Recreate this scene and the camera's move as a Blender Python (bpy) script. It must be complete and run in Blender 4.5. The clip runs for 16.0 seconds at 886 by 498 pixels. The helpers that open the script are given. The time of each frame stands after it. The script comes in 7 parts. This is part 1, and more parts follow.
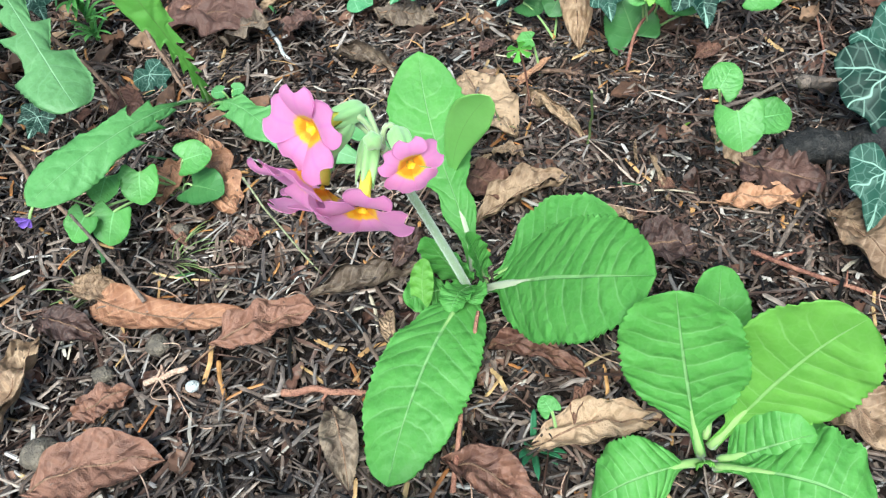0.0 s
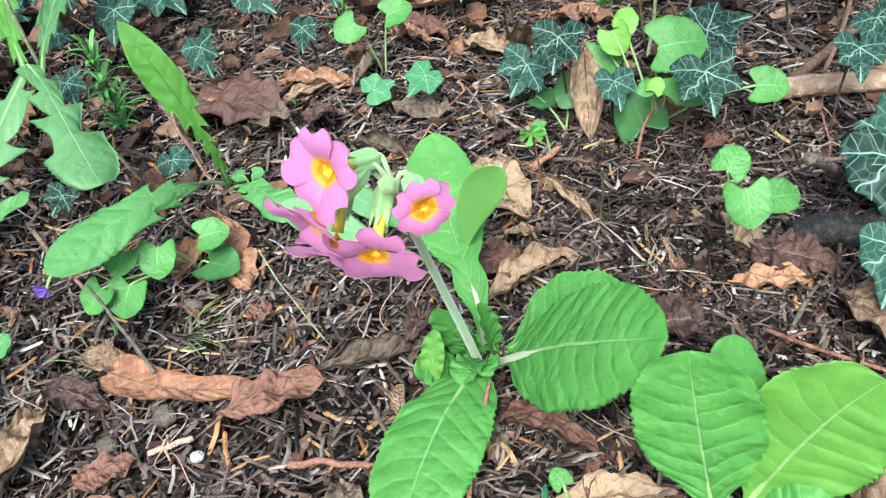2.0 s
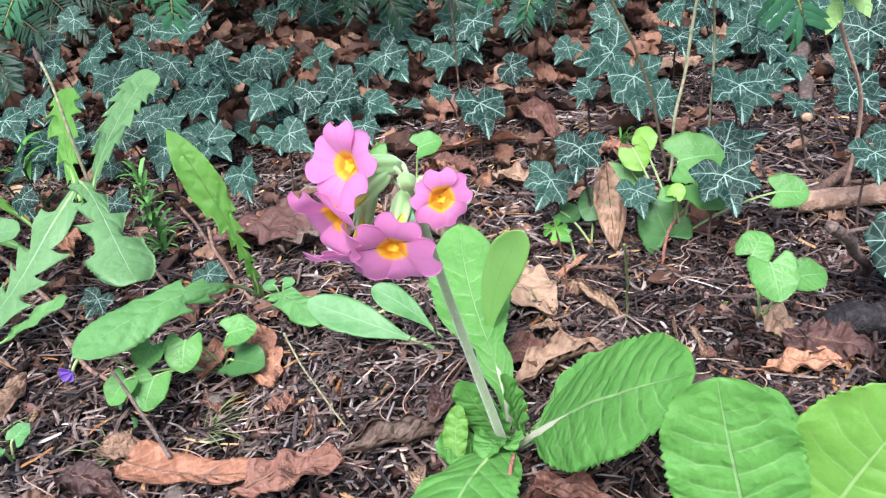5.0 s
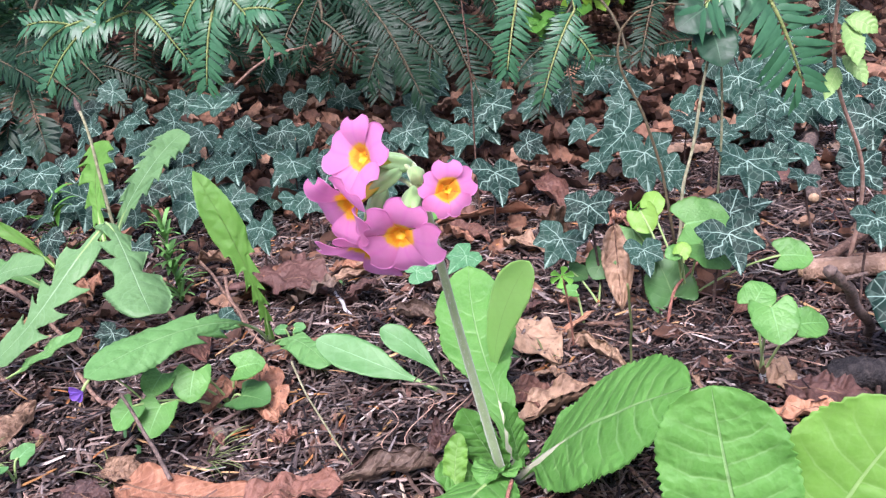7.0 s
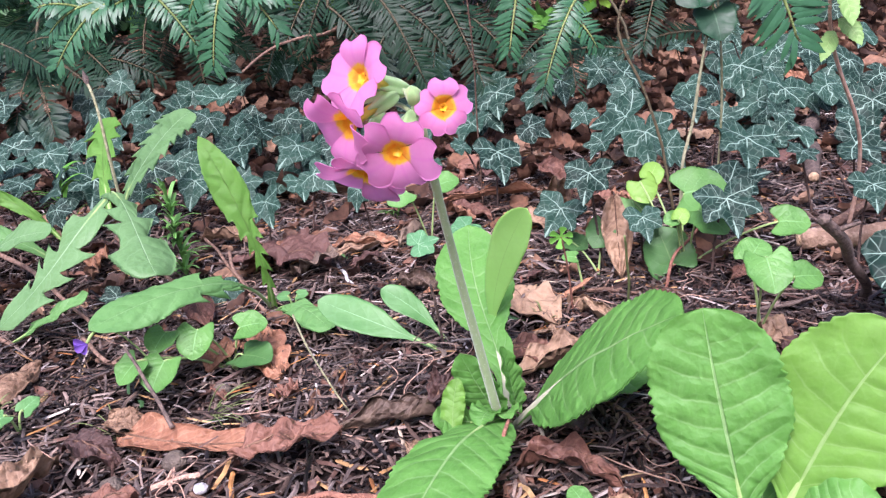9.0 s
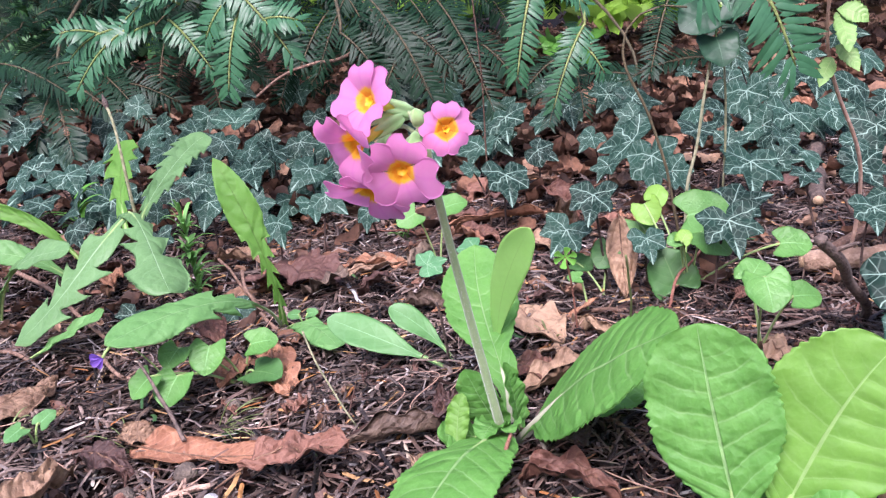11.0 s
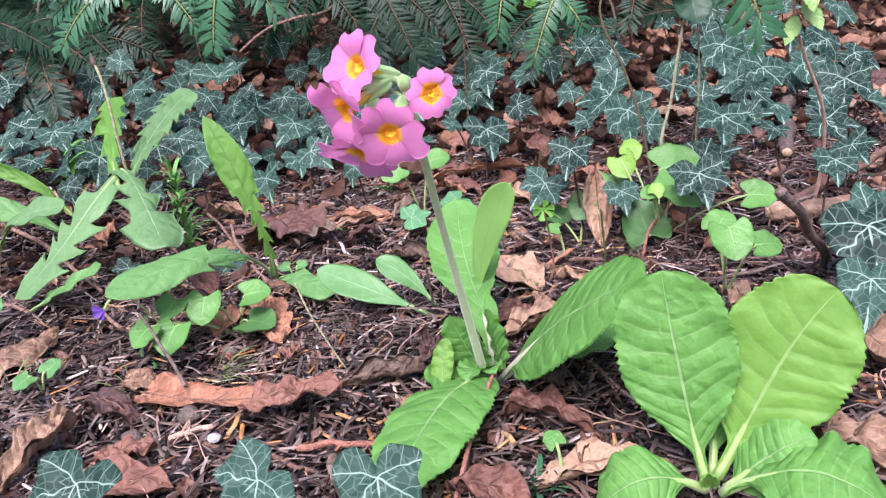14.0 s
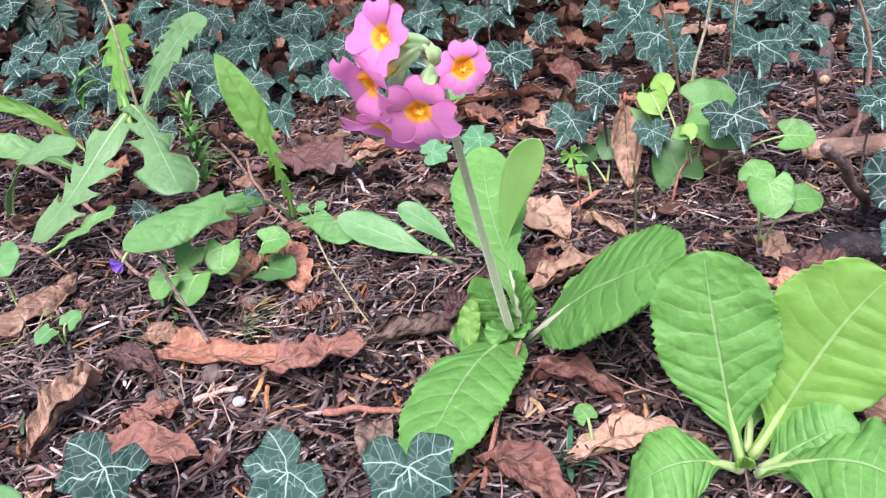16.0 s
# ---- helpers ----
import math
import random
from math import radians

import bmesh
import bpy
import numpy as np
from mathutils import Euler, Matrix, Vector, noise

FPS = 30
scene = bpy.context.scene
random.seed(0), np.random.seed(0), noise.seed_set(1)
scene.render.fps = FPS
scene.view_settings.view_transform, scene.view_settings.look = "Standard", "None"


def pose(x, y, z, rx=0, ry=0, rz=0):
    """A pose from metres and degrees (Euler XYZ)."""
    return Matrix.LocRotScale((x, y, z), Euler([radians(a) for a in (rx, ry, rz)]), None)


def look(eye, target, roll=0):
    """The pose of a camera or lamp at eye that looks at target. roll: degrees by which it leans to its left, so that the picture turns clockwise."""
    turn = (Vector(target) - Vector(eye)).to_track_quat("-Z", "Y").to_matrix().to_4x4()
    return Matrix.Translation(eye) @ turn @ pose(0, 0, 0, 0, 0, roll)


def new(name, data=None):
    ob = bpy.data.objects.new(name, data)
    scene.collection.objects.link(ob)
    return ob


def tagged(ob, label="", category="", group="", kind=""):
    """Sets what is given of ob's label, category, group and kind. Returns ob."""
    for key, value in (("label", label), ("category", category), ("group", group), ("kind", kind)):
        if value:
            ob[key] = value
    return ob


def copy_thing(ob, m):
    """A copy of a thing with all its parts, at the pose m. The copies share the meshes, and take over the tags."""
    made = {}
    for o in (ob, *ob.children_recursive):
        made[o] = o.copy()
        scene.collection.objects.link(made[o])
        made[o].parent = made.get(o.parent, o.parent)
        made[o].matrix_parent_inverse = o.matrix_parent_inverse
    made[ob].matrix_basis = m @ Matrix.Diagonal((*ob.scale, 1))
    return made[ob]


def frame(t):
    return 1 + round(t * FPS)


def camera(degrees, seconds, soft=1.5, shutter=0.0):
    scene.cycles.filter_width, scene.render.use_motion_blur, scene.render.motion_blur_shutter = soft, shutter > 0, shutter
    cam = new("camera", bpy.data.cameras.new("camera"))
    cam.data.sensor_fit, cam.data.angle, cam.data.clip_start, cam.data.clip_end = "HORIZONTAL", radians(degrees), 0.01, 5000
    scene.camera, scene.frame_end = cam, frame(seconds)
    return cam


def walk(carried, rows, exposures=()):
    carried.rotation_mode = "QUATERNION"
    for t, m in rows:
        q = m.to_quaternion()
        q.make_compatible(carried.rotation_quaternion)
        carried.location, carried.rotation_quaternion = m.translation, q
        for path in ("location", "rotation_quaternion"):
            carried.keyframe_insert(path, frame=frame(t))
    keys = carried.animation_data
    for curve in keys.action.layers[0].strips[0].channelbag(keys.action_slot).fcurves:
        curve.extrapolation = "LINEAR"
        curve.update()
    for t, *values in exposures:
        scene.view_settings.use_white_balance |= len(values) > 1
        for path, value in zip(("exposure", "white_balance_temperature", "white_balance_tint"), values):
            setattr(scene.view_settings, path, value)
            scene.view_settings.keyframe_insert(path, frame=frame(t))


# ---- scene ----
cam = camera(56.22, 16.0, 1.3)
PATH = [
    (0, (0.01402, -0.20123, 0.27290), (-0.0968, 1.1059, -1.2368), -12.90),
    (0.5, (0.01380, -0.20128, 0.27254), (-0.0982, 1.1338, -1.2124), -12.67),
    (1, (0.01593, -0.20559, 0.26872), (-0.0879, 1.1848, -1.1651), -12.09),
    (1.5, (0.01696, -0.20927, 0.26694), (-0.0838, 1.2402, -1.1074), -11.60),
    (2, (0.01182, -0.21532, 0.26199), (-0.0867, 1.2928, -1.0479), -11.15),
    (2.5, (0.01220, -0.22421, 0.25956), (-0.0854, 1.3359, -0.9880), -10.84),
    (3, (0.00874, -0.22849, 0.25510), (-0.0939, 1.3859, -0.9210), -10.91),
    (3.5, (0.00585, -0.23320, 0.24042), (-0.1034, 1.4254, -0.8719), -10.99),
    (4, (0.00585, -0.23755, 0.23058), (-0.1037, 1.4644, -0.8142), -11.08),
    (4.5, (0.00699, -0.24109, 0.22315), (-0.1040, 1.5051, -0.7456), -10.96),
    (5, (0.00833, -0.24628, 0.22053), (-0.0977, 1.5385, -0.6758), -10.61),
    (5.2, (0.00562, -0.24787, 0.21893), (-0.0964, 1.5510, -0.6492), -10.32),
    (7.3, (0.00789, -0.27152, 0.19130), (-0.1056, 1.6174, -0.4559), -7.91),
    (7.5, (0.00635, -0.27390, 0.18708), (-0.1090, 1.6159, -0.4573), -7.85),
    (8, (0.00754, -0.27867, 0.18035), (-0.1043, 1.6128, -0.4599), -7.82),
    (10.5, (0.00793, -0.28349, 0.17247), (-0.1315, 1.6241, -0.4121), -7.89),
    (11, (0.01088, -0.29091, 0.17436), (-0.1319, 1.6219, -0.3920), -7.81),
    (11.5, (0.00936, -0.29421, 0.17369), (-0.1378, 1.6210, -0.3834), -7.85),
    (12, (0.01074, -0.29960, 0.17529), (-0.1256, 1.6163, -0.3823), -7.85),
    (12.5, (0.01152, -0.30641, 0.17360), (-0.1134, 1.6067, -0.3959), -7.97),
    (13, (0.01146, -0.31065, 0.17235), (-0.1051, 1.5957, -0.4211), -8.04),
    (13.5, (0.01198, -0.31120, 0.17959), (-0.0943, 1.5826, -0.4547), -7.95),
    (14, (0.01120, -0.31028, 0.18172), (-0.1021, 1.5662, -0.5010), -8.03),
    (14.5, (0.01150, -0.30518, 0.18603), (-0.1139, 1.5529, -0.5433), -8.17),
    (15, (0.01186, -0.30007, 0.19189), (-0.1308, 1.5300, -0.6021), -8.47),
    (15.5, (0.00750, -0.29242, 0.19765), (-0.1528, 1.5111, -0.6518), -8.75),
    (16, (0.00780, -0.28875, 0.20098), (-0.1645, 1.4885, -0.6999), -8.96),
]
walk(cam, [(t, look(eye, target, roll)) for t, eye, target, roll in PATH], [(0, 1.02, 5750, -6), (2, 1.06, 5750, -2), (5, 1.10, 5880, 18), (8, 1.07, 6000, 34), (16, 1.06, 6020, 34)])

# ---- light ----
SUN_ELEVATION, SUN_TURN = 54, 190
world = bpy.data.worlds.new("world")
scene.world = world
world.use_nodes = True
wn = world.node_tree
sky = wn.nodes.new("ShaderNodeTexSky")
sky.sky_type = "NISHITA"
sky.sun_disc = False
sky.sun_elevation = radians(SUN_ELEVATION)
sky.sun_rotation = radians(SUN_TURN)
sky.dust_density = 4.0
sky.air_density = 1.0
wn.nodes["Background"].inputs["Strength"].default_value = 0.125
wn.links.new(sky.outputs[0], wn.nodes["Background"].inputs["Color"])
sun = new("sun", bpy.data.lights.new("sun", "SUN"))
sun.data.energy = 3.4
sun.data.angle = radians(32)
sun.data.color = (1.0, 0.97, 0.93)
sun.matrix_world = look((-0.12, -0.70, 1.0), (0, 0, 0))


# ---- node helpers ----
def setin(nt, sock, val):
    if isinstance(val, bpy.types.NodeSocket):
        nt.links.new(val, sock)
    elif isinstance(val, (tuple, list)) and len(val) == 3 and sock.type == "RGBA":
        sock.default_value = (*val, 1)
    else:
        sock.default_value = val


def mth(nt, op, a, b=0.0, c=0.0, clamp=False):
    n = nt.nodes.new("ShaderNodeMath")
    n.operation, n.use_clamp = op, clamp
    for i, val in enumerate((a, b, c)):
        setin(nt, n.inputs[i], val)
    return n.outputs[0]


def mixc(nt, f, a, b):
    n = nt.nodes.new("ShaderNodeMix")
    n.data_type = "RGBA"
    setin(nt, n.inputs[0], f)
    setin(nt, n.inputs[6], a)
    setin(nt, n.inputs[7], b)
    return n.outputs[2]


def smooth(nt, val, lo, hi):
    n = nt.nodes.new("ShaderNodeMapRange")
    n.interpolation_type = "SMOOTHSTEP"
    setin(nt, n.inputs[0], val)
    n.inputs[1].default_value, n.inputs[2].default_value = lo, hi
    return n.outputs[0]


def noise_tex(nt, scale, detail=4.0, vec=None, rough=0.55):
    n = nt.nodes.new("ShaderNodeTexNoise")
    n.inputs["Scale"].default_value, n.inputs["Detail"].default_value = scale, detail
    n.inputs["Roughness"].default_value = rough
    nt.links.new(coords(nt) if vec is None else vec, n.inputs["Vector"])
    return n.outputs["Fac"]


def cells(nt, scale, vec=None, feature="DISTANCE_TO_EDGE"):
    n = nt.nodes.new("ShaderNodeTexVoronoi")
    n.feature = feature
    n.inputs["Scale"].default_value = scale
    nt.links.new(coords(nt) if vec is None else vec, n.inputs["Vector"])
    return n.outputs["Distance"]


def ramp(nt, f, stops):
    n = nt.nodes.new("ShaderNodeValToRGB")
    el = n.color_ramp.elements
    while len(el) < len(stops):
        el.new(0.5)
    for e, (p, c) in zip(el, stops):
        e.position, e.color = p, (*c, 1)
    setin(nt, n.inputs[0], f)
    return n.outputs[0]


def bump(nt, height, strength, dist=0.0005):
    n = nt.nodes.new("ShaderNodeBump")
    n.inputs["Strength"].default_value, n.inputs["Distance"].default_value = strength, dist
    nt.links.new(height, n.inputs["Height"])
    return n.outputs[0]


def material(name):
    m = bpy.data.materials.new(name)
    m.use_nodes = True
    nt = m.node_tree
    return m, nt, nt.nodes["Principled BSDF"]


def coords(nt, kind="Object"):
    return nt.nodes.new("ShaderNodeTexCoord").outputs[kind]


def uv_split(nt):
    s = nt.nodes.new("ShaderNodeSeparateXYZ")
    nt.links.new(coords(nt, "UV"), s.inputs[0])
    return s.outputs[0], s.outputs[1]


def obj_random(nt):
    return nt.nodes.new("ShaderNodeObjectInfo").outputs["Random"]


def island_random(nt):
    return nt.nodes.new("ShaderNodeNewGeometry").outputs["Random Per Island"]


def translucent(nt, bsdf, col, share, normal=None):
    """Lets part of the light through, as thin leaves and petals do."""
    tr = nt.nodes.new("ShaderNodeBsdfTranslucent")
    lighter = nt.nodes.new("ShaderNodeGamma")
    lighter.inputs[1].default_value = 0.6
    setin(nt, lighter.inputs[0], col)
    nt.links.new(lighter.outputs[0], tr.inputs["Color"])
    mx = nt.nodes.new("ShaderNodeMixShader")
    mx.inputs[0].default_value = share
    nt.links.new(bsdf.outputs[0], mx.inputs[1])
    nt.links.new(tr.outputs[0], mx.inputs[2])
    nt.links.new(mx.outputs[0], nt.nodes["Material Output"].inputs[0])


# ---- materials ----
def pinnate_leaf(name, low, high, vein, rib_n, sweep, rough=0.5, thru=0.3, width=0.06, net=24.0, relief=0.7, rib_width=0.045, side_veins=0.75, spec=0.4, blister=165.0):
    """A leaf with a midrib and side veins, drawn along its own length and width."""
    low, high, vein = (tuple((c[0] + 0.05 * c[1], c[1], c[2] + 0.095 * c[1])) for c in (low, high, vein))
    m, nt, b = material(name)
    u, v = uv_split(nt)
    s = mth(nt, "ABSOLUTE", mth(nt, "MULTIPLY_ADD", v, 2.0, -1.0))
    wob = mth(nt, "MULTIPLY_ADD", noise_tex(nt, 9.0, 2.0, coords(nt, "UV")), 0.24, -0.12)
    bend = mth(nt, "SINE", mth(nt, "ADD", mth(nt, "MULTIPLY", u, 7.0), mth(nt, "MULTIPLY_ADD", v, 6.0, -3.0)))
    wob = mth(nt, "ADD", wob, mth(nt, "MULTIPLY_ADD", bend, 0.16, mth(nt, "MULTIPLY", mth(nt, "GREATER_THAN", v, 0.5), 0.31)))
    phase = mth(nt, "ADD", mth(nt, "SUBTRACT", mth(nt, "MULTIPLY", u, rib_n), mth(nt, "MULTIPLY", mth(nt, "MULTIPLY", s, mth(nt, "MULTIPLY_ADD", s, 0.6, 0.4)), sweep)), wob)
    tri_d = mth(nt, "ABSOLUTE", mth(nt, "SUBTRACT", mth(nt, "FRACT", phase), 0.5))
    side = mth(nt, "SUBTRACT", 1.0, smooth(nt, tri_d, width * 0.5, width * 2.2))
    side = mth(nt, "MULTIPLY", side, mth(nt, "SUBTRACT", 1.0, smooth(nt, s, 0.55, 1.0)))
    fade = mth(nt, "SUBTRACT", 1.0, smooth(nt, u, 0.78, 0.96))
    side = mth(nt, "MULTIPLY", side, fade)
    taper = mth(nt, "MULTIPLY_ADD", u, -rib_width * 1.15, rib_width * 1.4)
    mid = mth(nt, "SUBTRACT", 1.0, mth(nt, "DIVIDE", s, taper), clamp=True)
    mid = smooth(nt, mid, 0.0, 0.6)
    small = mth(nt, "SUBTRACT", 1.0, smooth(nt, cells(nt, net * 9.0), 0.0, 0.14))
    veins = mth(nt, "MAXIMUM", mid, mth(nt, "MULTIPLY", side, side_veins))
    veins = mth(nt, "MAXIMUM", veins, mth(nt, "MULTIPLY", small, 0.12))
    grain = noise_tex(nt, 1100.0, 3.0)
    tone = mth(nt, "ADD", mth(nt, "MULTIPLY", noise_tex(nt, 75.0, 4.0), 0.75), mth(nt, "MULTIPLY", grain, 0.3))
    col = mixc(nt, smooth(nt, tone, 0.3, 0.75), low, high)
    col = mixc(nt, veins, col, vein)
    nt.links.new(col, b.inputs["Base Color"])
    b.inputs["Roughness"].default_value = rough
    b.inputs["Specular IOR Level"].default_value = spec
    height = mth(nt, "ADD", mth(nt, "MULTIPLY", mth(nt, "MULTIPLY", smooth(nt, tri_d, 0.0, 0.34), fade), 0.34), mth(nt, "MULTIPLY", grain, 0.05))
    puff = smooth(nt, cells(nt, blister), 0.0, 0.42)
    height = mth(nt, "ADD", height, mth(nt, "MULTIPLY", puff, 0.52))
    height = mth(nt, "ADD", height, mth(nt, "MULTIPLY", smooth(nt, cells(nt, blister * 2.6), 0.0, 0.4), 0.07))
    height = mth(nt, "ADD", height, mth(nt, "MULTIPLY", mid, -0.5))
    nt.links.new(bump(nt, height, relief, 0.0008), b.inputs["Normal"])
    translucent(nt, b, mixc(nt, 0.5, col, (high[0] * 1.6, high[1] * 1.25, high[2] * 0.6)), thru)
    return m


PRIMROSE = pinnate_leaf("primrose_leaf", (0.072, 0.265, 0.022), (0.112, 0.355, 0.038), (0.25, 0.48, 0.14), 11, 1.6, rough=0.53, net=34, side_veins=0.5, relief=0.9, spec=0.33, blister=190.0, thru=0.4, width=0.035)
PRIMROSE_YOUNG = pinnate_leaf("primrose_leaf_young", (0.112, 0.315, 0.017), (0.158, 0.395, 0.029), (0.27, 0.48, 0.12), 11, 1.6, rough=0.5, net=30, thru=0.42, side_veins=0.45, relief=0.55, width=0.03)
DANDELION = pinnate_leaf("dandelion_leaf", (0.076, 0.244, 0.042), (0.118, 0.319, 0.067), (0.20, 0.42, 0.13), 9, 1.5, rough=0.5, width=0.03, net=26, relief=0.75, side_veins=0.35)
DANDELION_LIGHT = pinnate_leaf("dandelion_leaf_light", (0.109, 0.332, 0.024), (0.157, 0.408, 0.043), (0.15, 0.24, 0.05), 9, 1.5, rough=0.5, width=0.03, net=26, relief=1.0, rib_width=0.04, side_veins=0.2, thru=0.55)
UPRIGHT_LEAF = pinnate_leaf("upright_leaf", (0.27, 0.60, 0.115), (0.315, 0.65, 0.145), (0.19, 0.42, 0.10), 8, 1.8, rough=0.5, width=0.02, net=18, relief=0.2, rib_width=0.03, side_veins=0.15, thru=0.6)
DANDELION_PALE = pinnate_leaf("dandelion_leaf_pale", (0.088, 0.232, 0.056), (0.128, 0.296, 0.086), (0.27, 0.46, 0.21), 9, 1.5, rough=0.5, width=0.03, net=26, relief=0.6, side_veins=0.25)
SMOOTH_LEAF = pinnate_leaf("smooth_leaf", (0.068, 0.232, 0.046), (0.096, 0.288, 0.062), (0.22, 0.46, 0.18), 7, 2.0, rough=0.45, width=0.02, net=14, relief=0.2, side_veins=0.2)
VIOLET = pinnate_leaf("violet_leaf", (0.064, 0.230, 0.025), (0.106, 0.315, 0.043), (0.17, 0.42, 0.10), 5, 2.2, rough=0.45, width=0.03, net=16, relief=0.4, side_veins=0.4, blister=420.0)
VIOLET_YOUNG = pinnate_leaf("violet_leaf_young", (0.15, 0.36, 0.02), (0.21, 0.45, 0.03), (0.26, 0.48, 0.08), 5, 2.2, rough=0.45, width=0.03, net=16, relief=0.4, side_veins=0.4)
VIOLET_DARK = pinnate_leaf("violet_leaf_dark", (0.04, 0.14, 0.025), (0.06, 0.20, 0.035), (0.11, 0.26, 0.06), 5, 2.2, rough=0.5, width=0.03, net=16, relief=0.4, side_veins=0.4)


def ivy_material(name, low, high, vein):
    """Five-fingered pale veins from the leaf's foot, with branches and a fine net."""
    m, nt, b = material(name)
    x, y = uv_split(nt)
    px = mth(nt, "ABSOLUTE", mth(nt, "MULTIPLY_ADD", x, 2.0, -1.0))
    py = mth(nt, "MULTIPLY_ADD", y, 2.0, -0.42)
    wobx = mth(nt, "MULTIPLY_ADD", noise_tex(nt, 4.0, 2.0, coords(nt, "UV")), 0.18, -0.09)
    px, py = mth(nt, "ADD", px, wobx), mth(nt, "ADD", py, mth(nt, "MULTIPLY", wobx, -1.3))
    py = mth(nt, "SUBTRACT", py, mth(nt, "MULTIPLY", mth(nt, "MULTIPLY", px, px), 0.28))
    rays = []
    for ang, w in ((90, 0.014), (38, 0.012), (-22, 0.010)):
        dx, dy = math.cos(radians(ang)), math.sin(radians(ang))
        along = mth(nt, "ADD", mth(nt, "MULTIPLY", px, dx), mth(nt, "MULTIPLY", py, dy))
        off = mth(nt, "ABSOLUTE", mth(nt, "SUBTRACT", mth(nt, "MULTIPLY", px, dy), mth(nt, "MULTIPLY", py, dx)))
        off = mth(nt, "ADD", off, mth(nt, "MULTIPLY", mth(nt, "LESS_THAN", along, 0.0), 2.0))
        rays.append((along, off, w))
    lines = None
    for k, (along, off, w) in enumerate(rays):
        others = mth(nt, "MINIMUM", rays[(k + 1) % 3][1], rays[(k + 2) % 3][1])
        mine = mth(nt, "LESS_THAN", off, others)
        main = mth(nt, "SUBTRACT", 1.0, smooth(nt, off, w * 0.1, w * 1.5))
        ph = mth(nt, "SUBTRACT", mth(nt, "MULTIPLY", along, 4.4), mth(nt, "MULTIPLY", off, 3.4))
        fr = mth(nt, "ABSOLUTE", mth(nt, "SUBTRACT", mth(nt, "FRACT", ph), 0.5))
        branch = mth(nt, "MULTIPLY", mth(nt, "SUBTRACT", 1.0, smooth(nt, fr, 0.0, 0.055)), mine)
        one = mth(nt, "MAXIMUM", main, mth(nt, "MULTIPLY", branch, 0.6))
        lines = one if lines is None else mth(nt, "MAXIMUM", lines, one)
    net = mth(nt, "SUBTRACT", 1.0, smooth(nt, cells(nt, 13.0, coords(nt, "UV")), 0.0, 0.09))
    veins = mth(nt, "MAXIMUM", lines, mth(nt, "MULTIPLY", net, 0.17))
    rnd = obj_random(nt)
    tone = mth(nt, "MULTIPLY_ADD", noise_tex(nt, 5.0, 4.0), 0.6, mth(nt, "MULTIPLY", rnd, 0.6))
    col = mixc(nt, smooth(nt, tone, 0.1, 0.9), low, high)
    col = mixc(nt, mth(nt, "MULTIPLY", veins, 0.8), col, vein)
    nt.links.new(col, b.inputs["Base Color"])
    b.inputs["Roughness"].default_value = 0.45
    b.inputs["Specular IOR Level"].default_value = 0.11
    nt.links.new(bump(nt, mth(nt, "ADD", noise_tex(nt, 28.0, 3.0), mth(nt, "MULTIPLY", veins, -0.8)), 0.5, 0.0004), b.inputs["Normal"])
    translucent(nt, b, col, 0.12)
    return m


IVY = ivy_material("ivy_leaf", (0.004, 0.015, 0.011), (0.022, 0.062, 0.043), (0.31, 0.46, 0.37))
IVY_GREEN = ivy_material("ivy_leaf_green", (0.05, 0.17, 0.07), (0.08, 0.23, 0.10), (0.24, 0.42, 0.25))


def plain_green(name, low, high, rough=0.5, thru=0.15, fuzz=0.0, spec=0.35):
    m, nt, b = material(name)
    col = mixc(nt, noise_tex(nt, 300.0, 3.0), low, high)
    nt.links.new(col, b.inputs["Base Color"])
    b.inputs["Roughness"].default_value = rough
    b.inputs["Sheen Weight"].default_value = fuzz
    b.inputs["Specular IOR Level"].default_value = spec
    b.inputs["Sheen Roughness"].default_value = 0.4
    nt.links.new(bump(nt, noise_tex(nt, 900.0, 2.0), 0.3, 0.0003), b.inputs["Normal"])
    translucent(nt, b, col, thru)
    return m


SCAPE = plain_green("scape", (0.24, 0.34, 0.15), (0.36, 0.46, 0.25), 0.7, 0.05, 0.7)
CALYX = plain_green("calyx", (0.26, 0.50, 0.17), (0.40, 0.62, 0.28), 0.6, 0.25, 0.5)
PETIOLE = plain_green("petiole", (0.22, 0.38, 0.10), (0.36, 0.50, 0.19), 0.5, 0.15, 0.25)
PETIOLE_PALE = plain_green("petiole_pale", (0.38, 0.44, 0.27), (0.48, 0.46, 0.34), 0.55, 0.1, 0.3)
GRASS = plain_green("grass", (0.13, 0.21, 0.06), (0.26, 0.30, 0.13), 0.5, 0.25)
HERB = plain_green("herb", (0.07, 0.25, 0.035), (0.12, 0.33, 0.05), 0.45, 0.25)
HERB_LIGHT = plain_green("herb_light", (0.13, 0.36, 0.08), (0.20, 0.46, 0.12), 0.45, 0.3)
SPROUT = plain_green("sprout", (0.14, 0.42, 0.06), (0.20, 0.50, 0.09), 0.45, 0.3)
YOUNG_BUD = plain_green("young_leaf", (0.24, 0.46, 0.05), (0.34, 0.54, 0.09), 0.45, 0.35)
SHRUB_BRIGHT = plain_green("shrub_bright", (0.15, 0.36, 0.03), (0.30, 0.54, 0.06), 0.5, 0.45)
SHRUB_DARK = plain_green("shrub_dark", (0.02, 0.075, 0.025), (0.05, 0.14, 0.04), 0.5, 0.15)
FADED = plain_green("faded_violet", (0.15, 0.07, 0.40), (0.26, 0.14, 0.56), 0.6, 0.3)
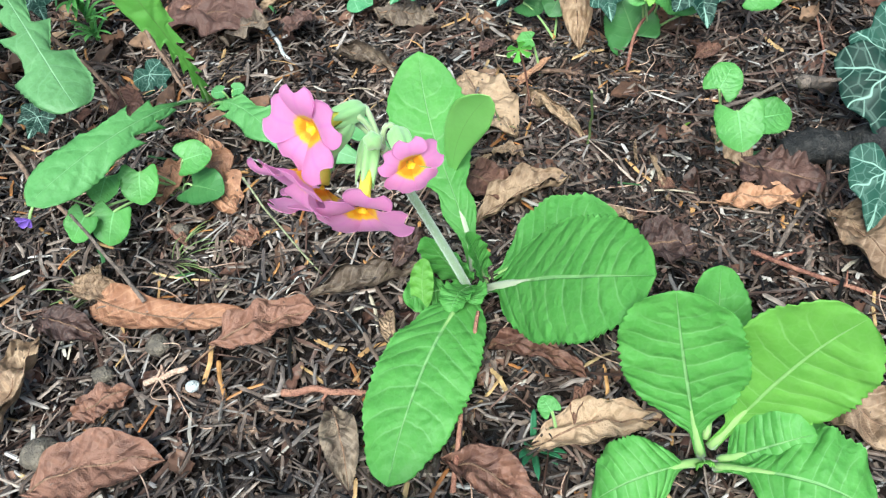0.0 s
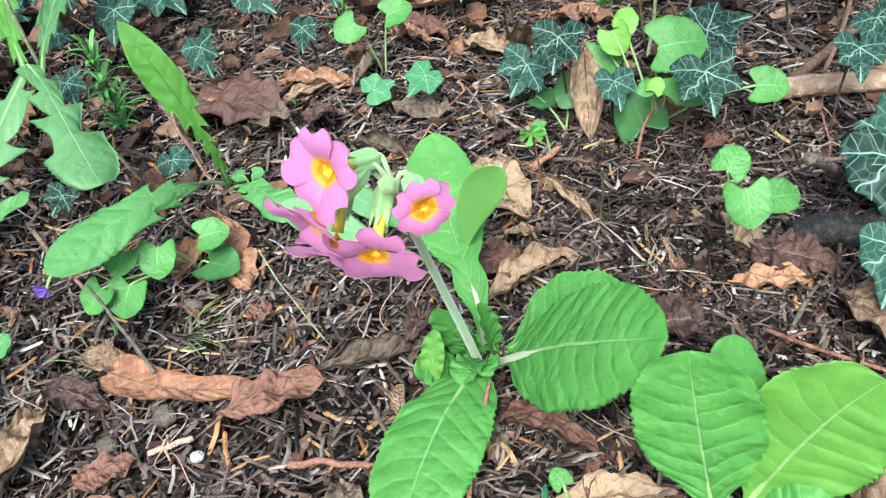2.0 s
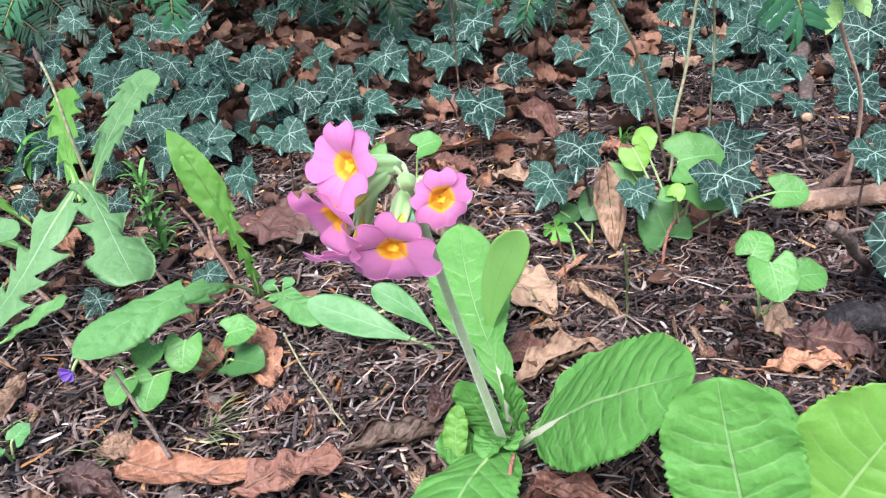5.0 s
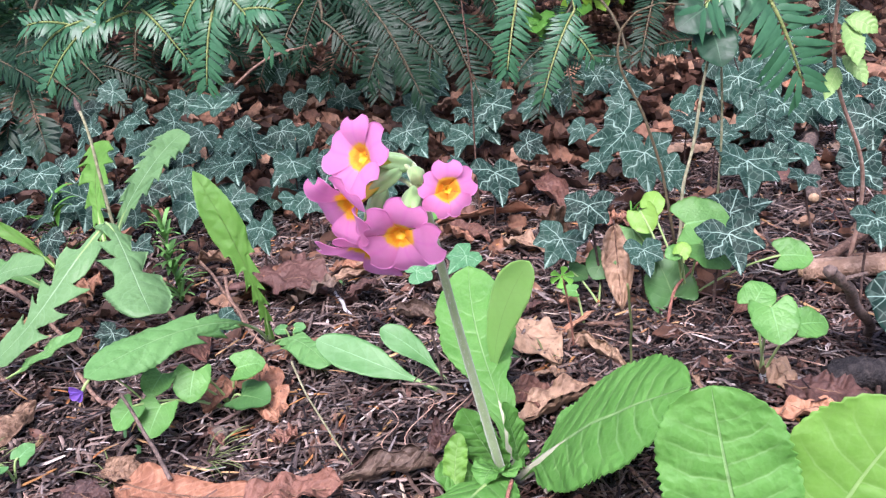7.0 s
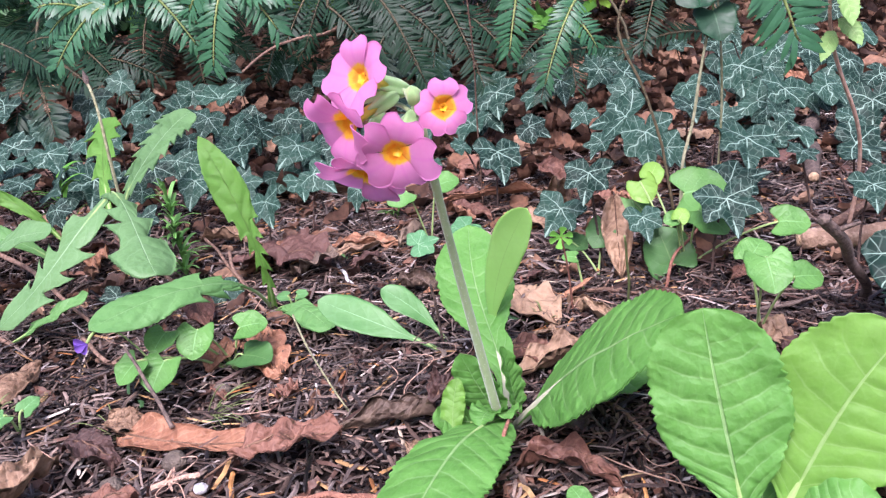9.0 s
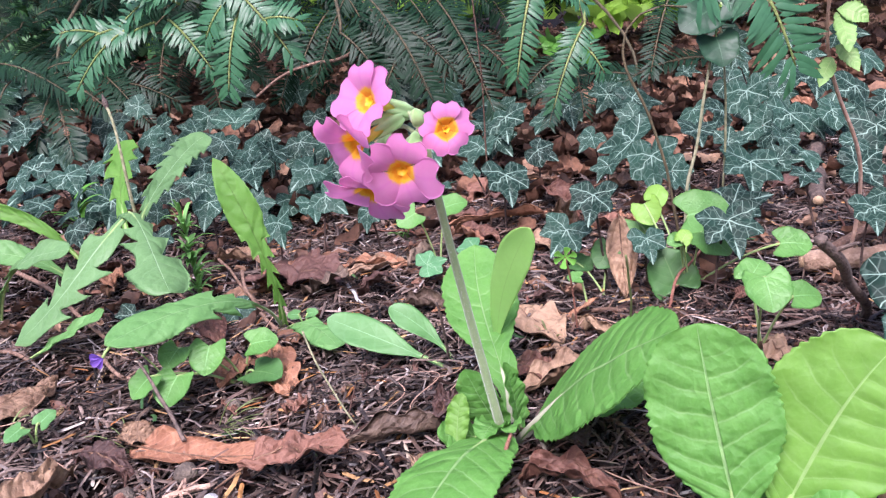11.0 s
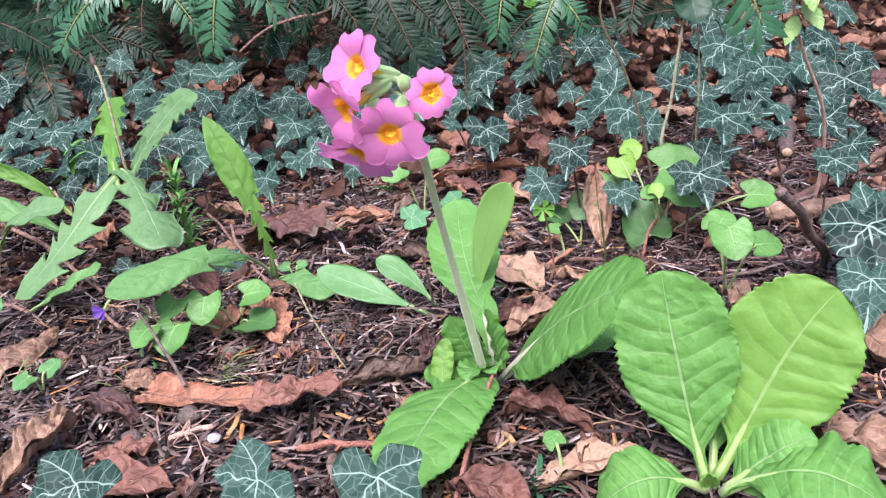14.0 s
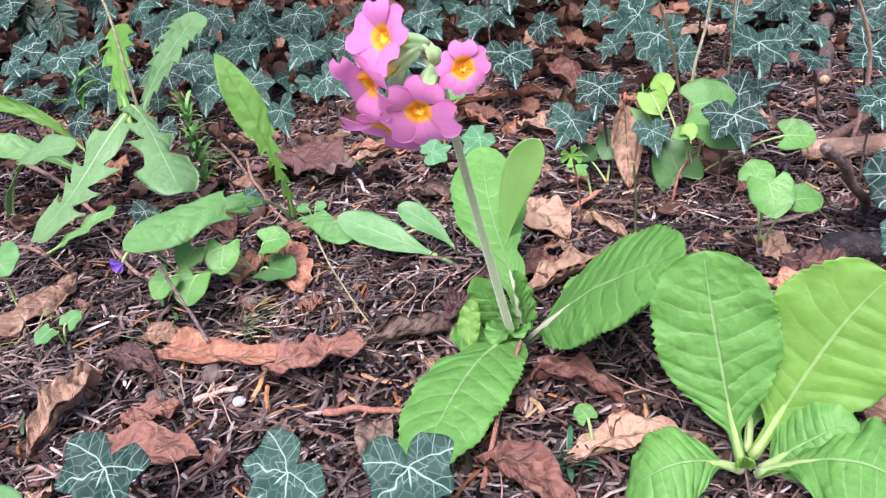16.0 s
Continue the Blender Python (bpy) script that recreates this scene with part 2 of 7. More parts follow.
# back needles darkened: shade under the yew is put into their colour
YEW_SHADED = plain_green("yew_needle_shaded", (0.004, 0.019, 0.009), (0.010, 0.038, 0.017), 0.42, 0.06, spec=0.15)
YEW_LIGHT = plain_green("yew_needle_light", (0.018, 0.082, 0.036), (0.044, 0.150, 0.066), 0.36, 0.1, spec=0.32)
FRESH_NEEDLE = plain_green("fresh_needle", (0.03, 0.09, 0.03), (0.06, 0.15, 0.05), 0.4, 0.1)


def petal_material(name, rim):
    """Pink with a yellow and orange eye that ends at rim of the petal's length."""
    m, nt, b = material(name)
    u, v = uv_split(nt)
    s = mth(nt, "ABSOLUTE", mth(nt, "MULTIPLY_ADD", v, 2.0, -1.0))
    streak = noise_tex(nt, 9.0, 3.0, coords(nt, "UV"))
    eye = mth(nt, "ADD", mth(nt, "ADD", u, mth(nt, "MULTIPLY", s, 0.07)), mth(nt, "MULTIPLY_ADD", streak, 0.16, -0.08))
    pink = mixc(nt, mth(nt, "MULTIPLY_ADD", streak, 0.7, mth(nt, "MULTIPLY", s, 0.35)), (0.83, 0.385, 0.65), (0.74, 0.285, 0.56))
    pink = mixc(nt, mth(nt, "SUBTRACT", 1.0, smooth(nt, s, 0.0, 0.18)), pink, (0.77, 0.295, 0.60))
    col = mixc(nt, smooth(nt, eye, rim, rim + 0.11), (0.93, 0.56, 0.025), pink)
    col = mixc(nt, smooth(nt, eye, rim - 0.11, rim - 0.02), (0.86, 0.34, 0.006), col)
    nt.links.new(col, b.inputs["Base Color"])
    b.inputs["Roughness"].default_value = 0.6
    b.inputs["Sheen Weight"].default_value = 0.2
    nt.links.new(bump(nt, mth(nt, "ADD", streak, noise_tex(nt, 700.0, 2.0)), 0.25, 0.0003), b.inputs["Normal"])
    translucent(nt, b, col, 0.65)
    return m


PETAL = petal_material("petal", 0.25)
PETAL_SMALL = petal_material("petal_small", 0.37)
THROAT = plain_green("throat", (0.78, 0.36, 0.01), (0.9, 0.52, 0.02), 0.5, 0.2)
TUBE = plain_green("flower_tube", (0.70, 0.60, 0.06), (0.82, 0.72, 0.12), 0.5, 0.3)


def litter_material(name, stops, rough=0.7, relief=0.6, per="island", thru=0.0):
    m, nt, b = material(name)
    rnd = island_random(nt) if per == "island" else obj_random(nt)
    col = ramp(nt, rnd, stops)
    grime = noise_tex(nt, 220.0, 4.0)
    dark = nt.nodes.new("ShaderNodeMix")
    dark.data_type, dark.blend_type = "RGBA", "MULTIPLY"
    dark.inputs[0].default_value = 0.75
    nt.links.new(col, dark.inputs[6])
    nt.links.new(ramp(nt, grime, ((0.3, (0.30, 0.29, 0.28)), (0.65, (1.1, 1.08, 1.05)))), dark.inputs[7])
    humus = nt.nodes.new("ShaderNodeMix")
    humus.data_type, humus.blend_type = "RGBA", "MULTIPLY"
    humus.inputs[0].default_value = 0.8
    nt.links.new(dark.outputs[2], humus.inputs[6])
    nt.links.new(ramp(nt, noise_tex(nt, 26.0, 3.0), ((0.32, (0.42, 0.40, 0.39)), (0.58, (1.22, 1.2, 1.18)))), humus.inputs[7])
    dark = humus
    nt.links.new(dark.outputs[2], b.inputs["Base Color"])
    b.inputs["Roughness"].default_value = rough
    b.inputs["Specular IOR Level"].default_value = 0.28
    nt.links.new(bump(nt, noise_tex(nt, 800.0, 3.0), relief, 0.0004), b.inputs["Normal"])
    if thru:
        translucent(nt, b, dark.outputs[2], thru)
    return m


MULCH_NEEDLE = litter_material("mulch_needle", ((0.00, (0.006, 0.005, 0.005)), (0.20, (0.022, 0.018, 0.017)), (0.34, (0.092, 0.065, 0.053)), (0.46, (0.045, 0.038, 0.037)), (0.60, (0.180, 0.132, 0.106)), (0.70, (0.085, 0.069, 0.064)), (0.82, (0.27, 0.212, 0.180)), (0.91, (0.128, 0.092, 0.075)), (1.00, (0.46, 0.42, 0.40))), 0.34)
MULCH_STRIP = litter_material("mulch_strip", ((0.00, (0.008, 0.005, 0.0045)), (0.35, (0.036, 0.021, 0.017)), (0.65, (0.100, 0.056, 0.044)), (0.88, (0.18, 0.112, 0.088)), (1.00, (0.33, 0.26, 0.22))), 0.42, 0.9)
# low crumb tones near black, deepening by colour the shade in crevices
MULCH_CHIP = litter_material("mulch_chip", ((0.00, (0.004, 0.003, 0.0025)), (0.45, (0.020, 0.013, 0.011)), (0.80, (0.070, 0.041, 0.033)), (1.00, (0.17, 0.108, 0.085))), 0.6)
LEAF_BIT = litter_material("leaf_bit", ((0.0, (0.045, 0.022, 0.017)), (0.4, (0.12, 0.060, 0.043)), (0.75, (0.21, 0.115, 0.080)), (1.0, (0.34, 0.225, 0.16))), 0.5, thru=0.08)
ORANGE_NEEDLE = litter_material("orange_needle", ((0.0, (0.30, 0.12, 0.04)), (0.5, (0.42, 0.22, 0.08)), (1.0, (0.46, 0.33, 0.17))), 0.5)
PALE_NEEDLE = litter_material("pale_needle", ((0.0, (0.50, 0.50, 0.52)), (0.5, (0.38, 0.31, 0.22)), (1.0, (0.58, 0.56, 0.52))), 0.4)
FAR_LITTER = litter_material("far_litter", ((0.0, (0.045, 0.024, 0.016)), (0.4, (0.125, 0.064, 0.040)), (0.7, (0.235, 0.125, 0.077)), (1.0, (0.38, 0.25, 0.165))), 0.65, thru=0.1)


def soil_material():
    m, nt, b = material("soil")
    a = noise_tex(nt, 230.0, 8.0)
    big = noise_tex(nt, 3.0, 4.0)
    # humus brown taken down to near black: shade between litter pieces, in the colour
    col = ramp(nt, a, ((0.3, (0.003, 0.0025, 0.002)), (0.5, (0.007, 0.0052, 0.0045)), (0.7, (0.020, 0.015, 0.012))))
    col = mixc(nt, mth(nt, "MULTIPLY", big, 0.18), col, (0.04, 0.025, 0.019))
    nt.links.new(col, b.inputs["Base Color"])
    b.inputs["Roughness"].default_value = 0.9
    b.inputs["Specular IOR Level"].default_value = 0.1
    nt.links.new(bump(nt, a, 1.0, 0.003), b.inputs["Normal"])
    return m


SOIL = soil_material()


def dry_leaf(name, low, high, vein, ribs=10, rough=0.6):
    """A fallen leaf: ribs, blotches and small dark specks."""
    m, nt, b = material(name)
    u, v = uv_split(nt)
    s = mth(nt, "ABSOLUTE", mth(nt, "MULTIPLY_ADD", v, 2.0, -1.0))
    ph = mth(nt, "SUBTRACT", mth(nt, "MULTIPLY", u, ribs), mth(nt, "MULTIPLY", s, 2.2))
    tri_d = mth(nt, "ABSOLUTE", mth(nt, "SUBTRACT", mth(nt, "FRACT", ph), 0.5))
    rib = mth(nt, "MAXIMUM", mth(nt, "MULTIPLY", mth(nt, "SUBTRACT", 1.0, smooth(nt, tri_d, 0.02, 0.12)), 0.6), mth(nt, "SUBTRACT", 1.0, smooth(nt, s, 0.01, 0.06)))
    blotch = mth(nt, "ADD", mth(nt, "MULTIPLY", noise_tex(nt, 90.0, 5.0), 0.8), mth(nt, "MULTIPLY", noise_tex(nt, 420.0, 3.0), 0.35))
    rnd = obj_random(nt)
    col = mixc(nt, smooth(nt, mth(nt, "ADD", blotch, mth(nt, "MULTIPLY_ADD", rnd, 0.3, -0.15)), 0.36, 0.70), low, high)
    col = mixc(nt, mth(nt, "MULTIPLY", rib, 0.45), col, vein)
    speck = mth(nt, "SUBTRACT", 1.0, smooth(nt, cells(nt, 330.0, None, "F1"), 0.1, 0.28))
    col = mixc(nt, mth(nt, "MULTIPLY", speck, smooth(nt, noise_tex(nt, 60.0, 2.0), 0.5, 0.62)), col, (0.035, 0.02, 0.014))
    nt.links.new(col, b.inputs["Base Color"])
    b.inputs["Roughness"].default_value = rough
    nt.links.new(bump(nt, mth(nt, "ADD", mth(nt, "MULTIPLY", tri_d, 0.8), mth(nt, "ADD", mth(nt, "ADD", blotch, mth(nt, "MULTIPLY", smooth(nt, cells(nt, 150.0), 0.0, 0.3), 0.7)), mth(nt, "MULTIPLY", noise_tex(nt, 1400.0, 3.0), 0.5))), 1.0, 0.0010), b.inputs["Normal"])
    translucent(nt, b, col, 0.1)
    return m


DRY_ORANGE = dry_leaf("dry_orange", (0.24, 0.105, 0.055), (0.42, 0.215, 0.120), (0.47, 0.28, 0.17))
DRY_RED = dry_leaf("dry_red", (0.095, 0.040, 0.026), (0.21, 0.098, 0.063), (0.27, 0.15, 0.10))
DRY_TAN = dry_leaf("dry_tan", (0.17, 0.10, 0.058), (0.37, 0.245, 0.15), (0.45, 0.32, 0.21))
DRY_GREY = dry_leaf("dry_grey", (0.095, 0.064, 0.045), (0.26, 0.19, 0.13), (0.33, 0.25, 0.18))
DRY_DARK = dry_leaf("dry_dark", (0.048, 0.024, 0.019), (0.115, 0.056, 0.042), (0.16, 0.085, 0.065))


def bark(name, low, high, scale=160.0, rough=0.75):
    m, nt, b = material(name)
    a = noise_tex(nt, scale, 6.0)
    col = mixc(nt, smooth(nt, mth(nt, "ADD", a, mth(nt, "MULTIPLY_ADD", obj_random(nt), 0.2, -0.1)), 0.35, 0.7), low, high)
    nt.links.new(col, b.inputs["Base Color"])
    b.inputs["Roughness"].default_value = rough
    nt.links.new(bump(nt, mth(nt, "ADD", a, cells(nt, scale * 2.5)), 0.9, 0.001), b.inputs["Normal"])
    return m


TWIG_BROWN = bark("twig_brown", (0.10, 0.055, 0.035), (0.26, 0.165, 0.115), 300.0)
TWIG_GREY = bark("twig_grey", (0.07, 0.05, 0.04), (0.17, 0.125, 0.10), 300.0)
TWIG_RED = bark("twig_red", (0.16, 0.06, 0.04), (0.30, 0.14, 0.09), 300.0)
RUNNER = bark("ivy_runner", (0.035, 0.022, 0.017), (0.10, 0.058, 0.042), 300.0)
TWIG_YOUNG = bark("twig_young", (0.14, 0.20, 0.05), (0.28, 0.32, 0.11), 300.0)
YEW_WOOD = bark("yew_wood", (0.05, 0.045, 0.022), (0.11, 0.085, 0.04), 300.0)
CANE = bark("cane", (0.40, 0.25, 0.18), (0.56, 0.40, 0.30), 300.0)
PRIVET = pinnate_leaf("privet_leaf", (0.010, 0.045, 0.018), (0.020, 0.075, 0.030), (0.04, 0.12, 0.05), 6, 1.6, rough=0.4, thru=0.15, width=0.02, net=16, relief=0.2, side_veins=0.2, spec=0.25)
BRAMBLE = pinnate_leaf("bramble_leaf", (0.16, 0.36, 0.06), (0.23, 0.45, 0.10), (0.34, 0.50, 0.16), 7, 1.4, rough=0.5, width=0.05, net=20, relief=0.6, side_veins=0.6)
TWIG_GREEN = bark("twig_green", (0.16, 0.17, 0.08), (0.30, 0.30, 0.18), 300.0)
LOG_PALE = bark("log_pale", (0.22, 0.14, 0.09), (0.46, 0.33, 0.23))
LOG_BLACK = bark("log_black", (0.005, 0.004, 0.004), (0.060, 0.050, 0.044), 260.0)
CUT_WOOD = bark("cut_wood", (0.34, 0.22, 0.12), (0.52, 0.38, 0.24), 400.0)
STONE_WHITE = bark("stone_white", (0.36, 0.36, 0.35), (0.58, 0.58, 0.57), 300.0)
STONE_GREY = bark("stone_grey", (0.07, 0.055, 0.042), (0.15, 0.12, 0.09), 240.0)


# ---- mesh helpers ----
rng = np.random.default_rng(7)


def mesh_object(name, verts, faces, mat, parent=None, uvs=None, label="", m=None, soft=True):
    me = bpy.data.meshes.new(name)
    me.from_pydata([tuple(p) for p in np.asarray(verts, float)], [], [tuple(int(i) for i in f) for f in faces])
    if uvs is not None:
        layer = me.uv_layers.new(name="UVMap")
        idx = np.empty(len(me.loops), int)
        me.loops.foreach_get("vertex_index", idx)
        layer.data.foreach_set("uv", np.asarray(uvs, float)[idx].ravel())
    me.polygons.foreach_set("use_smooth", [soft] * len(me.polygons))
    me.materials.append(mat)
    ob = new(name, me)
    if parent is not None:
        ob.parent = parent
    if m is not None:
        ob.matrix_basis = m
    if label:
        tagged(ob, label)
    return ob


def join_parts(parts):
    """Several (verts, faces, uvs) as one."""
    vs, fs, us, k = [], [], [], 0
    for v, f, u in parts:
        vs.append(np.asarray(v, float))
        fs += [tuple(i + k for i in q) for q in f]
        us.append(np.zeros((len(v), 2)) if u is None else np.asarray(u, float))
        k += len(v)
    return np.concatenate(vs), fs, np.concatenate(us)


def thing(name, at, label, category, group="", kind=""):
    ob = new(name)
    ob.location = at
    ob.empty_display_size = 0.01
    return tagged(ob, label, category, group, kind)


def unit(v):
    v = np.asarray(v, float)
    return v / (np.linalg.norm(v, axis=-1, keepdims=True) + 1e-12)


def through_points(pts, us):
    """A smooth curve that passes evenly through two to four points."""
    pts = np.asarray(pts, float)
    n = len(pts)
    nodes = np.linspace(0, 1, n)
    out = np.zeros((len(us), 3))
    for i in range(n):
        w = np.ones(len(us))
        for j in range(n):
            if j != i:
                w *= (us - nodes[j]) / (nodes[i] - nodes[j])
        out += w[:, None] * pts[i]
    return out


def profile(knots, us):
    """Half-width along the leaf, smoothly through the knots."""
    k = np.array(knots, float)
    x, y = k[:, 0], k[:, 1]
    d = np.gradient(y, x)
    sl = np.diff(y) / np.diff(x)
    for i in range(1, len(x) - 1):
        d[i] = 0 if sl[i - 1] * sl[i] <= 0 else 2 * sl[i - 1] * sl[i] / (sl[i - 1] + sl[i])
    d[0], d[-1] = sl[0], sl[-1]
    i = np.clip(np.searchsorted(x, us) - 1, 0, len(x) - 2)
    h = x[i + 1] - x[i]
    t = (us - x[i]) / h
    return np.maximum(0, (2 * t**3 - 3 * t**2 + 1) * y[i] + (t**3 - 2 * t**2 + t) * h * d[i] + (-2 * t**3 + 3 * t**2) * y[i + 1] + (t**3 - t**2) * h * d[i + 1])


def grid_faces(nu, nv, k=0, flip=False):
    out = []
    for a in range(nu - 1):
        for b in range(nv - 1):
            q = (k + a * nv + b, k + a * nv + b + 1, k + (a + 1) * nv + b + 1, k + (a + 1) * nv + b)
            out.append(q[::-1] if flip else q)
    return out


def blade(pts, width, side, knots, nu=40, nv=15, cup=0.0, teeth=(0, 0.0), lobes=(0, 0.0), quilt=(0, 0.0, 0.0), wave=(0, 0.0), sweep=(), thick=0.00035, up=(0, -0.5, 0.86), twist=0.0, seed=0, crumple=0.0):
    """A leaf blade with thickness about a midrib through pts. cup: radians by which each half curls up. teeth and lobes: how
    many along the margin, and how deep. quilt: rows of swellings between side veins, height, sweep. sweep: knots of the
    shift of the margin along the leaf."""
    r = np.random.default_rng(seed)
    us = np.linspace(0, 1, nu) ** 0.9
    us = us / us[-1]
    us = 1 - (1 - us) ** 1.25
    c = through_points(pts, us)
    t = unit(np.gradient(c, axis=0))
    s0 = np.asarray(side, float)
    s = unit(s0 - (t @ s0)[:, None] * t)
    n = unit(np.cross(s, t))
    if (n[nu // 2] @ np.asarray(up, float)) < 0:
        n = -n
    if twist:
        a = np.linspace(-twist, twist, nu)[:, None]
        s, n = s * np.cos(a) + n * np.sin(a), n * np.cos(a) - s * np.sin(a)
    hw = profile(knots, us) * width / 2
    length = np.linalg.norm(np.diff(c, axis=0), axis=1).sum()
    vs = np.linspace(-1, 1, nv)
    U, V = np.meshgrid(us, vs, indexing="ij")
    edge = np.ones_like(U)
    if teeth[0]:
        ph = U * teeth[0] + 0.13 * np.sin(U * 31 + seed) + (V > 0) * 0.4
        edge -= teeth[1] * (0.62 + 0.38 * np.sin(U * 23 + 5 * (V > 0) + seed)) * (0.5 - np.abs((ph % 1) - 0.5)) * 2 * np.abs(V) ** 3 * (U < 0.97)
    shift = np.zeros_like(U)
    if lobes[0]:
        ph = (U * lobes[0] + (V > 0) * 0.3 + 0.25 * np.sin(9 * U + seed)) % 1
        cut = np.clip(np.where(ph < 0.12, 1 - ph / 0.12, (ph - 0.12) / 0.88), 0, 1) ** 0.8
        deep = np.clip(((lobes[2] if len(lobes) > 2 else 0.84) - U) / 0.2, 0, 1)
        edge *= 1 - lobes[1] * cut * deep * np.abs(V) ** 0.35
        shift -= 0.045 * length * np.abs(V) ** 2 * (1 - cut) ** 2 * deep
    if len(sweep):
        k = np.array(sweep, float)
        shift += np.interp(U, k[:, 0], k[:, 1]) * length * np.abs(V) ** 1.6
    H = hw[:, None] * edge
    if abs(cup) > 1e-3:
        lat, lift = np.sin(V * cup) / cup * H, (1 - np.cos(V * cup)) / cup * H
    else:
        lat, lift = V * H, np.zeros_like(H)
    if quilt[0]:
        ph = U * quilt[0] - np.abs(V) * (0.4 + 0.6 * np.abs(V)) * quilt[2] + 0.16 * np.sin(7 * U + 3 * V) + (V > 0) * 0.31
        lift = lift + quilt[1] * (np.abs(np.cos(np.pi * ph)) - 0.6) * np.clip(np.abs(V) * 5, 0, 1) * np.clip(H / (width * 0.3), 0, 1) * np.clip((1 - U) * 5, 0, 1)
    if wave[0]:
        ph = r.uniform(0, 6)
        lift = lift + wave[1] * np.abs(V) ** 2 * np.sin(U * wave[0] * 6.283 + ph + (V > 0) * 1.7) * np.clip(H / (width * 0.25), 0, 1)
    if crumple:
        for _ in range(7):
            kx, ky, p = r.uniform(4, 22), r.uniform(1, 7), r.uniform(0, 6)
            lift = lift + crumple * np.sin(kx * U + ky * V + p) * np.sin(ky * U * 2 - kx * V * 0.3 + p * 2) * 0.4
    P = c[:, None] + s[:, None] * lat[..., None] + n[:, None] * lift[..., None] + t[:, None] * shift[..., None]
    top = P.reshape(-1, 3)
    nn = np.repeat(n, nv, axis=0)
    bottom = top - nn * thick
    k = nu * nv
    ring = [a * nv for a in range(nu)] + [(nu - 1) * nv + b for b in range(1, nv)] + [a * nv + nv - 1 for a in range(nu - 2, -1, -1)] + [b for b in range(nv - 2, 0, -1)]
    right_way = np.cross(s[nu // 2], t[nu // 2]) @ n[nu // 2] > 0
    faces = grid_faces(nu, nv, 0, not right_way) + grid_faces(nu, nv, k, bool(right_way))
    faces += [(ring[i], ring[(i + 1) % len(ring)], k + ring[(i + 1) % len(ring)], k + ring[i]) for i in range(len(ring))]
    uv = np.stack([U.ravel(), (V.ravel() + 1) / 2], -1)
    return np.concatenate([top, bottom]), faces, np.concatenate([uv, uv])


def tube(pts, radii, sides=8, steps=14, wobble=0.0, seed=0):
    """A closed tapering tube through two to four points."""
    us = np.linspace(0, 1, steps)
    c = through_points(pts, us) if len(pts) <= 4 else np.stack([np.interp(us, np.linspace(0, 1, len(pts)), np.asarray(pts, float)[:, i]) for i in range(3)], -1)
    if wobble:
        r0 = np.random.default_rng(seed)
        for _ in range(3):
            c = c + wobble * np.sin(us * r0.uniform(3, 14) + r0.uniform(0, 6))[:, None] * unit(r0.normal(size=3)) * np.sin(np.pi * us)[:, None]
    t = unit(np.gradient(c, axis=0))
    ref = np.array([1.0, 0, 0]) if abs(t[0, 0]) < 0.8 else np.array([0, 1.0, 0])
    s = unit(ref - (t @ ref)[:, None] * t)
    n = np.cross(t, s)
    rad = np.interp(us, np.linspace(0, 1, len(radii)), radii)
    a = np.linspace(0, 2 * np.pi, sides, endpoint=False)
    P = c[:, None] + rad[:, None, None] * (np.cos(a)[None, :, None] * s[:, None] + np.sin(a)[None, :, None] * n[:, None])
    V = P.reshape(-1, 3)
    faces = [(i * sides + j, i * sides + (j + 1) % sides, (i + 1) * sides + (j + 1) % sides, (i + 1) * sides + j) for i in range(steps - 1) for j in range(sides)]
    faces += [tuple(range(sides))[::-1], tuple((steps - 1) * sides + j for j in range(sides))]
    return V, faces, None


def local(part, at):
    v, f, u = part
    return np.asarray(v) - np.asarray(at, float), f, u


def add(name, part, mat, parent, at, label=""):
    v, f, u = local(part, at)
    return mesh_object(name, v, f, mat, parent, u, label)


# ---- ground ----
def gz(x, y):
    """Height of the ground: gently uneven, rising behind to one side."""
    x, y = np.asarray(x, float), np.asarray(y, float)
    near = np.exp(-(x**2 + (y - 0.1) ** 2) / 4.0)
    h = 0.0028 * np.sin(23 * x + 1.3) * np.sin(19 * y + 0.4) + 0.0020 * np.sin(47 * x - 31 * y) + 0.0012 * np.sin(90 * x + 50 * y)
    rise = 0.20 * np.clip(-x - 0.18, 0, 0.35) * np.clip((y - 0.08) / 0.2, 0, 1)
    back = 0.03 * np.clip((y - 0.35) / 0.3, 0, 1) * 0.5
    far = 0.05 * np.sin(1.3 * x) * np.sin(1.1 * y) * np.clip((np.hypot(x, y) - 1.2) / 3, 0, 1)
    return h * near + rise + back + far - 0.004


def spread(lo, hi, step, reach):
    core = np.arange(lo, hi, step)
    out = [hi]
    while out[-1] < reach:
        out.append(out[-1] + step + (out[-1] - hi) * 0.22)
    back = [lo - step]
    while back[-1] > -reach:
        back.append(back[-1] - step - (lo - back[-1]) * 0.22)
    return np.concatenate([back[::-1], core, out])


gx, gy = spread(-0.5, 0.45, 0.006, 70.0), spread(-0.25, 0.75, 0.006, 70.0)
GX, GY = np.meshgrid(gx, gy, indexing="ij")
GZ = gz(GX, GY)
tagged(mesh_object("ground", np.stack([GX, GY, GZ], -1).reshape(-1, 3), grid_faces(len(gx), len(gy), 0, True), SOIL), "humus soil under conifer litter, darkened for shade in its gaps", "ground", kind="structure")


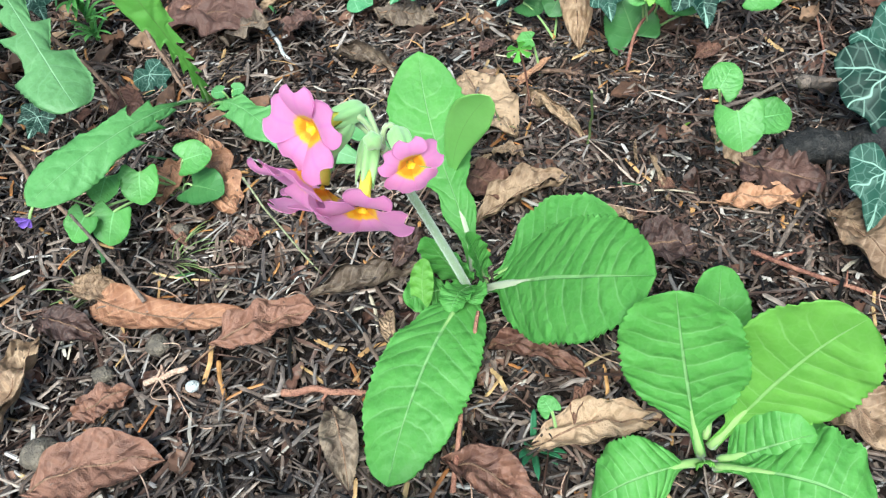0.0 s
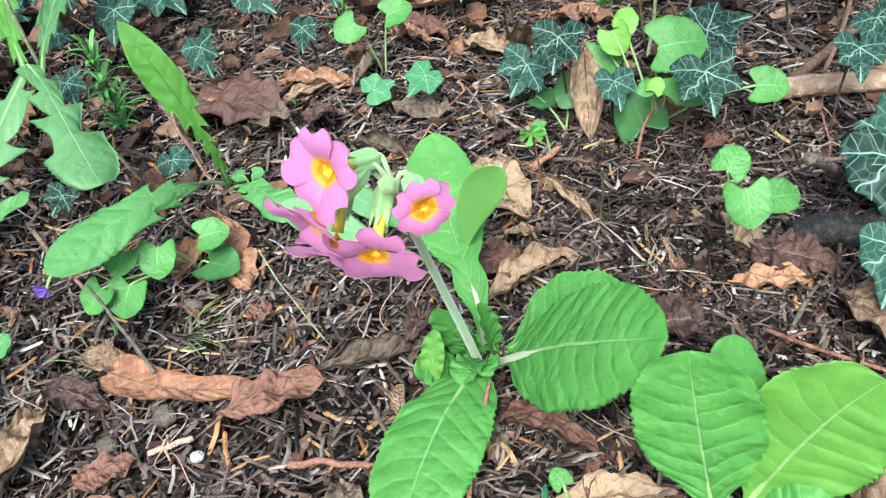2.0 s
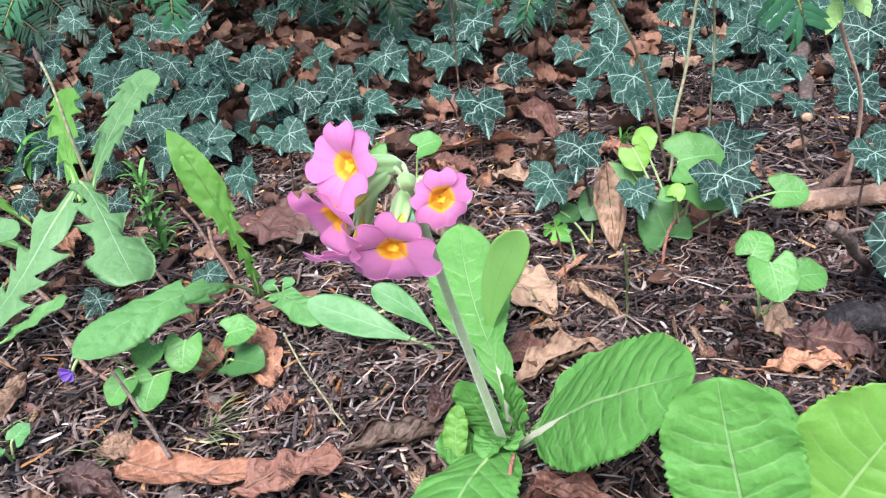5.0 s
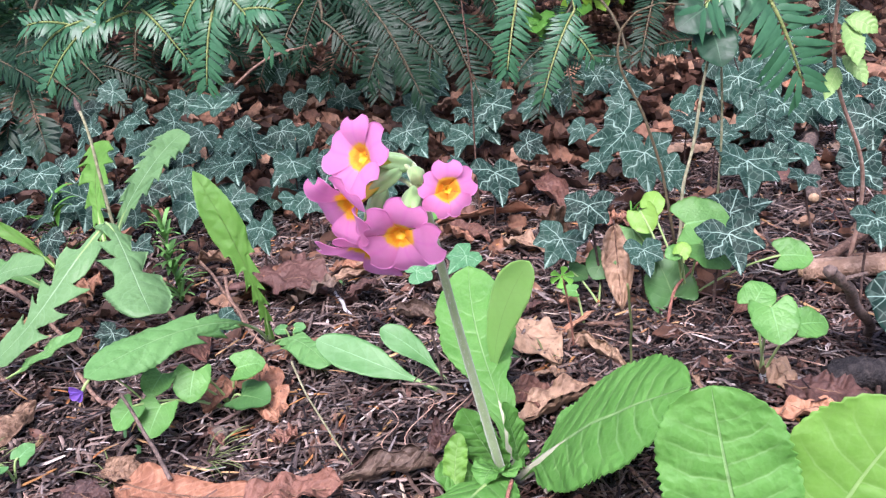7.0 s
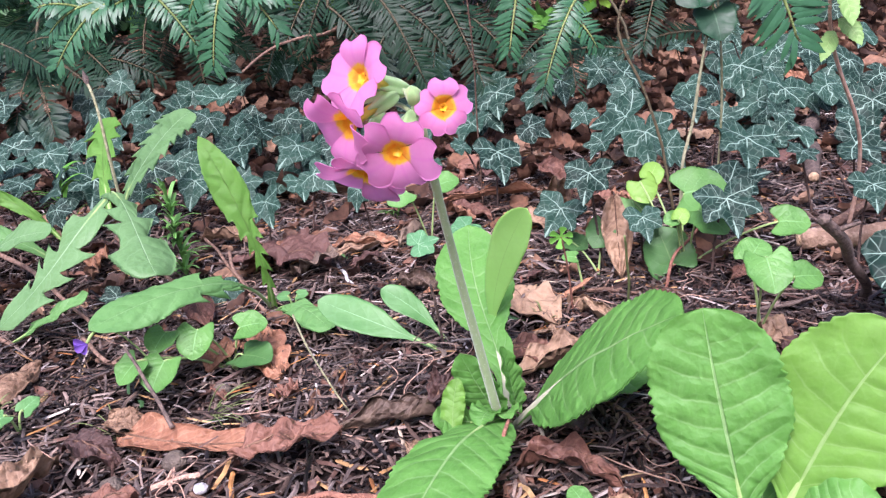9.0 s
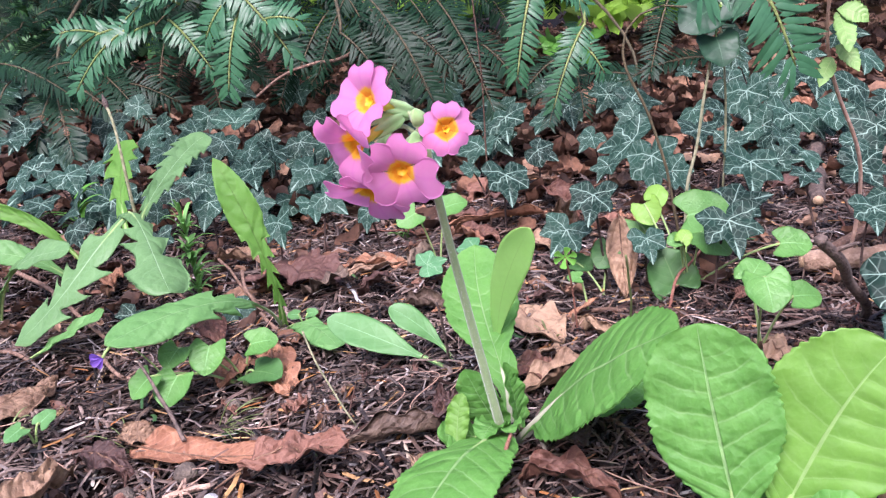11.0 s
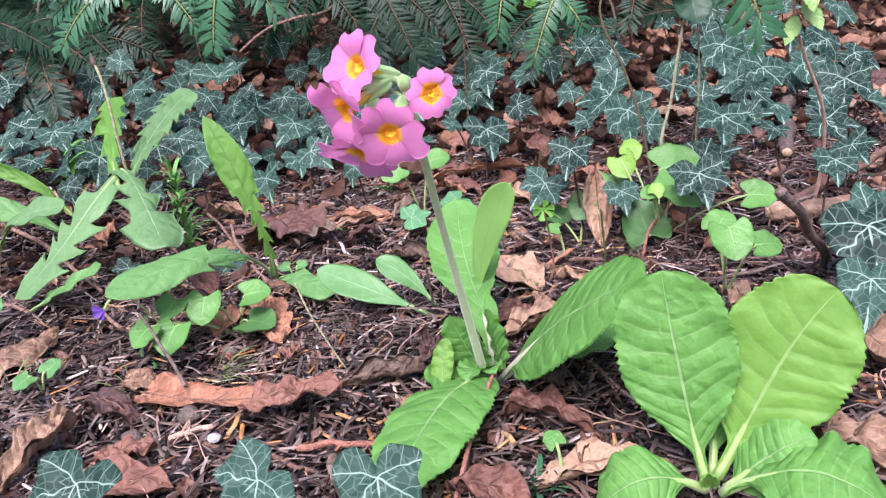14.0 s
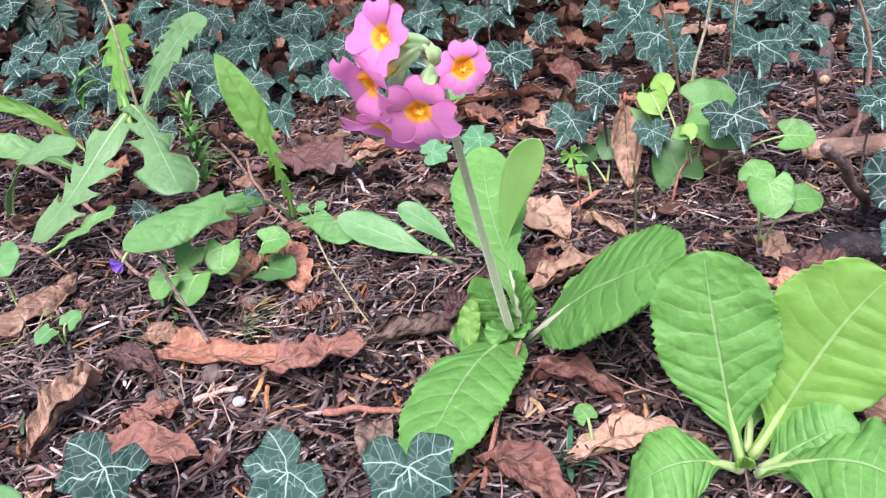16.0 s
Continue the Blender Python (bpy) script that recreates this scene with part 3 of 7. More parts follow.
def scatter(name, template, faces, mat, xs, ys, lift, length, width, height, turn, tilt, label, category):
    """Many small pieces of one kind, joined."""
    n = len(xs)
    T = np.asarray(template, float)
    V = np.repeat(T[None], n, 0) * np.stack([length, width, height], -1)[:, None]
    roll = rng.uniform(-0.5, 0.5, n)
    cr, sr = np.cos(roll)[:, None], np.sin(roll)[:, None]
    V[..., 1], V[..., 2] = V[..., 1] * cr - V[..., 2] * sr, V[..., 1] * sr + V[..., 2] * cr
    ct, st = np.cos(tilt)[:, None], np.sin(tilt)[:, None]
    V[..., 0], V[..., 2] = V[..., 0] * ct - V[..., 2] * st, V[..., 0] * st + V[..., 2] * ct
    ca, sa = np.cos(turn)[:, None], np.sin(turn)[:, None]
    V[..., 0], V[..., 1] = V[..., 0] * ca - V[..., 1] * sa, V[..., 0] * sa + V[..., 1] * ca
    V += np.stack([xs, ys, gz(xs, ys) + lift], -1)[:, None]
    F = (np.asarray(faces)[None] + (np.arange(n) * len(T))[:, None, None]).reshape(-1, len(faces[0]))
    me = bpy.data.meshes.new(name)
    me.vertices.add(n * len(T))
    me.vertices.foreach_set("co", V.ravel())
    k = F.shape[1]
    me.loops.add(F.size)
    me.loops.foreach_set("vertex_index", F.ravel().astype(np.int32))
    me.polygons.add(len(F))
    me.polygons.foreach_set("loop_start", np.arange(len(F), dtype=np.int32) * k)
    me.update(calc_edges=True)
    me.polygons.foreach_set("use_smooth", [template is SCRAP] * len(F))
    me.materials.append(mat)
    ob = new(name, me)
    return tagged(ob, label, category, kind="stuff")


# a bent sliver, a flake and a curled scrap, each of unit length along x
SLIVER = [(-0.5, -0.35, 0), (-0.5, 0.35, 0), (-0.5, 0, 0.9), (-0.1, -0.5, 0.3), (-0.1, 0.5, 0.3), (-0.1, 0, 1.3), (0.25, -0.5, 0.35), (0.25, 0.5, 0.35), (0.25, 0, 1.2), (0.5, -0.12, -0.2), (0.5, 0.12, -0.2), (0.5, 0, 0.2)]
SLIVER_F = [(3 * i + a, 3 * i + b, 3 * i + 3 + b, 3 * i + 3 + a) for i in range(3) for a, b in ((0, 1), (1, 2), (2, 0))]
FLAKE = [(-0.5, -0.2, 0), (-0.3, -0.5, 0.1), (0.25, -0.42, 0.3), (0.5, -0.05, 0.1), (0.3, 0.45, -0.1), (-0.25, 0.5, 0.2), (-0.5, -0.2, -0.5), (-0.3, -0.5, -0.4), (0.25, -0.42, -0.3), (0.5, -0.05, -0.4), (0.3, 0.45, -0.6), (-0.25, 0.5, -0.3)]
FLAKE_F = [(0, 1, 2, 3), (0, 3, 4, 5)] + [(i, (i + 1) % 6, (i + 1) % 6 + 6, i + 6) for i in range(6)]
SCRAP = [(x, y * (1 - (2 * abs(x)) ** 2.6 * 0.97) * (1 + 0.16 * math.sin(17 * x + 5 * y)), 1.3 * y * y * (1 + x) + 0.5 * x * x + 0.16 * math.sin(8 * x + 4 * y) + 0.10 * math.sin(19 * x - 11 * y)) for x in np.linspace(-0.5, 0.5, 10) for y in np.linspace(-0.5, 0.5, 7)]
SCRAP_F = grid_faces(10, 7)
STRIP = [(-0.5, -0.15, 0), (-0.22, -0.5, 0.25), (0.12, -0.38, 0.1), (0.5, -0.28, 0.35), (0.42, 0.22, -0.1), (0.05, 0.5, 0.3), (-0.3, 0.32, 0.0), (-0.5, -0.15, -0.35), (-0.22, -0.5, -0.2), (0.12, -0.38, -0.3), (0.5, -0.28, -0.1), (0.42, 0.22, -0.45), (0.05, 0.5, -0.1), (-0.3, 0.32, -0.35)]
STRIP_F = [(0, 1, 5, 6), (1, 2, 4, 5)] + [(i, (i + 1) % 7, (i + 1) % 7 + 7, i + 7) for i in range(7)]


r_edge = np.random.default_rng(3)


def near_field(n, x0, x1, y0, y1):
    """Places in a stretch of ground whose edges run out unevenly."""
    xs, ys = rng.uniform(x0, x1, n), y0 + (y1 - y0) * rng.uniform(0, 1, n) ** 1.25
    return xs + r_edge.normal(0, 0.035, n), ys + r_edge.normal(0, 0.03, n)


def mulch(name, template, faces, mat, n, box, lift, length, width, height, tilt, label):
    xs, ys = near_field(n, *box)
    scatter(name, template, faces, mat, xs, ys, rng.uniform(*lift, n), rng.uniform(*length, n), rng.uniform(*width, n), rng.uniform(*height, n), rng.uniform(0, 6.283, n), rng.normal(0, tilt, n), label, "litter")


NEEDLE = [(x, sy * w + b, z + (0.45 if sy == 0 else 0.0)) for x, w, b, z in ((-0.5, 0.30, 0.25, -0.2), (-0.44, 0.48, 0.18, 0.1), (0.0, 0.5, -0.25, 0.8), (0.42, 0.47, 0.2, 0.4), (0.5, 0.16, 0.3, -0.3)) for sy in (-1, 1, 0)]
NEEDLE_F = [(3 * i + a, 3 * i + b, 3 * i + 3 + b, 3 * i + 3 + a) for i in range(4) for a, b in ((1, 2), (2, 0))]
NEAR = (-0.42, 0.36, -0.17, 0.55)
mulch("bark_crumb_litter", FLAKE, FLAKE_F, MULCH_CHIP, 16000, NEAR, (-0.001, 0.003), (0.002, 0.008), (0.0015, 0.005), (0.0008, 0.002), 0.35, "dark crumbs of bark and humus on the soil")
mulch("bark_strip_litter", STRIP, STRIP_F, MULCH_STRIP, 7000, NEAR, (-0.002, 0.0040), (0.005, 0.016), (0.0014, 0.0040), (0.0008, 0.0020), 0.24, "shredded brown bark strips among the needles")
mulch("conifer_needle_litter", NEEDLE, NEEDLE_F, MULCH_NEEDLE, 44000, NEAR, (-0.002, 0.0072), (0.006, 0.020), (0.0006, 0.0019), (0.0004, 0.0012), 0.26, "brown and grey fallen conifer needles covering the soil")
mulch("needle_fragment_litter", NEEDLE, NEEDLE_F, MULCH_NEEDLE, 18000, NEAR, (0.000, 0.0064), (0.003, 0.008), (0.0008, 0.0019), (0.0004, 0.0009), 0.36, "fine broken needle fragments over the litter")
mulch("leaf_fragment_litter", SCRAP, SCRAP_F, LEAF_BIT, 620, NEAR, (0.001, 0.0060), (0.005, 0.017), (0.004, 0.010), (0.002, 0.006), 0.25, "torn brown leaf fragments mixed into the litter")
mulch("green_needle_litter", NEEDLE, NEEDLE_F, FRESH_NEEDLE, 60, NEAR, (0.005, 0.0075), (0.012, 0.020), (0.0018, 0.0026), (0.0004, 0.0009), 0.10, "few fallen needles, still green, on the litter")
mulch("twig_shard_litter", SLIVER, SLIVER_F, MULCH_STRIP, 900, NEAR, (0.001, 0.006), (0.015, 0.04), (0.0009, 0.0018), (0.0008, 0.0016), 0.10, "short dark twig shards lying in the needle litter")
mulch("fine_twig_litter", SLIVER, SLIVER_F, MULCH_STRIP, 900, NEAR, (0.002, 0.008), (0.02, 0.055), (0.0005, 0.0011), (0.0005, 0.0010), 0.14, "fine reddish twigs and rootlets on the litter")
mulch("dark_fragment_litter", NEEDLE, NEEDLE_F, MULCH_CHIP, 2600, (0.03, 0.16, -0.02, 0.15), (0.003, 0.0070), (0.003, 0.010), (0.0006, 0.0015), (0.0004, 0.0010), 0.3, "dark broken needle fragments on bare soil")
mulch("soil_crumb_litter", FLAKE, FLAKE_F, MULCH_CHIP, 2600, (0.03, 0.16, -0.02, 0.15), (0.003, 0.0070), (0.0010, 0.0030), (0.0007, 0.0018), (0.0005, 0.0012), 0.4, "fine dark soil crumbs on bare patch")
mulch("orange_needle_litter", NEEDLE, NEEDLE_F, ORANGE_NEEDLE, 900, NEAR, (0.004, 0.0068), (0.008, 0.019), (0.0011, 0.0021), (0.0004, 0.0009), 0.12, "rusty orange fresh-fallen needles on the litter")
mulch("pale_needle_litter", NEEDLE, NEEDLE_F, PALE_NEEDLE, 500, NEAR, (0.004, 0.0068), (0.006, 0.018), (0.0009, 0.0019), (0.0004, 0.0008), 0.12, "pale bleached needles and slivers on the litter")
mulch("leaf_scrap_litter", SCRAP, SCRAP_F, FAR_LITTER, 520, (-0.45, 0.4, 0.16, 0.7), (0.002, 0.008), (0.010, 0.026), (0.006, 0.015), (0.003, 0.010), 0.25, "small brown leaf scraps lying among the ivy")
FN, BN = 13000, 6000
fx, fy = rng.normal(0, 1.5, FN), 0.45 + np.abs(rng.normal(0, 1.3, FN))
fy = fy + r_edge.normal(0, 0.06, FN)
scatter("fallen_leaf_carpet", SCRAP, SCRAP_F, FAR_LITTER, fx, fy, rng.uniform(0.002, 0.015, FN), rng.uniform(0.02, 0.055, FN), rng.uniform(0.012, 0.03, FN), rng.uniform(0.006, 0.02, FN), rng.uniform(0, 6.283, FN), rng.normal(0, 0.3, FN), "reddish brown leaf carpet under the shrubs", "litter")
bx, by = rng.normal(0, 0.9, BN), rng.normal(-0.2, 0.6, BN)
away = (np.abs(bx) > 0.42) | (by < -0.16)
bx, by = bx[away], by[away]
BN = len(bx)
scatter("leaf_scrap_carpet", SCRAP, SCRAP_F, FAR_LITTER, bx, by, rng.uniform(0.0, 0.006, BN), rng.uniform(0.012, 0.04, BN), rng.uniform(0.008, 0.02, BN), rng.uniform(0.004, 0.012, BN), rng.uniform(0, 6.283, BN), rng.normal(0, 0.2, BN), "brown leaf scraps on open soil", "litter")
ox, oy = rng.normal(0, 0.75, 14000), rng.normal(0.1, 0.7, 14000)
away = (np.abs(ox) > 0.36) | (oy < -0.15)
ox, oy = ox[away], oy[away]
ON = len(ox)
scatter("outer_needle_litter", STRIP, STRIP_F, MULCH_STRIP, ox, oy, rng.uniform(-0.001, 0.005, ON), rng.uniform(0.008, 0.024, ON), rng.uniform(0.002, 0.005, ON), rng.uniform(0.0008, 0.002, ON), rng.uniform(0, 6.283, ON), rng.normal(0, 0.2, ON), "brown bark and needle litter thinning outwards", "litter")

# ---- primroses ----
LONG = [(0, 0.13), (0.2, 0.20), (0.36, 0.42), (0.44, 0.36), (0.52, 0.62), (0.68, 0.98), (0.8, 1.0), (0.9, 0.78), (0.97, 0.42), (1, 0.02)]
OVAL = [(0, 0.07), (0.10, 0.11), (0.16, 0.46), (0.28, 0.82), (0.44, 1.0), (0.6, 0.98), (0.76, 0.84), (0.88, 0.60), (0.96, 0.34), (1, 0.03)]
ELLIPSE = [(0, 0.10), (0.06, 0.30), (0.2, 0.72), (0.42, 0.98), (0.6, 1.0), (0.8, 0.82), (0.91, 0.58), (0.97, 0.33), (1, 0.02)]
ROUND = [(0, 0.09), (0.16, 0.10), (0.26, 0.36), (0.39, 0.74), (0.53, 0.97), (0.66, 1.0), (0.8, 0.91), (0.9, 0.73), (0.96, 0.50), (0.985, 0.30), (1, 0.04)]

prim = thing("primrose", (0.004, 0.010, 0.0), "flowering primrose with pink blooms on a downy stalk", "primrose", "primroses")
PO = (0.004, 0.010, 0.0)


def rib_of(pts, w, parent, at, mat=PETIOLE, to=0.8, under=0.0006, side=(1, 0, 0), up=(0, -0.5, 0.86)):
    """The thick midrib and stalk behind a blade."""
    us = np.linspace(0, to, 4)
    c = through_points(pts, us)
    t = unit(np.gradient(c, axis=0))
    n = unit(np.cross(np.asarray(side, float), t))
    n = n * np.sign(n @ np.asarray(up, float))[:, None]
    c = c - n * (np.array([0.2, 0.7, 1.0, 1.0]) * w * 0.75 + 0.0002)[:, None]
    add("midrib", tube(c, [w, w * 0.75, w * 0.4, w * 0.15], 7, 18), mat, parent, at)


def primrose_leaf(parent, at, pts, width, side, knots, mat, cup=0.15, seed=0, rows=11, fold=0.0, curl=0.0008, up=(0, -0.5, 0.86), stalk=0.0017, stalk_mat=None):
    ob = add("leaf", blade(pts, width, side, knots, 150, 35, cup, (28, 0.078), (0, 0), (rows, min(0.00018, width * 0.004), 1.6), (5, curl), up=up, seed=seed, twist=fold, crumple=min(0.0003, width * 0.007)), mat, parent, at)
    rib_of(pts, stalk, ob, at, stalk_mat or PETIOLE, 0.8, 0, side, up)
    return ob


primrose_leaf(prim, PO, [(0.003, 0.004, 0.008), (-0.010, -0.022, 0.017), (-0.0225, -0.046, 0.015), (-0.034, -0.074, 0.007)], 0.041, (1, -0.35, 0.10), ELLIPSE, PRIMROSE, -0.25, 1)
primrose_leaf(prim, PO, [(0.008, 0.008, 0.002), (0.0285, -0.0165, 0.0350), (0.0460, -0.0345, 0.0550), (0.0625, -0.0480, 0.0680)], 0.048, (0.37, 0.85, 0.36), OVAL, PRIMROSE, -0.15, 2, curl=0.0003, stalk_mat=PETIOLE_PALE, stalk=0.0021)
primrose_leaf(prim, PO, [(0.006, 0.016, 0.002), (0.0045, 0.034, 0.022), (-0.0012, 0.062, 0.038), (-0.0025, 0.096, 0.060)], 0.035, (1, 0.05, 0.08), LONG, PRIMROSE, 0.12, 3, 11, stalk_mat=PETIOLE_PALE, stalk=0.0023)
primrose_leaf(prim, PO, [(0.003, 0.012, 0.003), (-0.003, 0.012, 0.016), (-0.010, 0.014, 0.033)], 0.020, (0.85, -0.4, 0.30), ELLIPSE, PRIMROSE, 0.3, 4, 9, stalk=0.0009)
primrose_leaf(prim, PO, [(0.010, 0.013, 0.003), (0.0088, 0.011, 0.018), (0.006, 0.010, 0.036)], 0.012, (0.6, 0.8, 0.0), ELLIPSE, PRIMROSE, 0.8, 5, 9, stalk=0.0009)
primrose_leaf(prim, PO, [(-0.006, 0.010, 0.004), (-0.014, 0.006, 0.008), (-0.023, 0.001, 0.012)], 0.016, (0.3, 0.9, 0.3), ELLIPSE, PRIMROSE, 0.2, 6, 8, stalk=0.0008)
primrose_leaf(prim, PO, [(-0.016, 0.000, 0.004), (-0.015, 0.006, 0.014), (-0.012, 0.011, 0.024)], 0.010, (0.8, 0.0, 0.2), ELLIPSE, PRIMROSE_YOUNG, 0.3, 7, 6, stalk=0.0005)
primrose_leaf(prim, PO, [(0.004, 0.006, 0.008), (-0.001, -0.003, 0.016), (-0.005, -0.010, 0.014)], 0.014, (0.7, -0.4, 0.0), ELLIPSE, PRIMROSE, 0.7, 8, 6, stalk=0.0006)
primrose_leaf(prim, PO, [(0.003, 0.005, 0.008), (0.005, -0.003, 0.015), (0.004, -0.009, 0.016)], 0.013, (0.8, 0.3, 0.0), ELLIPSE, PRIMROSE, 0.6, 9, 6, stalk=0.0006)
primrose_leaf(prim, PO, [(0.010, 0.011, 0.003), (0.027, 0.012, 0.013), (0.047, 0.014, 0.019), (0.067, 0.013, 0.018)], 0.044, (-0.05, 1.0, 0.05), ROUND, PRIMROSE, 0.15, 10, stalk=0.0013)

NODE = np.array((-0.0085, -0.0445, 0.134))
stalk_pts = [(0.0025, 0.010, 0.003), (-0.002, -0.004, 0.046), (-0.006, -0.0235, 0.092), tuple(NODE)]
scape = add("flower_stalk", tube(stalk_pts, [0.0019, 0.0017, 0.0014, 0.0014], 10, 30), SCAPE, prim, PO, "downy grey-green flower stalk")


def stalk_hairs():
    """Short white down all along the stalk."""
    parts = []
    us = rng.uniform(0.02, 1, 900)
    c = through_points(stalk_pts, us)
    for p in c:
        d = unit(rng.normal(size=3) * (1, 1, 0.3))
        a, b = p + d * 0.0012, p + d * rng.uniform(0.0022, 0.0030)
        w = unit(np.cross(d, (0.2, 0.3, 1))) * 0.00006
        parts.append(([a - w, a + w, b], [(0, 1, 2)], None))
    return join_parts(parts)


HAIR = plain_green("down", (0.55, 0.60, 0.48), (0.66, 0.70, 0.60), 0.6, 0.3)
tagged(add("down", stalk_hairs(), HAIR, scape, PO, "fine white hairs"), kind="stuff")

PETAL_KNOTS = [(0, 0.20), (0.12, 0.30), (0.28, 0.50), (0.5, 0.82), (0.7, 1.0), (0.84, 0.96), (0.94, 0.80), (1.0, 0.46)]


def flower(parent, at, centre, facing, spin, size, node, cupped=0.25, tube_len=0.012, petals=5, bend=0.0, droop=0.0, mat=PETAL):
    """A primrose bloom: five notched petals round a yellow eye, on a tube in a swollen calyx, on its own thin stalk."""
    centre, f = np.asarray(centre, float), unit(facing)
    ref = np.array([0, 0, 1.0]) if abs(f[2]) < 0.9 else np.array([0, 1.0, 0])
    ex = unit(np.cross(ref, f))
    ey = np.cross(f, ex)
    back = centre - f * tube_len
    calyx_end = centre - f * tube_len * 0.55
    calyx_start = centre - f * (tube_len + 0.006) + np.array([0, 0, bend])
    body = add("flower", tube([centre - f * 0.0020, back], [0.0017, 0.0015, 0.0014], 10, 8), TUBE, parent, at, "pink bloom with a yellow eye")
    k = unit(np.asarray(node) - calyx_start)
    knee = (np.asarray(node) + calyx_start) / 2 + np.array([0, 0, 0.004])
    add("stalklet", tube([node, knee, calyx_start], [0.0008, 0.0007, 0.0009], 7, 14), SCAPE, body, at)
    cal, ex2 = calyx_start, unit(calyx_end - calyx_start)
    us = np.linspace(0, 1, 14)
    rad = profile([(0, 0.0008), (0.12, 0.0020), (0.4, 0.0027), (0.75, 0.0026), (1, 0.0022)], us)
    s, n = unit(np.cross(ex2, (0.3, 0.2, 1))), None
    n = np.cross(ex2, s)
    A = np.linspace(0, 2 * np.pi, 30, endpoint=False)
    rr = rad[:, None] * (1 + 0.13 * np.cos(5 * A)[None])
    reach = us[:, None] * (1 + 0.16 * np.clip((us[:, None] - 0.7) / 0.3, 0, 1) * np.cos(5 * A)[None])
    L = np.linalg.norm(calyx_end - calyx_start)
    P = calyx_start + reach[..., None] * L * ex2 + rr[..., None] * (np.cos(A)[None, :, None] * s + np.sin(A)[None, :, None] * n)
    F = [(i * 30 + j, i * 30 + (j + 1) % 30, (i + 1) * 30 + (j + 1) % 30, (i + 1) * 30 + j) for i in range(13) for j in range(30)]
    add("calyx", (P.reshape(-1, 3), F, None), CALYX, body, at)
    for i in range(petals):
        a = radians(spin + 72 * i)
        d = ex * math.cos(a) + ey * math.sin(a)
        w = -ex * math.sin(a) + ey * math.cos(a)
        R = size / 2 * (1 + 0.05 * math.sin(3.1 * i + spin))
        lean = cupped + 0.14 * math.sin(2.3 * i + spin * 0.7)
        p0 = centre + d * 0.0010 - f * 0.0004
        p1 = centre + d * R * 0.55 + f * (R * 0.55 * lean + 0.0005) + w * R * 0.04 * math.sin(i * 1.7)
        p2 = centre + d * R * math.cos(lean * 0.6) + f * R * (lean * 0.75 - droop)
        v, fc, u = blade([p0, p1, p2], R * 1.20, w + f * 0.10 * math.sin(2 * i + spin), PETAL_KNOTS, 24, 17, 0.10 * math.sin(i * 2 + spin) - 0.08, (0, 0), (0, 0), (0, 0, 0), (1, 0.0004), sweep=[(0, 0), (0.7, 0.0), (0.86, 0.05), (1, 0.17)], thick=0.0002, up=tuple(f), seed=i + int(spin))
        add("petal", (v, fc, u), mat, body, at)
    A = np.linspace(0, 2 * np.pi, 40, endpoint=False)
    rows = []
    for q, h in ((0.0003, -0.0016), (0.0006, -0.0009), (0.0009, -0.0003), (0.0013, 0.0001), (0.0017, 0.0003)):
        w = q * (1 + (0.16 if q > 0.0015 else 0.0) * np.cos(5 * A))
        rows.append(centre + (ex * np.cos(A)[:, None] + ey * np.sin(A)[:, None]) * (w * size / 0.021)[:, None] + f * h)
    V = np.concatenate(rows + [centre[None] - f * 0.0013])
    F = [(k * 40 + q, k * 40 + (q + 1) % 40, (k + 1) * 40 + (q + 1) % 40, (k + 1) * 40 + q) for k in range(4) for q in range(40)] + [(200, (q + 1) % 40, q) for q in range(40)]
    add("eye", (V, F, None), THROAT, body, at, "raised orange eye round the throat")
    return body


flower(prim, PO, (-0.0222, -0.0515, 0.1498), (-0.60, -0.68, 0.36), 100, 0.0205, NODE, 0.44)
flower(prim, PO, (-0.0147, -0.0618, 0.1308), (-0.20, -0.93, -0.30), 136, 0.0208, NODE, 0.26, 0.015)
flower(prim, PO, (-0.0010, -0.0593, 0.1405), (0.20, -0.96, 0.12), 84, 0.0134, NODE, 0.12, 0.010, mat=PETAL_SMALL)
flower(prim, PO, (-0.0266, -0.0550, 0.1390), (-0.70, -0.66, -0.28), 44, 0.0216, NODE, 0.62, 0.012)
flower(prim, PO, (-0.0268, -0.0455, 0.1235), (-0.34, -0.56, -0.75), 280, 0.0240, NODE, 0.44, 0.013)


def bud(centre, base, r):
    """A closed bud in its calyx."""
    c, b0 = np.asarray(centre, float), np.asarray(base, float)
    part0 = add("bud", tube([b0, b0 + (c - b0) * 0.4, c], [0.0008, 0.0008, 0.0009], 7, 10), SCAPE, prim, PO, "closed green flower bud")
    ax = unit(c - b0)
    us = np.linspace(0, 1, 12)
    rad = profile([(0, 0.2), (0.3, 0.95), (0.55, 1.0), (0.85, 0.6), (1, 0.05)], us) * r
    s = unit(np.cross(ax, (0.3, 0.9, 0.1)))
    n = np.cross(ax, s)
    A = np.linspace(0, 2 * np.pi, 20, endpoint=False)
    P = c + (us[:, None, None] - 0.3) * r * 3.4 * ax + (rad[:, None] * (1 + 0.12 * np.cos(5 * A)))[..., None] * (np.cos(A)[None, :, None] * s + np.sin(A)[None, :, None] * n)
    F = [(i * 20 + j, i * 20 + (j + 1) % 20, (i + 1) * 20 + (j + 1) % 20, (i + 1) * 20 + j) for i in range(11) for j in range(20)]
    add("calyx", (P.reshape(-1, 3), F, None), CALYX, part0, PO)


bud((-0.0090, -0.0515, 0.1425), tuple(NODE), 0.0022)

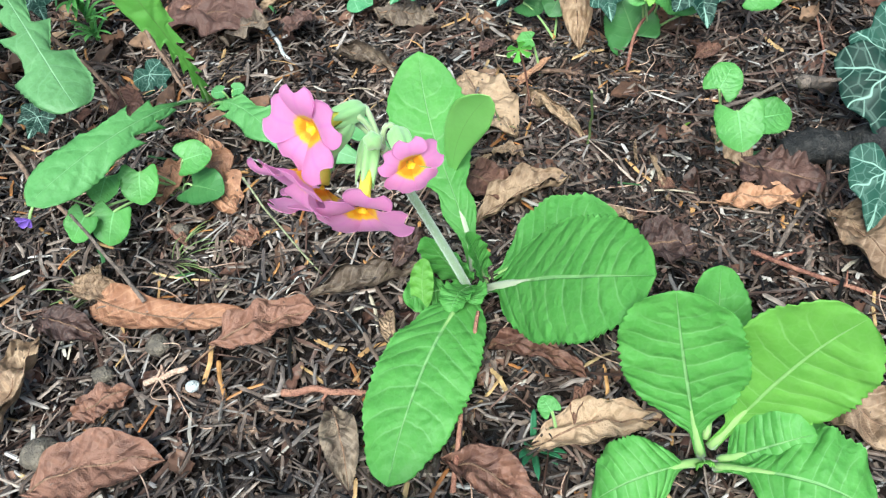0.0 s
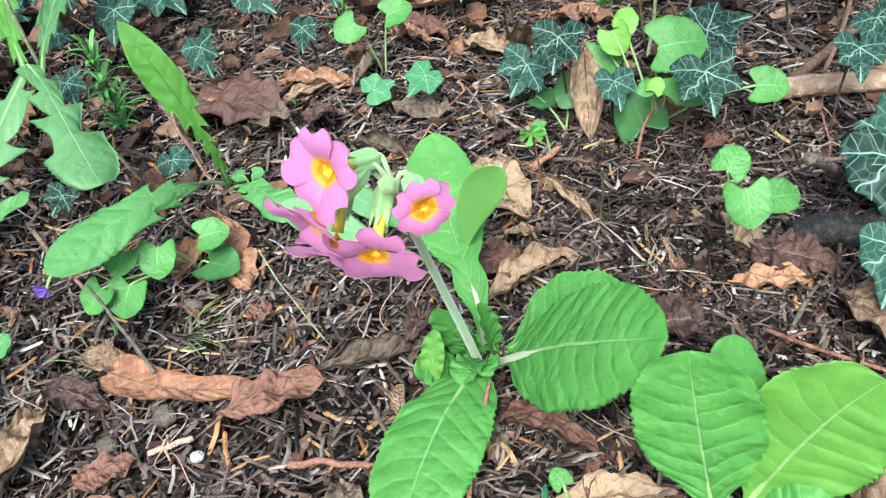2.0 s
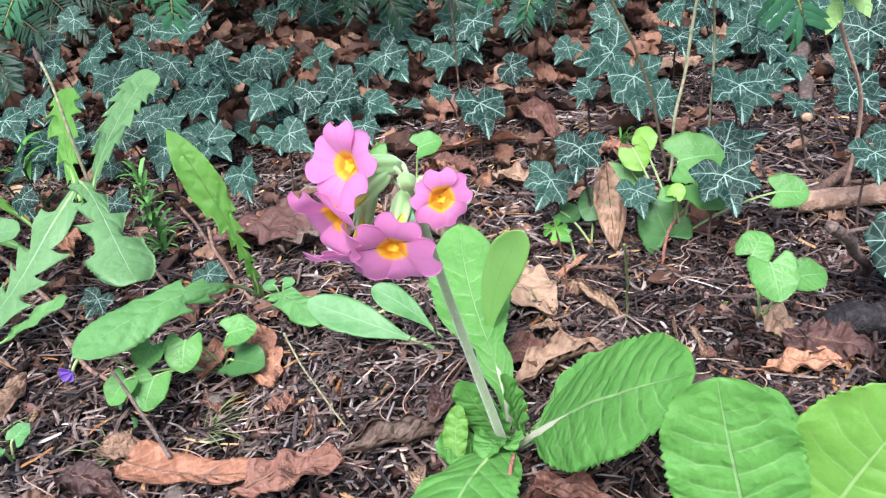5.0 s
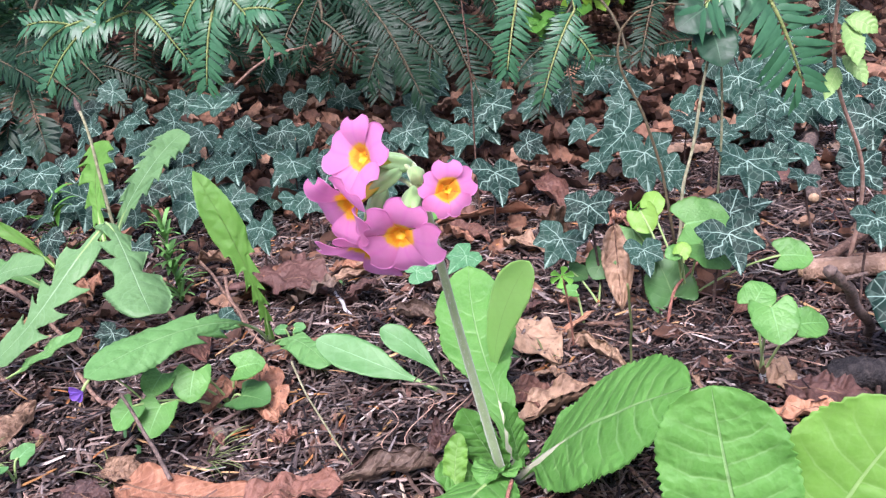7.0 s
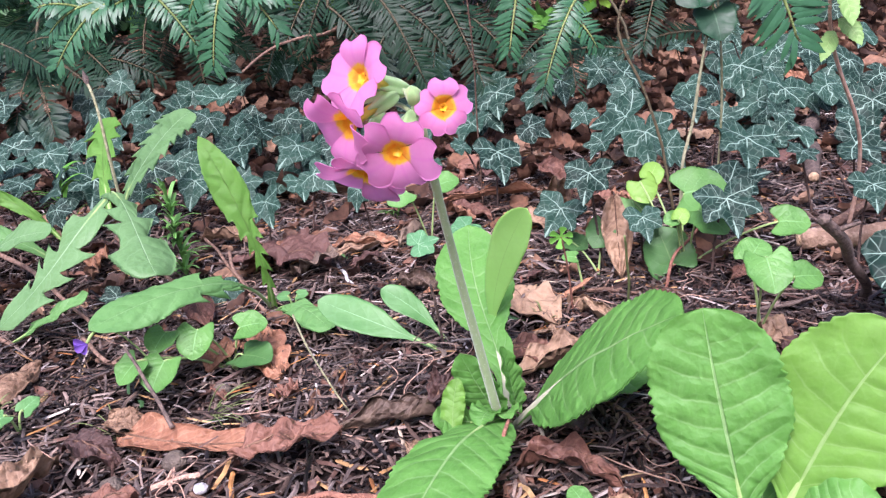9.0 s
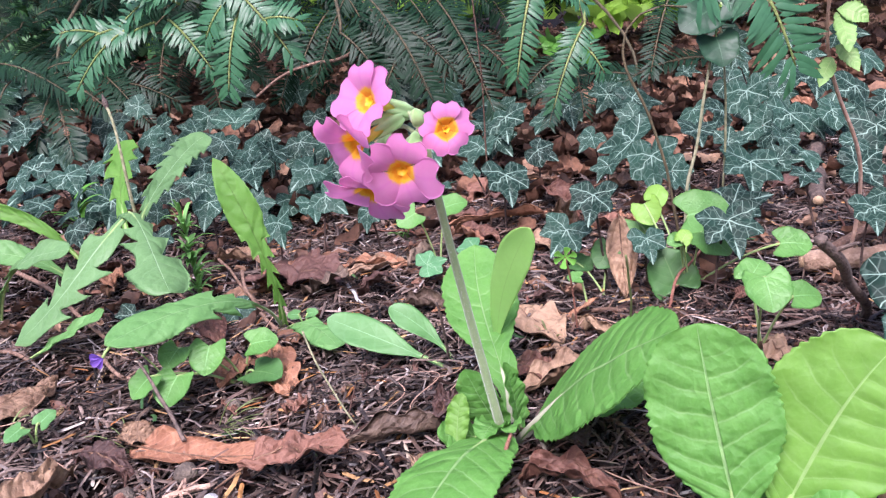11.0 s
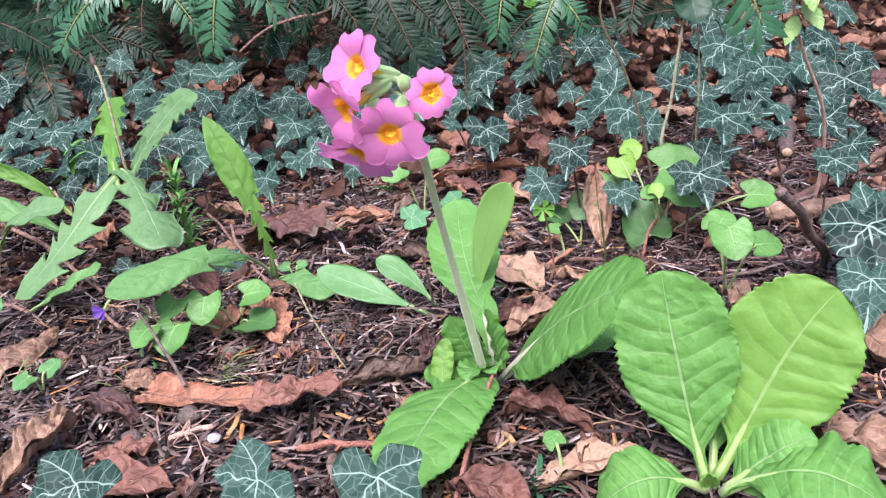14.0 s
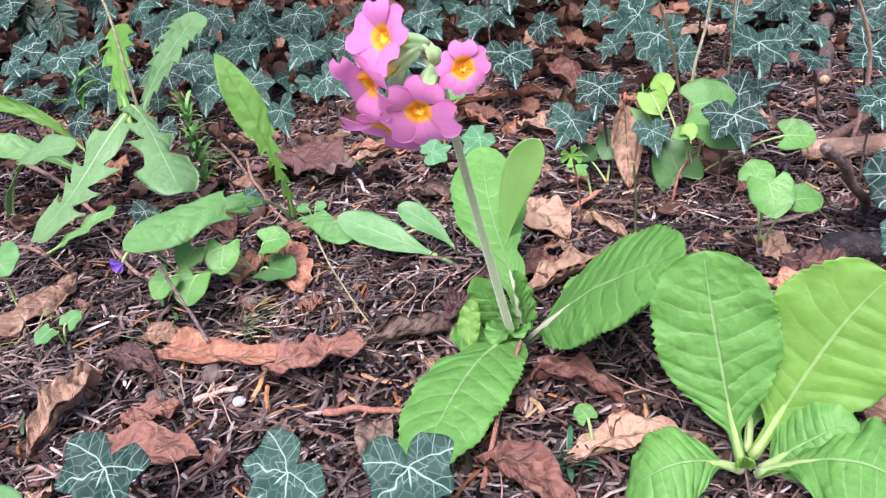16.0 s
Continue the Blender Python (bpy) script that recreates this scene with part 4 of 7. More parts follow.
prim2 = thing("primrose", (0.075, -0.075, 0.0), "leafy primrose without flowers, broad crinkled leaves", "primrose", "primroses")
P2 = (0.075, -0.075, 0.0)
primrose_leaf(prim2, P2, [(0.0735, -0.0775, 0.002), (0.0700, -0.0715, 0.026), (0.0672, -0.0650, 0.051), (0.0653, -0.0592, 0.0738)], 0.040, (1, -0.32, 0.10), ROUND, PRIMROSE, 0.10, 12)
primrose_leaf(prim2, P2, [(0.0770, -0.0755, 0.004), (0.0890, -0.0735, 0.025), (0.1010, -0.0730, 0.047), (0.1160, -0.0740, 0.067)], 0.044, (0.72, -0.48, -0.62), ROUND, PRIMROSE_YOUNG, 0.12, 13)
primrose_leaf(prim2, P2, [(0.077, -0.072, 0.003), (0.083, -0.055, 0.022), (0.090, -0.031, 0.045)], 0.026, (1, 0.3, 0.0), ROUND, PRIMROSE, 0.1, 14, 8)
primrose_leaf(prim2, P2, [(0.0725, -0.0800, 0.003), (0.0590, -0.0850, 0.013), (0.0460, -0.0880, 0.014), (0.0340, -0.0890, 0.005)], 0.029, (0.25, 0.85, 0.45), ROUND, PRIMROSE, -0.45, 15)
primrose_leaf(prim2, P2, [(0.0785, -0.0800, 0.003), (0.0870, -0.0835, 0.013), (0.0960, -0.0850, 0.020), (0.1060, -0.0850, 0.022)], 0.027, (0.10, 0.75, 0.62), OVAL, PRIMROSE, -0.25, 16, 9, curl=0.0006)
primrose_leaf(prim2, P2, [(0.0765, -0.0820, 0.003), (0.0900, -0.0930, 0.017), (0.1030, -0.1010, 0.020), (0.1170, -0.1080, 0.012)], 0.040, (0.6, 0.75, 0.2), ROUND, PRIMROSE, -0.3, 17, 9, curl=0.0016)
primrose_leaf(prim2, P2, [(0.080, -0.080, 0.003), (0.096, -0.082, 0.010), (0.114, -0.084, 0.014)], 0.018, (0.1, 0.9, 0.2), ROUND, PRIMROSE, 0.3, 18, 8)
primrose_leaf(prim2, P2, [(0.0740, -0.0790, 0.002), (0.0725, -0.0830, 0.009), (0.0715, -0.0850, 0.013)], 0.007, (1, 0, 0), ELLIPSE, PRIMROSE_YOUNG, 0.8, 19, 5, stalk=0.0005)

# ---- dandelions and other broad-leaved weeds ----
TOOTHED = [(0, 0.12), (0.15, 0.22), (0.35, 0.62), (0.55, 0.9), (0.75, 1.0), (0.88, 0.82), (0.95, 0.55), (0.985, 0.28), (1, 0.02)]


RAGGED = [(0, 0.10), (0.18, 0.36), (0.42, 0.66), (0.62, 0.92), (0.76, 1.0), (0.87, 0.76), (0.94, 0.44), (0.98, 0.2), (1, 0.02)]


SPEAR = [(0, 0.12), (0.1, 0.30), (0.3, 0.48), (0.46, 0.62), (0.58, 0.86), (0.70, 1.0), (0.8, 0.92), (0.9, 0.62), (0.96, 0.34), (1, 0.02)]
STALKED = [(0, 0.06), (0.28, 0.08), (0.38, 0.6), (0.5, 0.8), (0.65, 0.97), (0.8, 1.0), (0.91, 0.86), (0.97, 0.58), (1, 0.04)]


def dandelion_leaf(parent, at, pts, width, side, mat, lobes=(4, 0.7), cup=0.2, seed=0, up=(0, -0.5, 0.86), stalk=0.0011, knots=None):
    ob = add("leaf", blade(pts, width, side, knots or (RAGGED if lobes[1] > 0.6 else TOOTHED), 190, 15, cup, (31, 0.06), lobes, (9, 0.0004, 1.5), (3, 0.0014), up=up, seed=seed), mat, parent, at)
    rib_of(pts, stalk, ob, at, PETIOLE, 0.75, 0, side, up)
    return ob


DA = (-0.124, 0.163, float(gz(-0.124, 0.163)))
dand = thing("dandelion", DA, "young dandelion with one upright toothed leaf", "dandelion", "dandelions")
dandelion_leaf(dand, DA, [(-0.124, 0.165, 0.0), (-0.120, 0.150, 0.036), (-0.128, 0.150, 0.074), (-0.142, 0.157, 0.109)], 0.0195, (0.9, 0.25, 0.28), DANDELION_LIGHT, (10, 0.80, 0.66), 0.25, 21, knots=SPEAR)
dandelion_leaf(dand, DA, [(-0.124, 0.163, 0.004), (-0.128, 0.120, 0.036), (-0.150, 0.088, 0.046), (-0.178, 0.060, 0.043)], 0.025, (-0.05, 0.62, 0.22), DANDELION, (7, 0.60, 0.72), -0.35, 22, knots=STALKED)
dandelion_leaf(dand, DA, [(-0.122, 0.160, 0.003), (-0.104, 0.148, 0.009), (-0.084, 0.124, 0.003)], 0.024, (0.6, 0.7, 0.15), DANDELION, (4, 0.6), -0.2, 23)

DB = (-0.232, 0.222, float(gz(-0.232, 0.222)))
dandb = thing("dandelion", DB, "pale-leaved dandelion with lobed leaves, beside ivy", "dandelion", "dandelions")
BLUNT = [(0, 0.42), (0.15, 0.66), (0.34, 0.58), (0.5, 0.86), (0.7, 1.0), (0.86, 0.86), (0.94, 0.6), (0.98, 0.34), (1, 0.03)]
WIDE = [(0, 0.10), (0.12, 0.5), (0.3, 0.9), (0.5, 1.0), (0.66, 0.72), (0.8, 0.66), (0.92, 0.4), (1, 0.02)]
dandelion_leaf(dandb, DB, [(-0.226, 0.212, 0.060), (-0.235, 0.236, 0.082), (-0.243, 0.266, 0.098), (-0.250, 0.299, 0.109)], 0.027, (1, 0.1, 0.1), DANDELION_LIGHT, (6, 0.62, 0.95), 0.3, 24)
dandelion_leaf(dandb, DB, [(-0.222, 0.222, 0.060), (-0.222, 0.260, 0.076), (-0.216, 0.310, 0.092), (-0.207, 0.345, 0.100)], 0.025, (0.85, 0.1, -0.4), DANDELION_PALE, (10, 0.42, 0.9), 0.15, 25)
dandelion_leaf(dandb, DB, [(-0.214, 0.192, 0.076), (-0.229, 0.166, 0.059), (-0.246, 0.150, 0.040), (-0.275, 0.143, 0.018)], 0.046, (0.73, -0.62, -0.24), DANDELION_PALE, (5, 0.66, 0.95), -0.25, 26, knots=WIDE)
dandelion_leaf(dandb, DB, [(-0.216, 0.200, 0.076), (-0.199, 0.174, 0.072), (-0.181, 0.142, 0.060), (-0.166, 0.117, 0.047)], 0.037, (0.72, 0.52, -0.20), DANDELION_PALE, (4, 0.70, 0.80), -0.55, 27, knots=BLUNT)
dandelion_leaf(dandb, DB, [(-0.318, 0.200, 0.010), (-0.297, 0.190, 0.046), (-0.270, 0.180, 0.060), (-0.243, 0.170, 0.064)], 0.020, (0.35, 0.75, 0.55), DANDELION_PALE, (5, 0.6, 0.6), 0.35, 28, knots=BLUNT)
dandelion_leaf(dandb, DB, [(-0.268, 0.236, 0.028), (-0.300, 0.236, 0.070), (-0.350, 0.236, 0.086)], 0.012, (0.1, 0.3, 0.9), DANDELION_LIGHT, (2, 0.2), 0.6, 29)
dandelion_leaf(dandb, DB, [(-0.268, 0.216, 0.028), (-0.300, 0.206, 0.056), (-0.350, 0.196, 0.060)], 0.022, (0.1, 0.7, 0.5), DANDELION, (2, 0.2), 0.2, 30)
dandelion_leaf(dandb, DB, [(-0.270, 0.142, 0.008), (-0.242, 0.140, 0.022), (-0.216, 0.140, 0.034)], 0.010, (0.2, 0.7, 0.6), DANDELION, (3, 0.2), 0.3, 34)

SA = (-0.024, 0.086, float(gz(-0.024, 0.086)))
salad = thing("lance_leaved_weed", SA, "smooth blue-green weed with long rounded leaves", "weed")
SPATULA = [(0, 0.10), (0.25, 0.16), (0.45, 0.55), (0.62, 0.9), (0.78, 1.0), (0.9, 0.78), (0.97, 0.42), (1, 0.02)]
for pts, w, sd, c, k in (([(-0.024, 0.086, 0.002), (-0.050, 0.094, 0.014), (-0.083, 0.106, 0.027)], 0.019, (0.35, 0.75, 0.55), 0.12, 31), ([(-0.018, 0.088, 0.002), (-0.032, 0.096, 0.018), (-0.050, 0.104, 0.030)], 0.014, (0.35, 0.75, 0.55), 0.15, 32)):
    ob = add("leaf", blade(pts, w, sd, SPATULA, 60, 13, c, (8, 0.06), (0, 0), (0, 0, 0), (2, 0.0005), seed=k), SMOOTH_LEAF, salad, SA)
    rib_of(pts, 0.0009, ob, SA, PETIOLE, 0.8)
SB = (0.004, 0.054, float(gz(0.004, 0.054)))
sow = thing("upright_leaf_weed", SB, "single upright smooth green leaf with a dark midrib", "weed")
pts = [(0.003, 0.056, 0.0), (0.0045, 0.050, 0.034), (0.012, 0.041, 0.062), (0.0225, 0.029, 0.084)]
add("leaf", blade(pts, 0.0165, (0.78, -0.52, -0.376), SPATULA, 60, 13, 0.2, (7, 0.03), (0, 0), (0, 0, 0), (2, 0.0006), seed=33), UPRIGHT_LEAF, sow, SB)

# ---- violets ----
CORDATE = [(0, 0.05), (0.02, 0.66), (0.08, 0.92), (0.22, 1.04), (0.36, 1.02), (0.55, 0.95), (0.75, 0.72), (0.88, 0.44), (0.95, 0.24), (1, 0.01)]
HEART_SWEEP = [(0, 0.0), (0.03, -0.30), (0.1, -0.22), (0.25, -0.09), (0.5, 0.0), (1, 0.0)]


def heart_leaf(parent, at, hub, centre, size, tip, normal=(0, -0.55, 0.84), mat=None, cup=0.25, seed=0):
    """A heart-shaped leaf on a thin stalk from the hub."""
    size = size * 0.86
    c, n = np.asarray(centre, float), unit(normal)
    d = np.asarray(tip, float)
    d = unit(d - (d @ n) * n)
    s = np.cross(n, d)
    p0, p2 = c - d * size * 0.28, c + d * size * 0.58
    p1 = (p0 + p2) / 2 + n * size * 0.05
    ob = add("leaf", blade([p0, p1, p2], size * 1.04, s, CORDATE, 70, 17, cup, (17, 0.075), (0, 0), (4, 0.00012, 2.0), (2, size * 0.03), HEART_SWEEP, up=tuple(n), seed=seed), mat or VIOLET, parent, at)
    h = np.asarray(hub, float)
    add("leaf_stalk", tube([h, (h + p0) / 2 + np.array([0, 0, 0.004]), p0], [0.0007, 0.0006, 0.0006], 6, 12), PETIOLE, ob, at)
    return ob


def violet(at, label, leaves, seed=0):
    z = float(gz(at[0], at[1]))
    root = (at[0], at[1], z)
    t = thing("violet_plant", root, label, "violet", "violets")
    for i, (c, size, tip, nrm, dark) in enumerate(leaves):
        heart_leaf(t, root, (at[0] + 0.002 * math.sin(i * 2), at[1] + 0.002 * math.cos(i * 2), z + 0.001), c, size, tip, nrm, (VIOLET, VIOLET_DARK, VIOLET_YOUNG)[dark], 0.28, seed + i)
    return t


violet((-0.132, 0.104), "violet with bright heart-shaped leaves beside a dead leaf", [
    ((-0.1185, 0.1000, 0.0200), 0.019, (0.8, 0.2, -0.1), (0.1, -0.5, 0.85), 0),
    ((-0.1415, 0.0865, 0.0215), 0.021, (-0.1, -0.5, -0.5), (0, -0.75, 0.6), 0),
    ((-0.1560, 0.0715, 0.0135), 0.022, (-0.25, -0.5, -0.4), (-0.1, -0.7, 0.65), 0),
    ((-0.1690, 0.0700, 0.0170), 0.018, (-0.5, -0.5, -0.3), (-0.2, -0.6, 0.7), 0),
    ((-0.1580, 0.0860, 0.0240), 0.018, (-0.2, -0.6, -0.2), (0.1, -0.5, 0.8), 0),
    ((-0.1180, 0.0930, 0.0060), 0.024, (0.8, -0.4, 0.0), (0, -0.2, 0.95), 1)], 41)
violet((0.124, 0.072), "small violet with three bright heart-shaped leaves", [
    ((0.1165, 0.0340, 0.0455), 0.0215, (0.0, -0.6, -0.6), (0.0, -0.72, 0.66), 0),
    ((0.1210, 0.0660, 0.0410), 0.017, (0.5, 0.6, 0.2), (0.0, -0.55, 0.8), 0),
    ((0.1350, 0.0460, 0.0355), 0.017, (0.95, 0.1, -0.1), (0.2, -0.5, 0.8), 0)], 51)
violet((0.112, 0.160), "violet clump with pale green heart-shaped leaves among ivy", [
    ((0.1258, 0.1726, 0.0402), 0.034, (0.9, -0.1, 0.1), (0.0, -0.62, 0.78), 0),
    ((0.1223, 0.1420, 0.0345), 0.027, (0.5, -0.5, -0.5), (0.1, -0.62, 0.78), 0),
    ((0.0976, 0.1853, 0.0424), 0.019, (0.2, -0.6, -0.7), (-0.3, -0.8, 0.4), 2),
    ((0.0935, 0.1933, 0.0290), 0.023, (0.1, -0.5, -0.7), (-0.3, -0.8, 0.5), 0),
    ((0.1040, 0.1890, 0.0500), 0.015, (0.4, 0.4, 0.5), (0.1, -0.7, 0.6), 2),
    ((0.1029, 0.1547, 0.0130), 0.031, (-0.25, 0.3, 0.9), (0.0, -0.85, 0.45), 1),
    ((0.1640, 0.1410, 0.0270), 0.022, (0.8, -0.3, 0.1), (0.0, -0.6, 0.78), 0),
    ((0.1076, 0.1396, 0.0379), 0.010, (0.2, -0.3, 0.6), (0.0, -0.7, 0.6), 2),
    ((0.1035, 0.1420, 0.0360), 0.010, (-0.8, -0.3, 0.0), (0.0, -0.7, 0.6), 0)], 61)
violet((-0.036, 0.272), "violet with two round leaves in the litter", [
    ((-0.0505, 0.2640, 0.0355), 0.021, (-0.7, -0.2, -0.4), (0.0, -0.75, 0.6), 0),
    ((-0.0205, 0.2690, 0.0390), 0.022, (0.9, 0.2, 0.0), (0.0, -0.55, 0.8), 0)], 71)
violet((0.066, 0.168), "low dark violet leaves pressed to the litter", [
    ((0.0698, 0.1721, 0.0225), 0.020, (-0.5, -0.3, -0.6), (0, -0.75, 0.6), 1),
    ((0.0560, 0.1820, 0.0150), 0.016, (0.6, -0.5, 0.0), (0, -0.5, 0.86), 1)], 75)

# one drooping violet bloom on a thin stalk
VF = (-0.158, 0.086, float(gz(-0.158, 0.086)))
bloom = thing("violet_bloom", VF, "drooping purple violet flower close to the ground", "flower")
for i, (dx, dz) in enumerate(((-0.9, -0.35), (-0.7, 0.35), (-0.95, 0.0), (-0.6, -0.7))):
    p0 = np.array((-0.179, 0.057, 0.0375))
    d = unit((dx, -0.25 + 0.1 * i, dz))
    add("petal", blade([p0, p0 + d * 0.003, p0 + d * 0.006], 0.0036, np.cross(d, (0.1, 0.9, 0.2)), PETAL_KNOTS, 12, 7, 0.4, thick=0.0002, seed=i), FADED, bloom, VF)
add("stalk", tube([VF, (-0.170, 0.070, 0.036), (-0.179, 0.057, 0.0378)], [0.0005, 0.0004, 0.0008], 6, 14), PETIOLE, bloom, VF)


# ---- ivy ----
def ivy_outline(lobe, seed):
    """The leaf's reach in each direction from the foot of its veins: five pointed lobes."""
    r = np.random.default_rng(seed)
    ang = np.radians([-90, -62, -22, 8, 38, 64, 90])
    rad = np.array([0.16, 0.48, 0.62 * lobe, 0.52, 0.67 * lobe, 0.52, 0.88])
    a = np.linspace(-np.pi / 2, np.pi * 1.5, 72, endpoint=False)
    out = []
    for x in a:
        m = x if x <= np.pi / 2 else np.pi - x
        i = min(max(np.searchsorted(ang, m) - 1, 0), 5)
        t = (m - ang[i]) / (ang[i + 1] - ang[i])
        tip_i, tip_j = i in (2, 4), (i + 1) in (2, 4, 6)
        t = t ** 1.2 if tip_j else (1 - (1 - t) ** 1.2 if tip_i else t)
        out.append(rad[i] + (rad[i + 1] - rad[i]) * t)
    out = np.array(out)
    jit = 1 + 0.05 * np.sin(a * 3 + r.uniform(0, 6)) + 0.03 * np.sin(a * 7 + r.uniform(0, 6))
    return a, out * jit


def ivy_mesh(name, lobe, fold, curl, seed):
    """Unit leaf: blade in the xy plane, tip along y, foot of the veins at the origin."""
    a, rad = ivy_outline(lobe, seed)
    rings, na = 11, len(a)
    P, UV = [], []
    for k in range(rings + 1):
        f = k / rings
        x, y = np.cos(a) * rad * f, np.sin(a) * rad * f
        rr = np.hypot(x, y)
        z = fold * np.abs(x) - curl * rr**2 + 0.035 * np.sin(5 * a + seed) * f**2 + 0.02 * np.sin(11 * x + seed) * np.cos(9 * y)
        vein = np.minimum.reduce([np.abs(np.sin(a - q)) * rr + (np.cos(a - q) < 0) for q in np.radians([90, 38, 142, -22, 202])])
        z = z + 0.018 * np.clip(vein / 0.08, 0, 1)
        P.append(np.stack([x, y, z], -1))
        UV.append(np.stack([x * 0.5 + 0.5, y * 0.5 + 0.21], -1))
    P, UV = np.concatenate(P), np.concatenate(UV)
    n = len(P)
    F = [(k * na + j, k * na + (j + 1) % na, (k + 1) * na + (j + 1) % na, (k + 1) * na + j) for k in range(rings) for j in range(na)]
    B = P - np.array([0, 0, 0.012])
    F2 = [tuple(i + n for i in f[::-1]) for f in F]
    rim = [(rings * na + j, rings * na + n + j, rings * na + n + (j + 1) % na, rings * na + (j + 1) % na) for j in range(na)]
    me = bpy.data.meshes.new(name)
    me.from_pydata([tuple(p) for p in np.concatenate([P, B])], [], F + F2 + rim)
    uv = np.concatenate([UV, UV])
    layer = me.uv_layers.new(name="UVMap")
    idx = np.empty(len(me.loops), int)
    me.loops.foreach_get("vertex_index", idx)
    layer.data.foreach_set("uv", uv[idx].ravel())
    me.polygons.foreach_set("use_smooth", [True] * len(me.polygons))
    return me


IVY_MESHES = []
for i, (lobe, fold, curl) in enumerate(((1.0, 0.12, 0.20), (0.86, 0.05, 0.30), (1.12, 0.18, 0.12), (0.92, -0.06, 0.25), (1.05, 0.25, 0.05))):
    me = ivy_mesh("ivy_leaf_%s" % "abcde"[i], lobe, fold, curl, i)
    me.materials.append(IVY)
    IVY_MESHES.append(me)
ivy_green_mesh = ivy_mesh("ivy_leaf_g", 0.95, 0.1, 0.15, 9)
ivy_green_mesh.materials.append(IVY_GREEN)
IVY_N = unit((0, -0.62, 0.78))
ivy_count = 0


def ivy_vine(rows, green=False, label="trailing ivy with dark green, pale-veined leaves", tilt=0.32):
    """Ivy leaves (place, size, heading in the leaf's own tilted plane) on one creeping runner."""
    global ivy_count
    xs = np.array([r[:3] for r in rows], float)
    at = np.array([xs[:, 0].mean(), xs[:, 1].mean(), 0])
    at[2] = gz(at[0], at[1])
    t = thing("ivy_vine", tuple(at), label, "ivy", "ivy vines")
    runs = []
    r = np.random.default_rng(100 + ivy_count)
    order = np.argsort(xs[:, 0] + 0.2 * xs[:, 1])
    ground_pts = []
    for k in order:
        x, y, z, size, ang = rows[k]
        size = size * 0.86
        n = unit(IVY_N + r.normal(0, tilt, 3) * (1, 0.6, 0.4))
        e1 = unit(np.array([1.0, 0, 0]) - n[0] * n)
        e2 = np.cross(n, e1)
        a = radians(ang)
        d = e1 * math.cos(a) + e2 * math.sin(a)
        s = np.cross(d, n)
        foot = np.array([x, y, z]) - d * size * 0.22
        m = Matrix(((s[0] * size, d[0] * size, n[0] * size, foot[0] - at[0]), (s[1] * size, d[1] * size, n[1] * size, foot[1] - at[1]), (s[2] * size, d[2] * size, n[2] * size, foot[2] - at[2]), (0, 0, 0, 1)))
        ob = new("leaf", ivy_green_mesh if green else IVY_MESHES[(ivy_count + int(r.integers(0, 3))) % 5])
        ob.parent = t
        ob.matrix_basis = m
        ivy_count += 1
        g = foot + np.array([r.normal(0, 0.008), 0.012 + r.normal(0, 0.006), 0])
        g[2] = gz(g[0], g[1]) + 0.003
        ground_pts.append(g)
        runs.append(tube([g, (g + foot) / 2 + np.array([0, 0.004, 0.004]), foot - n * size * 0.01], [0.0008, 0.0007, 0.0006], 6, 9))
    if len(ground_pts) > 1:
        for p, q in zip(ground_pts, ground_pts[1:]):
            runs.append(tube([p, (p + q) / 2 + np.array([0, 0.006, 0.002]), q], [0.0011, 0.0011, 0.0011], 6, 10))
    v, f, u = join_parts(runs)
    mesh_object("runner", v - at, f, RUNNER, t, u)
    return t


ivy_vine([(-0.361, 0.336, 0.084, 0.025, -56),
          (-0.329, 0.355, 0.077, 0.034, -52)])
ivy_vine([(-0.373, 0.389, 0.089, 0.034, 92),
          (-0.344, 0.481, 0.089, 0.032, -148),
          (-0.421, 0.444, 0.104, 0.030, -48)])
ivy_vine([(-0.310, 0.267, 0.073, 0.024, -92),
          (-0.288, 0.274, 0.068, 0.031, -51),
          (-0.320, 0.249, 0.075, 0.020, -105),
          (-0.262, 0.217, 0.062, 0.021, -70),
          (-0.249, 0.340, 0.059, 0.031, -127),
          (-0.234, 0.277, 0.056, 0.019, -140),
          (-0.205, 0.306, 0.050, 0.030, -100)])
ivy_vine([(-0.320, 0.398, 0.078, 0.027, -71),
          (-0.300, 0.415, 0.075, 0.024, -57),
          (-0.319, 0.507, 0.085, 0.032, -66),
          (-0.279, 0.453, 0.073, 0.030, -45),
          (-0.234, 0.364, 0.057, 0.025, -73),
          (-0.264, 0.628, 0.081, 0.050, 73),
          (-0.216, 0.494, 0.062, 0.034, -35),
          (-0.195, 0.502, 0.058, 0.031, 57),
          (-0.198, 0.417, 0.053, 0.038, -76),
          (-0.154, 0.422, 0.047, 0.036, -124),
          (-0.175, 0.526, 0.055, 0.033, -61),
          (-0.287, 0.533, 0.080, 0.034, -137),
          (-0.249, 0.498, 0.069, 0.035, -110)])
ivy_vine([(-0.138, 0.248, 0.042, 0.026, -80),
          (-0.115, 0.321, 0.042, 0.029, -45),
          (-0.078, 0.254, 0.042, 0.021, -106),
          (-0.063, 0.312, 0.042, 0.022, -75)])
ivy_vine([(-0.008, 0.374, 0.044, 0.019, 114),
          (-0.002, 0.534, 0.054, 0.025, -125),
          (-0.115, 0.404, 0.046, 0.030, -111),
          (-0.049, 0.473, 0.050, 0.032, -51),
          (-0.037, 0.648, 0.062, 0.033, -52)])
